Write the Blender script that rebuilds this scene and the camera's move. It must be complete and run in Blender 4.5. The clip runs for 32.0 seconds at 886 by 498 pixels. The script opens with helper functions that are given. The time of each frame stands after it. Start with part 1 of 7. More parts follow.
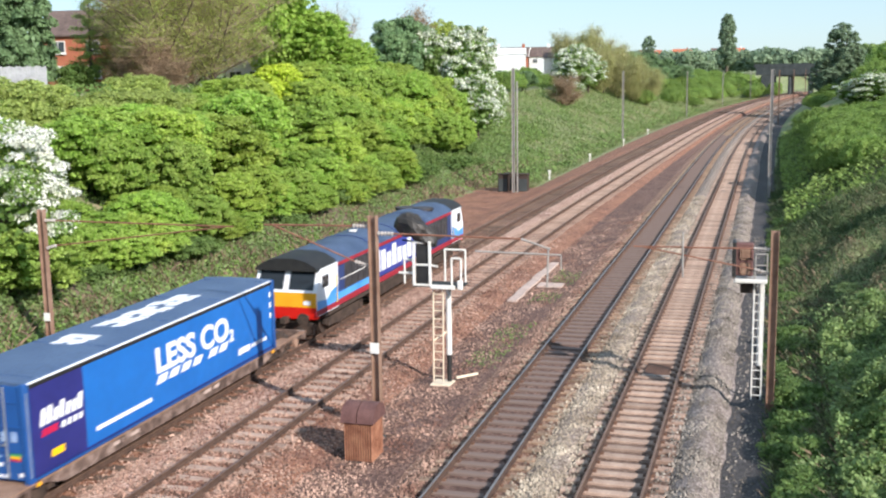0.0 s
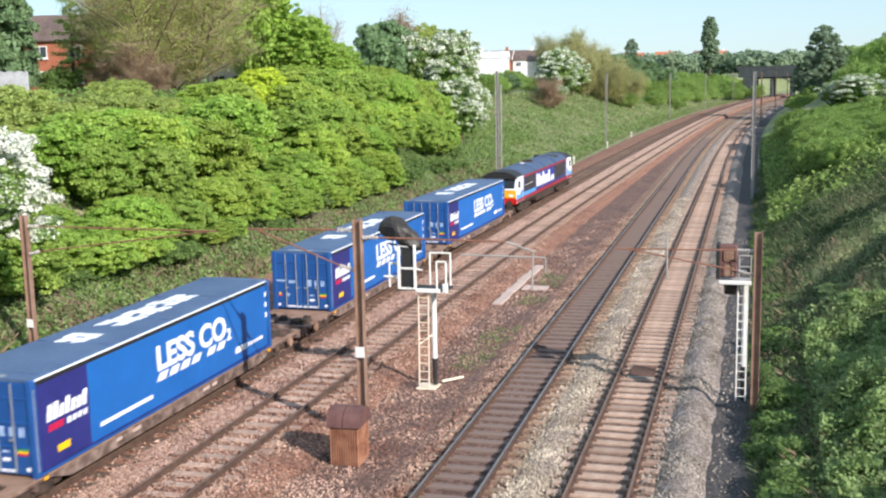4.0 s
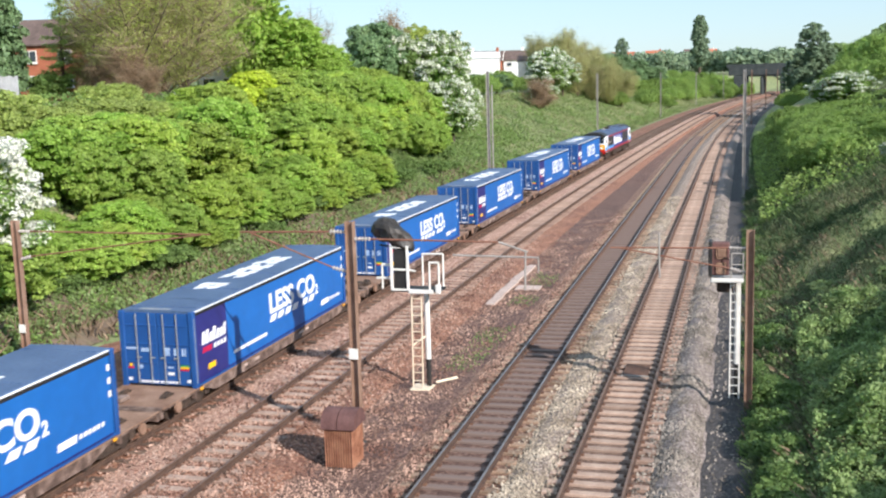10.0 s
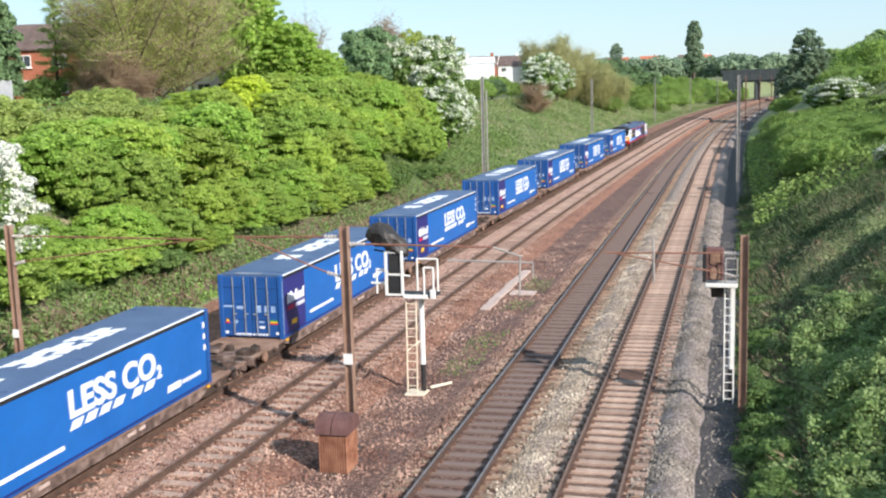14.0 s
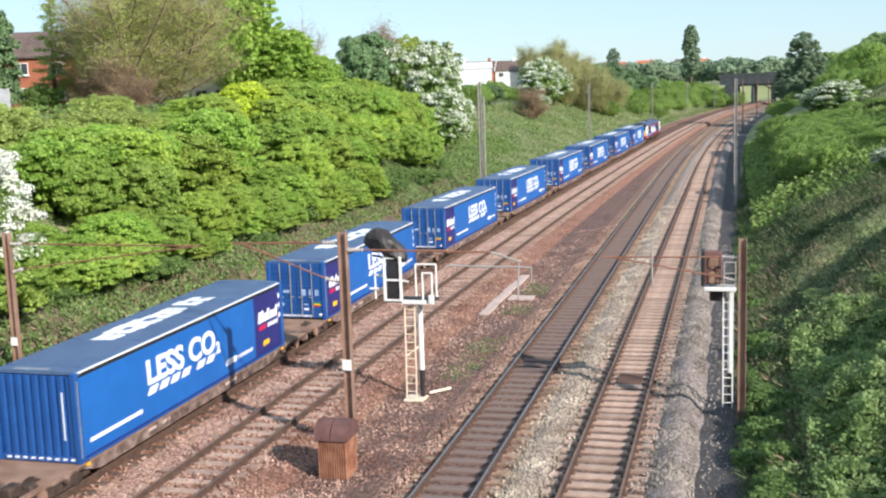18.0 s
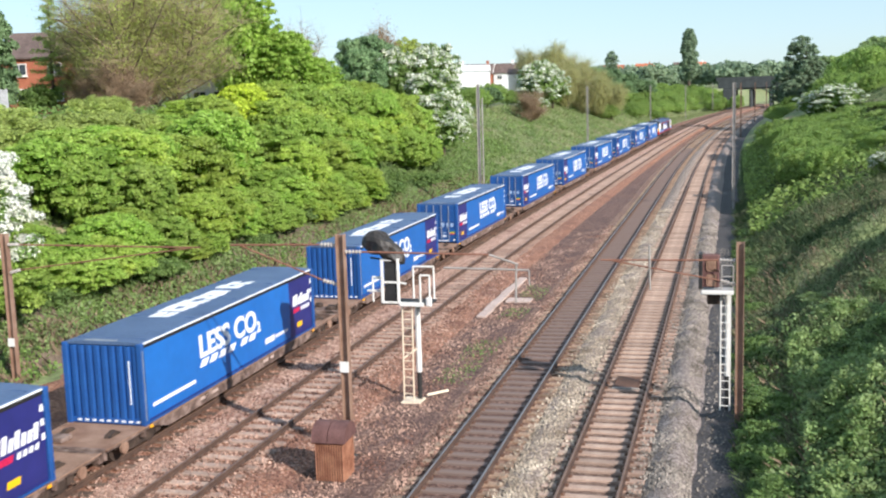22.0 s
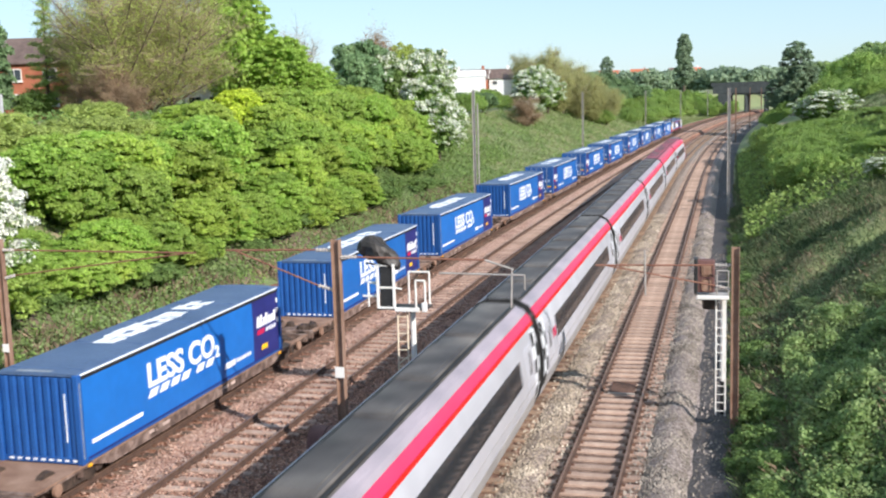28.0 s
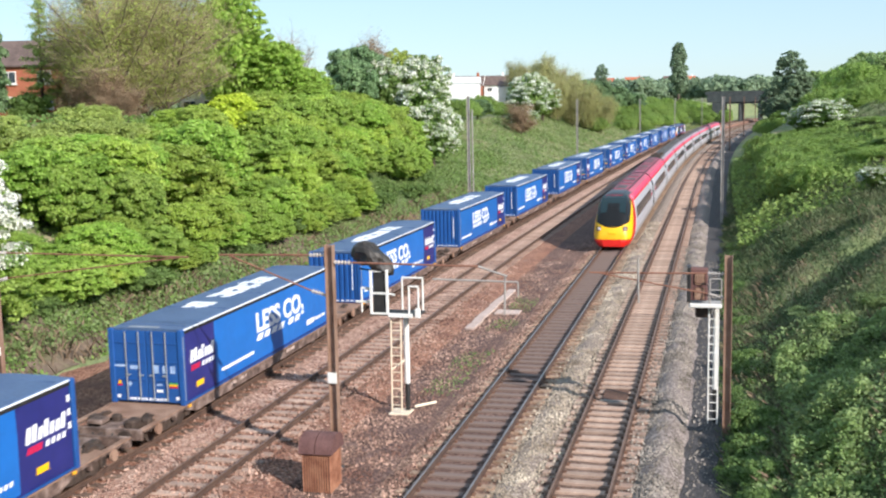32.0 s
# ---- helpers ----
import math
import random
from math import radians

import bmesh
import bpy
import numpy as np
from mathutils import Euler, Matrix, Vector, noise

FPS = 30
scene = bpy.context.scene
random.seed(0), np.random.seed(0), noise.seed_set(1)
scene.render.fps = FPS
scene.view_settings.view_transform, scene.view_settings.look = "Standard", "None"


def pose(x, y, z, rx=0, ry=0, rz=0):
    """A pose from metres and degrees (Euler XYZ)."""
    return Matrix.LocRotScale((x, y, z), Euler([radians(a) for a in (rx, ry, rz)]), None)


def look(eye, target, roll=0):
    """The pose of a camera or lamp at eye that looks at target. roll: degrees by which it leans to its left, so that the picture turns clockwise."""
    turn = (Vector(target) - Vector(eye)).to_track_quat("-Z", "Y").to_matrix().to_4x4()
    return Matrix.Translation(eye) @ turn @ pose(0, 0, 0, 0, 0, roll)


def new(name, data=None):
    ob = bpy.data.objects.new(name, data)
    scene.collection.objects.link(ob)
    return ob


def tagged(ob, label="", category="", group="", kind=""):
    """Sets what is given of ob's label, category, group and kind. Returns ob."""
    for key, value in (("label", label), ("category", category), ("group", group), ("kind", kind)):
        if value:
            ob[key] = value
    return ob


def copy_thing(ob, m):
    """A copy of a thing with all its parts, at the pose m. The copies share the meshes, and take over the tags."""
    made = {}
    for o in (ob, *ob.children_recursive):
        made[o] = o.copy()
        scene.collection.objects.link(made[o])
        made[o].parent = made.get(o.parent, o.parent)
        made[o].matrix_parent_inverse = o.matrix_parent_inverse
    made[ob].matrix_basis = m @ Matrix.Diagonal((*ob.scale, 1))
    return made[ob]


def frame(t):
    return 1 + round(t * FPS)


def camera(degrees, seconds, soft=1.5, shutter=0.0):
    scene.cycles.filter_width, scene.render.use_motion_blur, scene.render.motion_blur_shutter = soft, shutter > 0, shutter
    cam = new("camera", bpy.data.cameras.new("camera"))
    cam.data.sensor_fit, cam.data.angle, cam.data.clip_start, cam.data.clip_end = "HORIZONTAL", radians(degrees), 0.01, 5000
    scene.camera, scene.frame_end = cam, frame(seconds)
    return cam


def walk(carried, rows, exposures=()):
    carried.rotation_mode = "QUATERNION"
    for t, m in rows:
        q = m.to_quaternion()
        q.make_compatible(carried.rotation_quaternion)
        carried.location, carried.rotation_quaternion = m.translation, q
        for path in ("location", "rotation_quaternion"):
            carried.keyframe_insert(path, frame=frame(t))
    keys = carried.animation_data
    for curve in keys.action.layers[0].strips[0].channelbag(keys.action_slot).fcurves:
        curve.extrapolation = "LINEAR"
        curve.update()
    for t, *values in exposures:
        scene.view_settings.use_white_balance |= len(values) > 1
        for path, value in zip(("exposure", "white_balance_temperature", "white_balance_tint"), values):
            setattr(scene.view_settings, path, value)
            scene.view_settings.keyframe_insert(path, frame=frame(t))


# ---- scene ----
FREIGHT_X, SLOW_X, FAST_X, RELIEF_X = -17.5, -13.98, -7.01, -3.41
CURVE, CURVE_FROM = 0.0004, 117.6
EYE = (0.0, 0.0, 10.06)


def bend(y):
    """Sideways drift of the railway beyond the point where the curve begins."""
    if y > 480:
        return bend(480) + CURVE * (480 - CURVE_FROM) * (y - 480)
    return CURVE * max(y - CURVE_FROM, 0.0) ** 2 / 2


def heading(y):
    return math.degrees(math.atan(CURVE * max(min(y, 480) - CURVE_FROM, 0.0)))


def share(u):
    """How far a place across the railway goes with the two slow lines, which draw in towards the others."""
    return float(np.interp(u, [-20.7, -19.6, -12.7, -12.1, -11.4, -8.9], [0, 1, 1, 0.87, 0.7, 0]))


def drift(u, y):
    return share(u) * float(np.interp(y, [52, 62, 72, 82, 92, 102, 115, 130, 150, 170, 190, 215], [0, 0.12, 0.32, 0.58, 0.88, 1.2, 1.6, 2.1, 2.65, 2.95, 3.2, 3.4]))


def climb(u, y):
    """The slow lines also rise slightly."""
    return share(u) * float(np.interp(y, [60, 90, 120, 160, 210], [0, 0.18, 0.33, 0.48, 0.55]))


def along(u, y, z=0.0, turn=0.0):
    """A pose beside or on the railway: u metres across, y metres along."""
    return pose(u + bend(y) + drift(u, y), y, z + climb(u, y), 0, 0, turn - heading(y) - math.degrees(math.atan((drift(u, y + 2) - drift(u, y - 2)) / 4)))


# ---------------------------------------------------------------- camera
cam = camera(44.72, 32.0, soft=2.2, shutter=0.4)
# seconds, turn to the left, tilt down, roll
AIM = [
    (0, 16.87, 9.24, -0.92), (0.5, 16.81, 9.24, -0.96), (1, 16.66, 9.20, -1.00), (1.5, 16.57, 9.12, -0.99),
    (2, 16.38, 8.91, -1.07), (2.5, 16.12, 8.93, -1.17), (3, 16.03, 9.07, -1.18), (3.5, 16.08, 9.10, -1.14),
    (5.5, 15.81, 8.91, -1.24), (6, 15.79, 8.92, -1.31), (6.5, 15.74, 9.01, -1.29), (7, 15.70, 9.03, -1.37),
    (7.5, 15.74, 9.01, -1.50), (8, 15.77, 8.98, -1.53), (8.5, 15.72, 8.95, -1.58), (9, 15.64, 8.97, -1.60),
    (9.5, 15.64, 9.01, -1.57), (10, 15.65, 9.04, -1.68), (10.5, 15.61, 9.05, -1.64), (11, 15.51, 9.01, -1.70),
    (11.5, 15.42, 8.91, -1.74), (12, 15.40, 8.86, -1.59), (12.5, 15.46, 8.87, -1.55), (13, 15.41, 8.84, -1.55),
    (13.5, 15.33, 8.79, -1.58), (14, 15.35, 8.78, -1.60), (14.5, 15.37, 8.69, -1.70), (16.5, 15.27, 8.56, -1.77),
    (17, 15.17, 8.55, -1.75), (17.5, 15.15, 8.54, -1.80), (18, 15.25, 8.50, -1.91), (18.5, 15.28, 8.46, -1.88),
    (19, 15.31, 8.47, -1.80), (19.5, 15.22, 8.46, -1.74), (20, 15.13, 8.46, -1.70), (20.5, 15.12, 8.42, -1.71),
    (21, 15.09, 8.42, -1.74), (21.5, 15.09, 8.38, -1.76), (22, 15.13, 8.38, -1.70), (22.5, 15.17, 8.40, -1.74),
    (23, 15.14, 8.45, -1.81), (23.5, 15.09, 8.45, -1.79), (24, 15.04, 8.42, -1.71), (24.5, 15.04, 8.39, -1.70),
    (25, 14.98, 8.36, -1.66), (25.5, 14.97, 8.28, -1.75), (27.5, 14.92, 8.18, -1.75), (28, 14.88, 8.11, -1.69),
    (28.5, 14.83, 8.06, -1.66), (29, 14.80, 7.92, -1.55), (29.5, 14.74, 7.89, -1.40), (30, 14.66, 7.93, -1.32),
    (30.5, 14.65, 7.92, -1.32), (31, 14.62, 7.86, -1.26), (31.5, 14.56, 7.83, -1.30), (32, 14.53, 7.79, -1.19),
]


def aim(yaw, tilt, roll):
    a, b = radians(yaw), radians(tilt)
    way = Vector((-math.sin(a) * math.cos(b), math.cos(a) * math.cos(b), -math.sin(b)))
    return look(EYE, Vector(EYE) + way, roll)


walk(cam, [(t, aim(a, b, c)) for t, a, b, c in AIM], exposures=[(0.0, 1.0), (32.0, 1.0)])

# ---------------------------------------------------------------- light
SHADE_TURN, SUN_UP = 33.5, 29.5
sun_way = Vector((math.cos(radians(SHADE_TURN)) * math.cos(radians(SUN_UP)),
                  -math.sin(radians(SHADE_TURN)) * math.cos(radians(SUN_UP)), math.sin(radians(SUN_UP))))
world = bpy.data.worlds.new("sky")
scene.world = world
world.use_nodes = True
wn = world.node_tree.nodes
wn.clear()
sky = wn.new("ShaderNodeTexSky")
sky.sky_type, sky.sun_disc = "NISHITA", False
sky.sun_elevation, sky.sun_rotation = radians(SUN_UP), math.atan2(sun_way.x, sun_way.y)
sky.air_density, sky.dust_density, sky.ozone_density = 1.0, 0.25, 2.5
bg = wn.new("ShaderNodeBackground")
bg.inputs["Strength"].default_value = 0.086
wout = wn.new("ShaderNodeOutputWorld")
haze = wn.new("ShaderNodeMix")          # pale blue spring haze
haze.data_type, haze.blend_type = "RGBA", "MULTIPLY"
haze.inputs[0].default_value, haze.inputs[7].default_value = 1.0, (0.84, 0.96, 1.15, 1)
world.node_tree.links.new(sky.outputs[0], haze.inputs[6])
veil = wn.new("ShaderNodeMix")          # thin even veil of bright haze
veil.data_type = "RGBA"
veil.inputs[0].default_value, veil.inputs[7].default_value = 0.6, (3.55, 4.65, 5.35, 1)
world.node_tree.links.new(haze.outputs[2], veil.inputs[6])
world.node_tree.links.new(veil.outputs[2], bg.inputs[0])
world.node_tree.links.new(bg.outputs[0], wout.inputs[0])
sun = new("sun", bpy.data.lights.new("sun", "SUN"))
sun.data.energy, sun.data.angle, sun.data.color = 3.35, radians(0.6), (1.0, 0.93, 0.88)
sun.matrix_world = look((60, -60, 80), Vector((60, -60, 80)) - sun_way)


# ---------------------------------------------------------------- materials
def material(name, colours, scale=3.0, rough=0.7, metal=0.0, bump=0.0, bump_scale=30.0, fine=0.35, vary=0.0,
             islands=0.0, see=0.0, coords="Object", stretch=(1, 1, 1)):
    """Two or three base colours mixed by coarse noise, darkened and lightened by fine grain, with bump.
    vary: by object; islands: by loose piece; see: share of light that passes through (leaves)."""
    m = bpy.data.materials.new(name)
    m.use_nodes = True
    nt = m.node_tree
    n, link = nt.nodes, nt.links.new
    bsdf = n["Principled BSDF"]
    co = n.new("ShaderNodeTexCoord")
    mp = n.new("ShaderNodeMapping")
    mp.inputs["Scale"].default_value = stretch
    link(co.outputs[coords], mp.inputs[0])
    coarse = n.new("ShaderNodeTexNoise")
    coarse.inputs["Scale"].default_value, coarse.inputs["Detail"].default_value = scale, 6
    link(mp.outputs[0], coarse.inputs["Vector"])
    ramp = n.new("ShaderNodeValToRGB")
    ramp.color_ramp.elements[0].position, ramp.color_ramp.elements[1].position = 0.33, 0.68
    ramp.color_ramp.elements[0].color = (*colours[0], 1)
    ramp.color_ramp.elements[1].color = (*colours[-1], 1)
    if len(colours) == 3:
        e = ramp.color_ramp.elements.new(0.5)
        e.color = (*colours[1], 1)
    link(coarse.outputs["Fac"], ramp.inputs[0])
    colour = ramp.outputs[0]
    grain = n.new("ShaderNodeTexNoise")
    grain.inputs["Scale"].default_value, grain.inputs["Detail"].default_value = bump_scale, 4
    link(mp.outputs[0], grain.inputs["Vector"])
    spread = n.new("ShaderNodeMapRange")
    spread.inputs[1].default_value, spread.inputs[2].default_value = 0.3, 0.7
    spread.inputs[3].default_value, spread.inputs[4].default_value = 1 - fine, 1 + fine
    link(grain.outputs["Fac"], spread.inputs[0])

    def times(a, b):
        mix = n.new("ShaderNodeMix")
        mix.data_type, mix.blend_type = "RGBA", "MULTIPLY"
        mix.inputs[0].default_value = 1.0
        link(a, mix.inputs[6])
        link(b, mix.inputs[7])
        return mix.outputs[2]

    colour = times(colour, spread.outputs[0])
    for amount, kind in ((vary, "ShaderNodeObjectInfo"), (islands, "ShaderNodeNewGeometry")):
        if amount:
            src = n.new(kind)
            r = n.new("ShaderNodeMapRange")
            r.inputs[3].default_value, r.inputs[4].default_value = 1 - amount, 1 + amount
            link(src.outputs["Random" if kind == "ShaderNodeObjectInfo" else "Random Per Island"], r.inputs[0])
            colour = times(colour, r.outputs[0])
    link(colour, bsdf.inputs["Base Color"])
    bsdf.inputs["Roughness"].default_value, bsdf.inputs["Metallic"].default_value = rough, metal
    if bump:
        b = n.new("ShaderNodeBump")
        b.inputs["Strength"].default_value, b.inputs["Distance"].default_value = min(bump * 10, 1), bump * 0.3
        link(grain.outputs["Fac"], b.inputs["Height"])
        link(b.outputs[0], bsdf.inputs["Normal"])
    if see:
        tr = n.new("ShaderNodeBsdfTranslucent")
        link(colour, tr.inputs[0])
        mix = n.new("ShaderNodeMixShader")
        mix.inputs[0].default_value = see
        link(bsdf.outputs[0], mix.inputs[1])
        link(tr.outputs[0], mix.inputs[2])
        link(mix.outputs[0], n["Material Output"].inputs[0])
    return m


def stones(name, colours, size, rough=0.9, bump=0.6, patches=None):
    """Loose stone: every cell of a Voronoi pattern is a stone of its own tone; patches of a second tone lie over it."""
    m = bpy.data.materials.new(name)
    m.use_nodes = True
    nt = m.node_tree
    n, link = nt.nodes, nt.links.new
    bsdf = n["Principled BSDF"]
    co = n.new("ShaderNodeTexCoord")
    vor = n.new("ShaderNodeTexVoronoi")
    vor.inputs["Scale"].default_value = 1 / size
    link(co.outputs["Object"], vor.inputs["Vector"])
    ramp = n.new("ShaderNodeValToRGB")
    ramp.color_ramp.elements[0].color, ramp.color_ramp.elements[1].color = (*colours[0], 1), (*colours[-1], 1)
    if len(colours) > 2:
        ramp.color_ramp.elements.new(0.55).color = (*colours[1], 1)
    sep = n.new("ShaderNodeSeparateColor")
    link(vor.outputs["Color"], sep.inputs[0])
    link(sep.outputs[0], ramp.inputs[0])
    colour = ramp.outputs[0]
    big = n.new("ShaderNodeTexNoise")
    big.inputs["Scale"].default_value, big.inputs["Detail"].default_value = 0.55, 5
    link(co.outputs["Object"], big.inputs["Vector"])
    if patches:
        pr = n.new("ShaderNodeMapRange")
        pr.inputs[1].default_value, pr.inputs[2].default_value = patches[1], patches[1] + 0.15
        link(big.outputs["Fac"], pr.inputs[0])
        mix = n.new("ShaderNodeMix")
        mix.data_type = "RGBA"
        link(pr.outputs[0], mix.inputs[0])
        link(colour, mix.inputs[6])
        mix.inputs[7].default_value = (*patches[0], 1)
        part_mix = n.new("ShaderNodeMix")
        part_mix.data_type = "RGBA"
        part_mix.inputs[0].default_value = 0.6
        link(colour, part_mix.inputs[6])
        link(mix.outputs[2], part_mix.inputs[7])
        colour = part_mix.outputs[2]
    link(colour, bsdf.inputs["Base Color"])
    bsdf.inputs["Roughness"].default_value = rough
    b = n.new("ShaderNodeBump")
    b.inputs["Strength"].default_value, b.inputs["Distance"].default_value = bump, size * 0.6
    b.invert = True
    link(vor.outputs["Distance"], b.inputs["Height"])
    link(b.outputs[0], bsdf.inputs["Normal"])
    return m


def glass(name, tint=(0.02, 0.025, 0.03), rough=0.08, shine=0.5):
    m = bpy.data.materials.new(name)
    m.use_nodes = True
    b = m.node_tree.nodes["Principled BSDF"]
    b.inputs["Base Color"].default_value = (*tint, 1)
    b.inputs["Roughness"].default_value = rough
    b.inputs["Specular IOR Level"].default_value = shine
    return m


def stained_timber(name, ends, middle):
    """Sleepers whose ends are dusty and whose middle is dark with oil dropped between the rails."""
    m = material(name, ends, 2.0, 0.9, 0, 0.03, 25, 0.3, vary=0.32)
    n, link = m.node_tree.nodes, m.node_tree.links.new
    bsdf = n["Principled BSDF"]
    dusty = bsdf.inputs["Base Color"].links[0].from_socket
    co, sep, size, fade, mix = (n.new("ShaderNode" + k) for k in ("TexCoord", "SeparateXYZ", "Math", "MapRange", "Mix"))
    link(co.outputs["Object"], sep.inputs[0])
    size.operation = "ABSOLUTE"
    link(sep.outputs[0], size.inputs[0])
    fade.inputs[1].default_value, fade.inputs[2].default_value = 0.62, 0.80
    link(size.outputs[0], fade.inputs[0])
    mix.data_type = "RGBA"
    mix.inputs[6].default_value = (*middle, 1)
    link(fade.outputs[0], mix.inputs[0])
    link(dusty, mix.inputs[7])
    link(mix.outputs[2], bsdf.inputs["Base Color"])
    return m


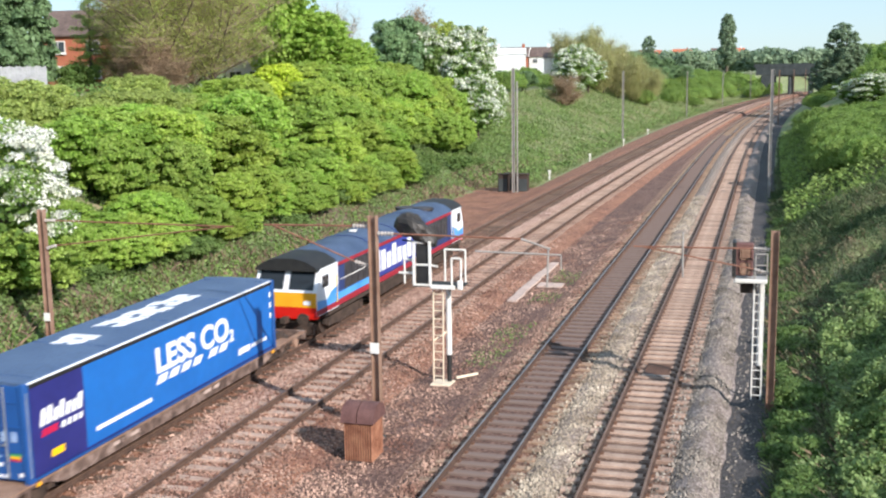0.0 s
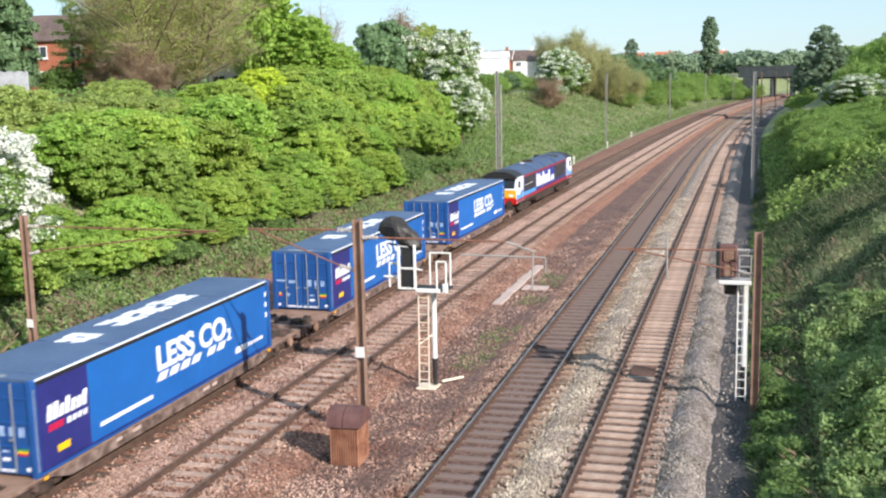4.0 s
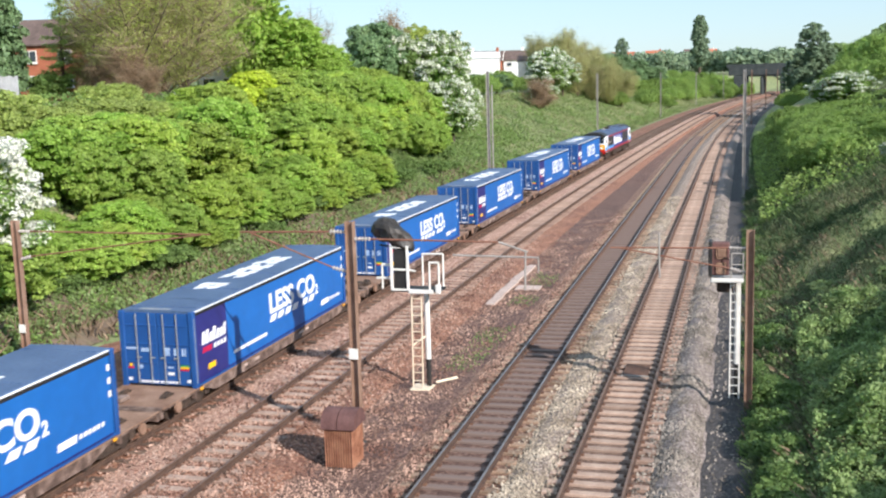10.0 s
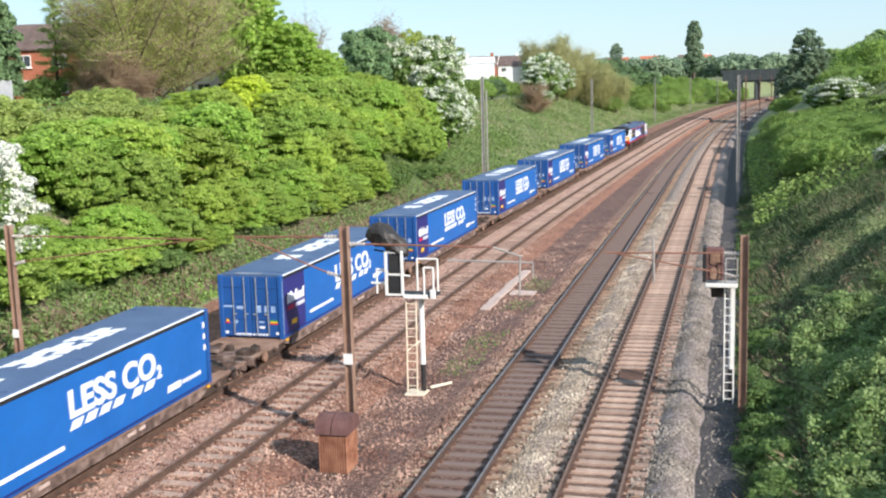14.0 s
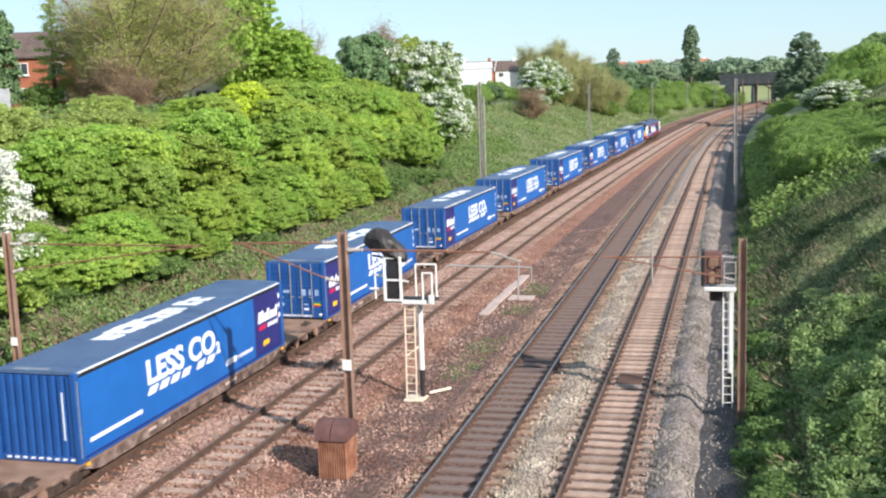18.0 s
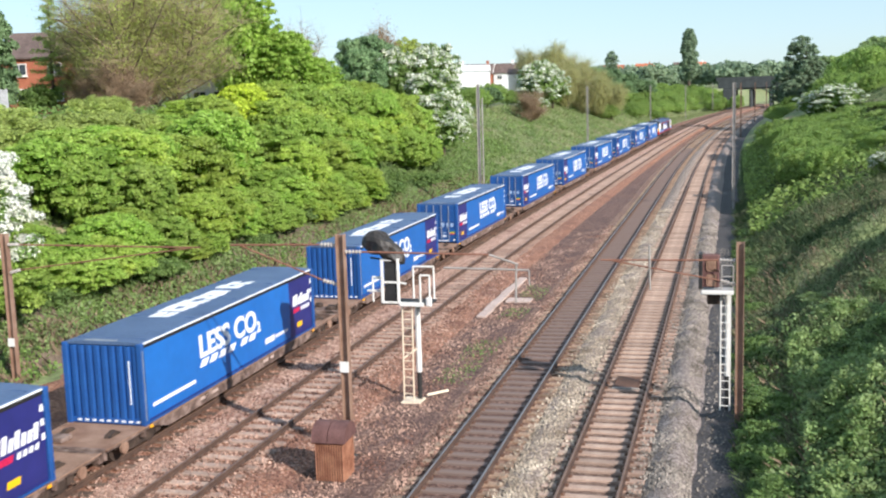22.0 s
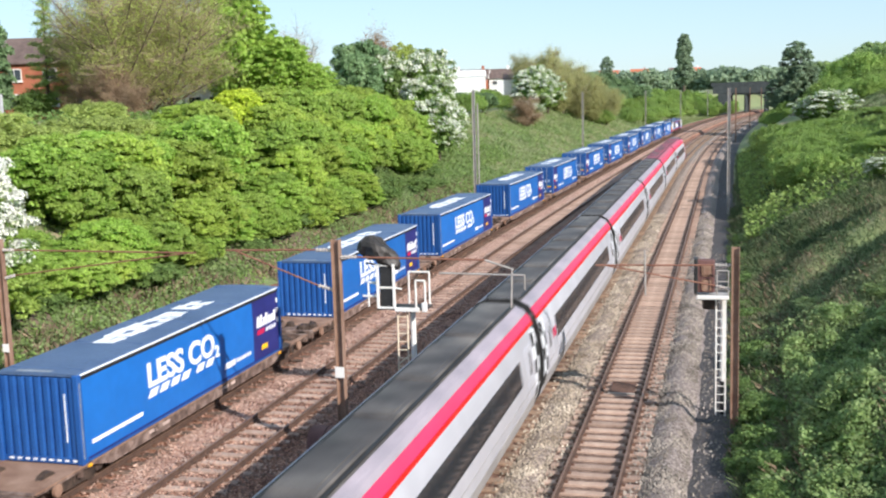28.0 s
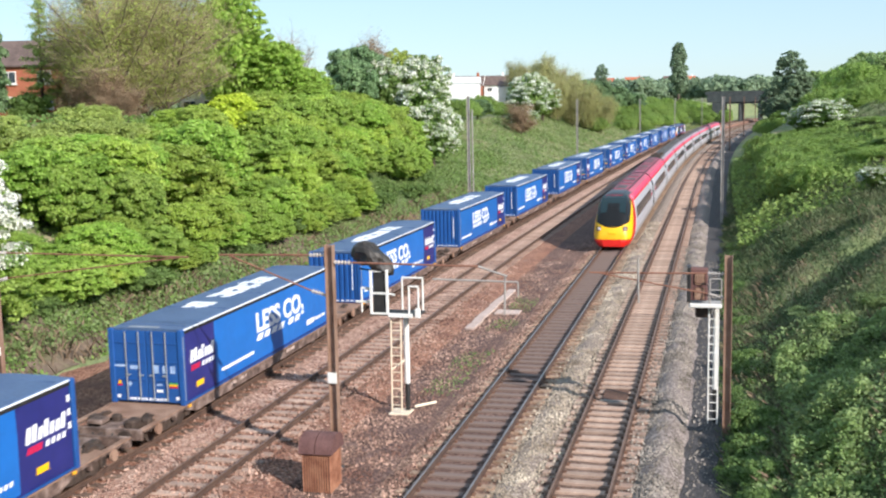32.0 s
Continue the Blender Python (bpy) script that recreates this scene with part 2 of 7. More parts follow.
M = dict(
    sleeper_oily=stained_timber("oily_timber", [(0.226, 0.146, 0.0977), (0.37, 0.269, 0.191)], (0.185, 0.132, 0.112)),
    ballast_brown=stones("brown_ballast", [(0.122, 0.0458, 0.0273), (0.274, 0.121, 0.0721), (0.472, 0.268, 0.176)], 0.07,
                         patches=((0.13, 0.055, 0.042), 0.52)),
    ballast_tan=stones("tan_ballast", [(0.113, 0.0823, 0.0649), (0.262, 0.202, 0.16), (0.454, 0.374, 0.321)], 0.07, patches=((0.22, 0.165, 0.12), 0.55)),
    ballast_shoulder=stones("shoulder_ballast", [(0.0976, 0.0764, 0.067), (0.223, 0.18, 0.16), (0.391, 0.331, 0.303)], 0.07, patches=((0.16, 0.125, 0.10), 0.56)),
    ballast_dark=stones("dark_ballast", [(0.0585, 0.0298, 0.0229), (0.139, 0.0742, 0.0554), (0.267, 0.166, 0.131)], 0.07, patches=((0.085, 0.045, 0.036), 0.5)),
    ballast_rusty=stones("rusty_ballast", [(0.103, 0.0501, 0.0321), (0.224, 0.125, 0.0843), (0.397, 0.267, 0.193)], 0.075, patches=((0.15, 0.075, 0.055), 0.5)),
    ballast_pinkish=stones("pinkish_ballast", [(0.237, 0.122, 0.0844), (0.452, 0.282, 0.212), (0.753, 0.536, 0.421)], 0.075, patches=((0.20, 0.095, 0.07), 0.54)),
    ballast_sandy=stones("sandy_ballast", [(0.0871, 0.0481, 0.0334), (0.168, 0.104, 0.0762), (0.249, 0.17, 0.132)], 0.07),
    earth=material("bank_earth", [(0.10, 0.07, 0.05), (0.17, 0.125, 0.09), (0.12, 0.13, 0.05)], 0.6, 0.95, 0, 0.06, 7, 0.35),
    # dark grit, its tones lowered further to hold the shadow cast by the bank
    cess=stones("shade_darkened_grit", [(0.0306, 0.0274, 0.0265), (0.0582, 0.0521, 0.0515), (0.0979, 0.0895, 0.092)], 0.06, bump=0.6),
    soil=material("slope_grass", [(0.135, 0.176, 0.066), (0.205, 0.247, 0.102), (0.29, 0.257, 0.15)], 0.35, 0.95, 0, 0.05, 6, 0.4),
    sleeper_pale=material("concrete_sleeper", [(0.287, 0.186, 0.14), (0.455, 0.332, 0.26)], 2.0, 0.9, 0, 0.03, 25, 0.2, vary=0.22),
    sleeper_dark=material("tarred_timber", [(0.09, 0.06, 0.045), (0.17, 0.115, 0.085)], 2.0, 0.9, 0, 0.03, 25, 0.3, vary=0.3, stretch=(0.3, 1, 1)),
    rail=material("rusty_rail", [(0.075, 0.045, 0.034), (0.13, 0.078, 0.056)], 4, 0.75, 0.2, 0.01, 60, 0.2),
    rail_top=material("worn_rail_head", [(0.30, 0.24, 0.21), (0.42, 0.36, 0.33)], 1.5, 0.38, 0.8, 0, 30, 0.15),
    rail_top_dull=material("dull_rail_head", [(0.20, 0.12, 0.085), (0.28, 0.18, 0.13)], 1.5, 0.55, 0.4, 0, 30, 0.15),
    chair=material("rusty_chair", [(0.09, 0.045, 0.03), (0.15, 0.075, 0.045)], 5, 0.85, 0, 0.01, 40),
    steel=material("weathered_mast", [(0.21, 0.12, 0.08), (0.34, 0.22, 0.16)], 1.5, 0.7, 0.1, 0.01, 40, 0.2),
    galv=material("dull_galvanised", [(0.34, 0.31, 0.28), (0.46, 0.43, 0.40)], 2, 0.6, 0.3, 0.005, 40, 0.15),
    arm=material("rusty_tube", [(0.20, 0.08, 0.05), (0.30, 0.14, 0.09)], 3, 0.7, 0.1, 0, 40),
    porcelain=material("insulator_glaze", [(0.45, 0.40, 0.36), (0.55, 0.5, 0.46)], 3, 0.3),
    white=material("weathered_white_paint", [(0.72, 0.70, 0.64), (0.82, 0.80, 0.76)], 2, 0.6, 0, 0.005, 30, 0.1),
    ladder=material("cream_ladder_paint", [(0.70, 0.58, 0.42), (0.80, 0.68, 0.52)], 2, 0.6, 0, 0.005, 30, 0.1),
    black=material("black_paint", [(0.012, 0.012, 0.012), (0.025, 0.024, 0.023)], 3, 0.6, 0, 0.01, 30),
    bag=material("black_sheeting", [(0.018, 0.015, 0.013), (0.045, 0.038, 0.032)], 3, 0.55, 0, 0.05, 9),
    rust=material("rusted_sheet_steel", [(0.225, 0.09, 0.0495), (0.338, 0.15, 0.088), (0.413, 0.204, 0.121)], 3, 0.85, 0.1, 0.01, 30, 0.25),
    rust_lid=material("maroon_rusty_lid", [(0.11, 0.05, 0.045), (0.17, 0.085, 0.075)], 3, 0.8, 0.1, 0.01, 30, 0.2),
    slab=material("pale_concrete", [(0.42, 0.318, 0.271), (0.567, 0.446, 0.386)], 2, 0.9, 0, 0.02, 20, 0.2),
    blue=material("blue_curtain", [(0.009, 0.115, 0.40), (0.012, 0.135, 0.45)], 0.5, 0.42, 0, 0.01, 2.5, 0.06, vary=0.08),
    navy=material("navy_curtain", [(0.018, 0.022, 0.14), (0.024, 0.028, 0.17)], 0.6, 0.45, 0, 0.01, 3, 0.08),
    blue_end=material("blue_painted_steel", [(0.009, 0.068, 0.254), (0.0135, 0.0892, 0.303)], 1.2, 0.5, 0, 0.005, 20, 0.12, vary=0.1),
    roof_blue=material("faded_blue_roof_sheet", [(0.055, 0.10, 0.20), (0.085, 0.14, 0.25)], 0.7, 0.5, 0, 0.01, 9, 0.15),
    rail_grey=material("aluminium_rail", [(0.30, 0.33, 0.37), (0.42, 0.45, 0.48)], 2, 0.5, 0.5, 0, 30, 0.1),
    lettering=material("white_lettering", [(0.75, 0.78, 0.82), (0.83, 0.85, 0.88)], 1.5, 0.5, 0, 0, 20, 0.04),
    faded=material("faded_pale_lettering", [(0.26, 0.38, 0.60), (0.40, 0.52, 0.70)], 3, 0.6, 0, 0, 20, 0.15),
    green_mark=material("green_mark", [(0.05, 0.30, 0.10), (0.07, 0.36, 0.13)], 2, 0.5),
    crimson=material("crimson_mark", [(0.45, 0.01, 0.06), (0.52, 0.015, 0.08)], 2, 0.5),
    yellow=material("yellow_paint", [(0.85, 0.46, 0.008), (0.90, 0.53, 0.012)], 1.5, 0.4, 0, 0, 30, 0.05),
    orange=material("orange_paint", [(0.80, 0.36, 0.012), (0.86, 0.42, 0.018)], 1.5, 0.5, 0, 0, 30, 0.08),
    red=material("red_paint", [(0.60, 0.012, 0.008), (0.68, 0.02, 0.012)], 1.5, 0.42, 0, 0, 30, 0.06),
    wagon=material("brown_wagon_steel", [(0.07, 0.045, 0.036), (0.15, 0.10, 0.08), (0.30, 0.22, 0.185)], 3.0, 0.85, 0.1, 0.01, 25, 0.25),
    deck=material("dusty_wagon_deck", [(0.209, 0.116, 0.076), (0.33, 0.209, 0.147)], 1.5, 0.9, 0, 0.01, 25, 0.25),
    grime=material("oily_running_gear", [(0.035, 0.025, 0.02), (0.09, 0.06, 0.045)], 3, 0.8, 0.2, 0.02, 20, 0.3),
    loco_blue=material("dark_blue_engine_paint", [(0.018, 0.035, 0.12), (0.03, 0.055, 0.17)], 1, 0.45, 0, 0.004, 12, 0.1),
    loco_indigo=material("indigo_engine_paint", [(0.03, 0.045, 0.26), (0.045, 0.07, 0.34)], 0.9, 0.42, 0, 0, 12, 0.08),
    loco_sky=material("light_blue_engine_paint", [(0.05, 0.27, 0.72), (0.12, 0.42, 0.82)], 0.8, 0.4, 0, 0, 12, 0.08),
    loco_roof=material("sooty_blue_roof", [(0.035, 0.0595, 0.119), (0.063, 0.098, 0.175)], 1, 0.5, 0, 0.004, 12, 0.2),
    loco_grey=material("dark_grille", [(0.035, 0.033, 0.036), (0.075, 0.07, 0.075)], 2, 0.6, 0.2, 0.02, 30, 0.2),
    loco_red=material("maroon_stripe", [(0.28, 0.015, 0.03), (0.36, 0.025, 0.045)], 2, 0.45),
    silver=material("silver_train_paint", [(0.5, 0.502, 0.546), (0.586, 0.589, 0.635)], 0.8, 0.36, 0.2, 0, 20, 0.06),
    silver_low=material("grey_train_skirt", [(0.33, 0.319, 0.319), (0.44, 0.424, 0.418)], 1.2, 0.5, 0.2, 0, 20, 0.15),
    pink=material("bright_red_band", [(0.66, 0.022, 0.085), (0.74, 0.03, 0.11)], 0.8, 0.36, 0, 0, 20, 0.05),
    pink_soot=material("soot_faded_red", [(0.40, 0.07, 0.11), (0.52, 0.08, 0.13)], 0.8, 0.45, 0, 0, 15, 0.15),
    train_roof=material("sooty_train_roof", [(0.0408, 0.034, 0.0313), (0.0918, 0.0802, 0.0734), (0.184, 0.163, 0.143)], 0.7, 0.6, 0.1, 0.004, 15, 0.2),
    train_roof_red=material("sooty_red_train_roof", [(0.24, 0.05, 0.075), (0.36, 0.08, 0.115)], 0.8, 0.55, 0.1, 0.004, 15, 0.2),
    window=glass("train_window"),
    cab_glass=glass("cab_glass", (0.014, 0.03, 0.036), 0.1, 0.4),
    screen=glass("black_screen_surround", (0.012, 0.013, 0.014), 0.34, 0.25),
    shoulder=material("lilac_grey_roof_paint", [(0.287, 0.253, 0.282), (0.414, 0.351, 0.385)], 0.8, 0.45, 0.1, 0, 15, 0.15),
    house_glass=glass("house_window", (0.04, 0.05, 0.06)),
    brick=material("red_brickwork", [(0.32, 0.10, 0.055), (0.42, 0.15, 0.08)], 1.0, 0.9, 0, 0.01, 12, 0.2),
    roof=material("brown_roof_tiles", [(0.10, 0.07, 0.06), (0.17, 0.12, 0.105)], 1.0, 0.9, 0, 0.02, 5, 0.2),
    roof_red=material("red_roof_tiles", [(0.38, 0.12, 0.06), (0.48, 0.17, 0.09)], 1.0, 0.9, 0, 0.02, 5, 0.2),
    render_white=material("white_render", [(0.70, 0.70, 0.68), (0.80, 0.80, 0.78)], 0.6, 0.8, 0, 0.004, 20, 0.06),
    fence=material("pale_fence_boards", [(0.32, 0.32, 0.34), (0.45, 0.45, 0.47)], 1.5, 0.85, 0, 0.01, 12, 0.15),
    bridge=material("dark_concrete", [(0.04, 0.048, 0.05), (0.07, 0.08, 0.08)], 0.6, 0.9, 0, 0.02, 10, 0.2),
    bark=material("bark", [(0.07, 0.05, 0.035), (0.13, 0.10, 0.075)], 4, 0.95, 0, 0.05, 18, 0.3, stretch=(1, 1, 0.2)),
    twig=material("grey_brown_twigs", [(0.25, 0.185, 0.12), (0.38, 0.295, 0.2)], 2, 0.95, 0, 0, 20, 0.2, islands=0.3),
    stalk=material("dry_stalks", [(0.15, 0.105, 0.07), (0.26, 0.19, 0.125)], 1.5, 0.95, 0, 0, 20, 0.2, islands=0.35),
    leaf_bright=material("bright_spring_leaves", [(0.361, 0.496, 0.0892), (0.517, 0.636, 0.134)], 0.35, 0.55, 0, 0, 8, 0.14, vary=0.15, islands=0.25, see=0.5),
    leaf_ash=material("young_ash_leaves", [(0.31, 0.49, 0.084), (0.46, 0.62, 0.128)], 0.4, 0.55, 0, 0, 8, 0.14, islands=0.28, see=0.5),
    leaf_lime=material("yellow_green_leaves", [(0.522, 0.653, 0.0691), (0.665, 0.766, 0.0922)], 0.5, 0.55, 0, 0, 8, 0.15, islands=0.25, see=0.5),
    leaf_mid=material("green_leaves", [(0.178, 0.293, 0.0747), (0.27, 0.397, 0.103)], 0.5, 0.6, 0, 0, 8, 0.15, vary=0.15, islands=0.3, see=0.48),
    leaf_dull=material("dull_green_leaves", [(0.36, 0.45, 0.12), (0.48, 0.564, 0.168)], 0.4, 0.65, 0, 0, 8, 0.15, vary=0.12, islands=0.3, see=0.48),
    leaf_dark=material("dark_green_leaves", [(0.149, 0.252, 0.112), (0.232, 0.352, 0.158)], 0.5, 0.6, 0, 0, 8, 0.15, vary=0.15, islands=0.35, see=0.3),
    leaf_olive=material("olive_opening_leaves", [(0.35, 0.425, 0.1), (0.5, 0.58, 0.14)], 0.5, 0.65, 0, 0, 8, 0.15, vary=0.1, islands=0.35, see=0.48),
    leaf_brown=material("bronze_opening_leaves", [(0.25, 0.165, 0.10), (0.34, 0.235, 0.14)], 0.5, 0.7, 0, 0, 8, 0.15, islands=0.35, see=0.25),
    blossom=material("white_blossom", [(0.66, 0.684, 0.528), (0.85, 0.85, 0.816)], 0.8, 0.7, 0, 0, 8, 0.1, islands=0.2, see=0.25),
    grass=material("long_grass", [(0.155, 0.209, 0.078), (0.235, 0.29, 0.114), (0.36, 0.337, 0.198)], 0.18, 0.8, 0, 0, 8, 0.15, islands=0.35, see=0.4),
    leaf_yellowish=material("yellowish_spring_leaves", [(0.315, 0.485, 0.088), (0.434, 0.61, 0.126)], 0.35, 0.55, 0, 0, 8, 0.14, vary=0.2, islands=0.25, see=0.5),
    # distant leaves paled towards blue: the haze is mixed into the base colour
    leaf_hazed=material("hazed_distant_leaves", [(0.203, 0.29, 0.184), (0.3, 0.392, 0.24)], 0.05, 0.8, 0, 0, 2, 0.15, islands=0.25, see=0.4),
    leaf_fresh=material("fresh_green_leaves", [(0.312, 0.469, 0.0892), (0.455, 0.594, 0.134)], 0.4, 0.6, 0, 0, 8, 0.14, vary=0.14, islands=0.28, see=0.48),
    leaf_budding=material("brownish_opening_leaves", [(0.32, 0.33, 0.13), (0.42, 0.42, 0.18)], 0.5, 0.7, 0, 0, 8, 0.15, vary=0.15, islands=0.35, see=0.45),
    # green of the far copse, lightened in the colour itself to stand for haze
    leaf_haze_pale=material("haze_paled_foliage", [(0.302, 0.431, 0.167), (0.426, 0.549, 0.232)], 0.4, 0.65, 0, 0, 8, 0.15, vary=0.15, islands=0.3, see=0.48),
    leaf_scrub=material("scrub_leaves", [(0.251, 0.377, 0.0948), (0.374, 0.503, 0.14)], 0.4, 0.65, 0, 0, 8, 0.15, vary=0.15, islands=0.3, see=0.48),
    bank_green=material("dull_bank_grass", [(0.0819, 0.129, 0.0539), (0.13, 0.181, 0.077), (0.222, 0.208, 0.128)], 0.45, 0.85, 0, 0, 8, 0.12, islands=0.3, see=0.4),
    bramble=material("bramble_leaves", [(0.204, 0.3, 0.0991), (0.296, 0.389, 0.156)], 0.6, 0.6, 0, 0, 8, 0.12, vary=0.15, islands=0.3, see=0.45),
    weeds=material("nettle_leaves", [(0.155, 0.252, 0.0715), (0.24, 0.349, 0.104)], 0.3, 0.65, 0, 0, 8, 0.15, islands=0.35, see=0.45),
)


# ---------------------------------------------------------------- mesh helpers
def part(name, bm, mat, parent=None, label=""):
    """Links a bmesh or mesh as one mesh object under a thing or part."""
    if isinstance(bm, bmesh.types.BMesh):
        me = bpy.data.meshes.new(name)
        bm.to_mesh(me)
        bm.free()
    else:
        me = bm
    me.materials.clear()
    me.materials.append(mat)
    ob = new(name, me)
    ob.parent = parent
    if label:
        tagged(ob, label)
    return ob


def thing(name, m, label, category, group="", kind=""):
    ob = new(name)
    ob.empty_display_size = 0.2
    ob.matrix_basis = m
    return tagged(ob, label, category, group, kind)


def box(bm, x0, x1, y0, y1, z0, z1, bevel=0.0):
    made = bmesh.ops.create_cube(bm, size=1.0, matrix=Matrix.LocRotScale(
        ((x0 + x1) / 2, (y0 + y1) / 2, (z0 + z1) / 2), None, (x1 - x0, y1 - y0, z1 - z0)))
    if bevel:
        edges = {e for v in made["verts"] for e in v.link_edges}
        bmesh.ops.bevel(bm, geom=list(edges), offset=bevel, segments=1, affect="EDGES")
    return bm


def a_box(x0, x1, y0, y1, z0, z1, bevel=0.0):
    return box(bmesh.new(), x0, x1, y0, y1, z0, z1, bevel)


def tube(bm, a, b, r, r2=None, sides=8, caps=True):
    """A rod from a to b."""
    a, b = Vector(a), Vector(b)
    d = b - a
    m = Matrix.Translation((a + b) / 2) @ d.to_track_quat("Z", "Y").to_matrix().to_4x4()
    bmesh.ops.create_cone(bm, cap_ends=caps, segments=sides, radius1=r, radius2=r if r2 is None else r2, depth=d.length, matrix=m)
    return bm


def a_tube(a, b, r, r2=None, sides=8):
    return tube(bmesh.new(), a, b, r, r2, sides)


def poly(bm, verts, faces):
    vs = [bm.verts.new(v) for v in verts]
    for f in faces:
        bm.faces.new([vs[i] for i in f])
    return bm


def loft(bm, rings, close=True, caps=True):
    """Joins rings of equal count by quads."""
    rows = [[bm.verts.new(v) for v in r] for r in rings]
    k = len(rows[0])
    for p, q in zip(rows, rows[1:]):
        for i in range(k if close else k - 1):
            j = (i + 1) % k
            bm.faces.new((p[i], p[j], q[j], q[i]))
    if caps and close:
        bm.faces.new(rows[0][::-1])
        bm.faces.new(rows[-1])
    bmesh.ops.recalc_face_normals(bm, faces=bm.faces)
    return bm


def smooth(ob, angle=40):
    for f in ob.data.polygons:
        f.use_smooth = True
    ob.data.set_sharp_from_angle(angle=radians(angle))
    return ob


def quads(name, corners):
    """A mesh of loose quads from an array (n, 4, 3)."""
    n = len(corners)
    me = bpy.data.meshes.new(name)
    me.vertices.add(n * 4)
    me.loops.add(n * 4)
    me.polygons.add(n)
    me.vertices.foreach_set("co", np.ascontiguousarray(corners, np.float32).ravel())
    me.loops.foreach_set("vertex_index", np.arange(n * 4, dtype=np.int32))
    me.polygons.foreach_set("loop_start", np.arange(0, n * 4, 4, dtype=np.int32))
    me.update(calc_edges=True)
    return me


def leaves(rng, at, out, size, up=0.3, loose=0.45):
    """Leaf quads at points, facing roughly outwards. Returns (n, 4, 3)."""
    n = len(at)
    nrm = out + rng.normal(0, loose, (n, 3)) + np.array([0, 0, up])
    nrm /= np.linalg.norm(nrm, axis=1, keepdims=True) + 1e-9
    a = np.cross(nrm, rng.normal(0, 1, (n, 3)))
    a /= np.linalg.norm(a, axis=1, keepdims=True) + 1e-9
    b = np.cross(nrm, a)
    s = (size * rng.uniform(0.6, 1.3, n))[:, None]
    return np.stack([at - a * s, at - b * s * 0.62 + nrm * s * 0.15, at + a * s, at + b * s * 0.62 + nrm * s * 0.15], 1)


# ---------------------------------------------------------------- lie of the land
def rise(y):
    return 9.0 - 2.2 * min(max((y - 80) / 100, 0), 1)


def land(u, y):
    """Height of the ground u metres across from the camera's own line along the railway."""
    wob = 0.35 * noise.noise((u * 0.12, y * 0.07, 3.1)) + 0.16 * noise.noise((u * 0.5, y * 0.33, 7.7))
    top = rise(y)
    if u < -26.0:
        k = min((-26.0 - u) / 17.5, 1.0)
        return -0.35 + (top + 0.35) * k + wob * min(k * 8, 1)
    if u > 0.7:
        k = min((u - 0.7) / 20.0, 1.0)
        ledge = 0.62 * math.sin(y * 0.52 - u * 0.55 + 3.0 * noise.noise((u * 0.15, y * 0.05, 1.0))) * min(k * 6, 1) * (k < 0.97)
        return -0.42 + (8.6 + 0.42) * k + (wob + ledge) * min(k * 8, 1)
    return -0.42


# ---------------------------------------------------------------- ground and trackbed
def sheet(name, us, ys, height, mat, label, category, both=False):
    bm = bmesh.new()
    grid = [[bm.verts.new((u + bend(y) + drift(u, y), y, height(u, y) + climb(u, y))) for u in us] for y in ys]
    for p, q in zip(grid, grid[1:]):
        for i in range(len(us) - 1):
            bm.faces.new((p[i], p[i + 1], q[i + 1], q[i]))
    ob = part(name, bm, mat)
    for f in ob.data.polygons:
        f.use_smooth = True
    return tagged(ob, label, category, kind="structure")


def steps(*spans):
    out = []
    for a, b, d in spans:
        out += list(np.arange(a, b, d))
    return [float(v) for v in out] + [float(spans[-1][1])]


us = [-6000, -1500, -500, -200, -110, -75] + steps((-60, -46, 2.0), (-46, -25, 0.75), (-25, 0.7, 4.0), (0.7, 19, 0.5), (19, 40, 3.0)) + [70, 150, 400, 1500, 6000]
ys = [-1500, -900, -400, -150] + steps((-60, 10, 5), (10, 110, 0.9), (110, 220, 2.0), (220, 500, 7.0)) + [600, 800, 1500, 4800]
sheet("ground", us, ys, land, M["soil"], "grassy cutting with tufty green banks and a level floor", "ground")

track_ys = [-900.0, -300.0, -60.0] + steps((-20, 110, 1.0), (110, 480, 4.0))


def lumps(u, y, a=0.035):
    return a * noise.noise((u * 1.3, y * 1.3, 0.2)) + 0.6 * a * noise.noise((u * 4.1, y * 4.1, 5.0))


def bed(name, edges, mat, label, rough=0.03, upto=1000):
    """A strip of ballast: (u, z) pairs across, refined, with uneven stones on top."""
    us = []
    for (a, za), (b, zb) in zip(edges, edges[1:]):
        k = max(int((b - a) / 0.3), 1)
        us += [a + (b - a) * i / k for i in range(k)]
    us.append(edges[-1][0])
    eu, ez = [e[0] for e in edges], [e[1] for e in edges]
    return sheet(name, us, [v for v in track_ys if v < upto], lambda u, y: float(np.interp(u, eu, ez)) + lumps(u, y, rough), mat, label, "trackbed")


bed("trackbed_7", [(-26.4, -0.46), (-24.6, -0.40), (-20.4, -0.37)], M["ballast_brown"], "rust-brown stones and dirt beside the slow line", upto=98)
bed("trackbed_1", [(-20.4, -0.372), (-20.2, -0.36), (-19.4, -0.235), (-15.6, -0.235), (-12.1, -0.235), (-11.4, -0.34)],
    M["ballast_brown"], "rust-brown stone ballast under the two slow lines")
bed("trackbed_2", [(-11.4, -0.345), (-9.5, -0.32), (-8.9, -0.30)], M["ballast_dark"], "dark red-brown dirt between the two pairs of lines", 0.05)
bed("trackbed_3", [(-8.9, -0.302), (-8.3, -0.24), (-7.79, -0.24)], M["ballast_rusty"], "red-brown ballast at the sleeper ends of the fast line", 0.05)
bed("trackbed_8", [(-7.79, -0.242), (-6.23, -0.237)], M["ballast_dark"], "dark oily ballast between the rails of the fast line")
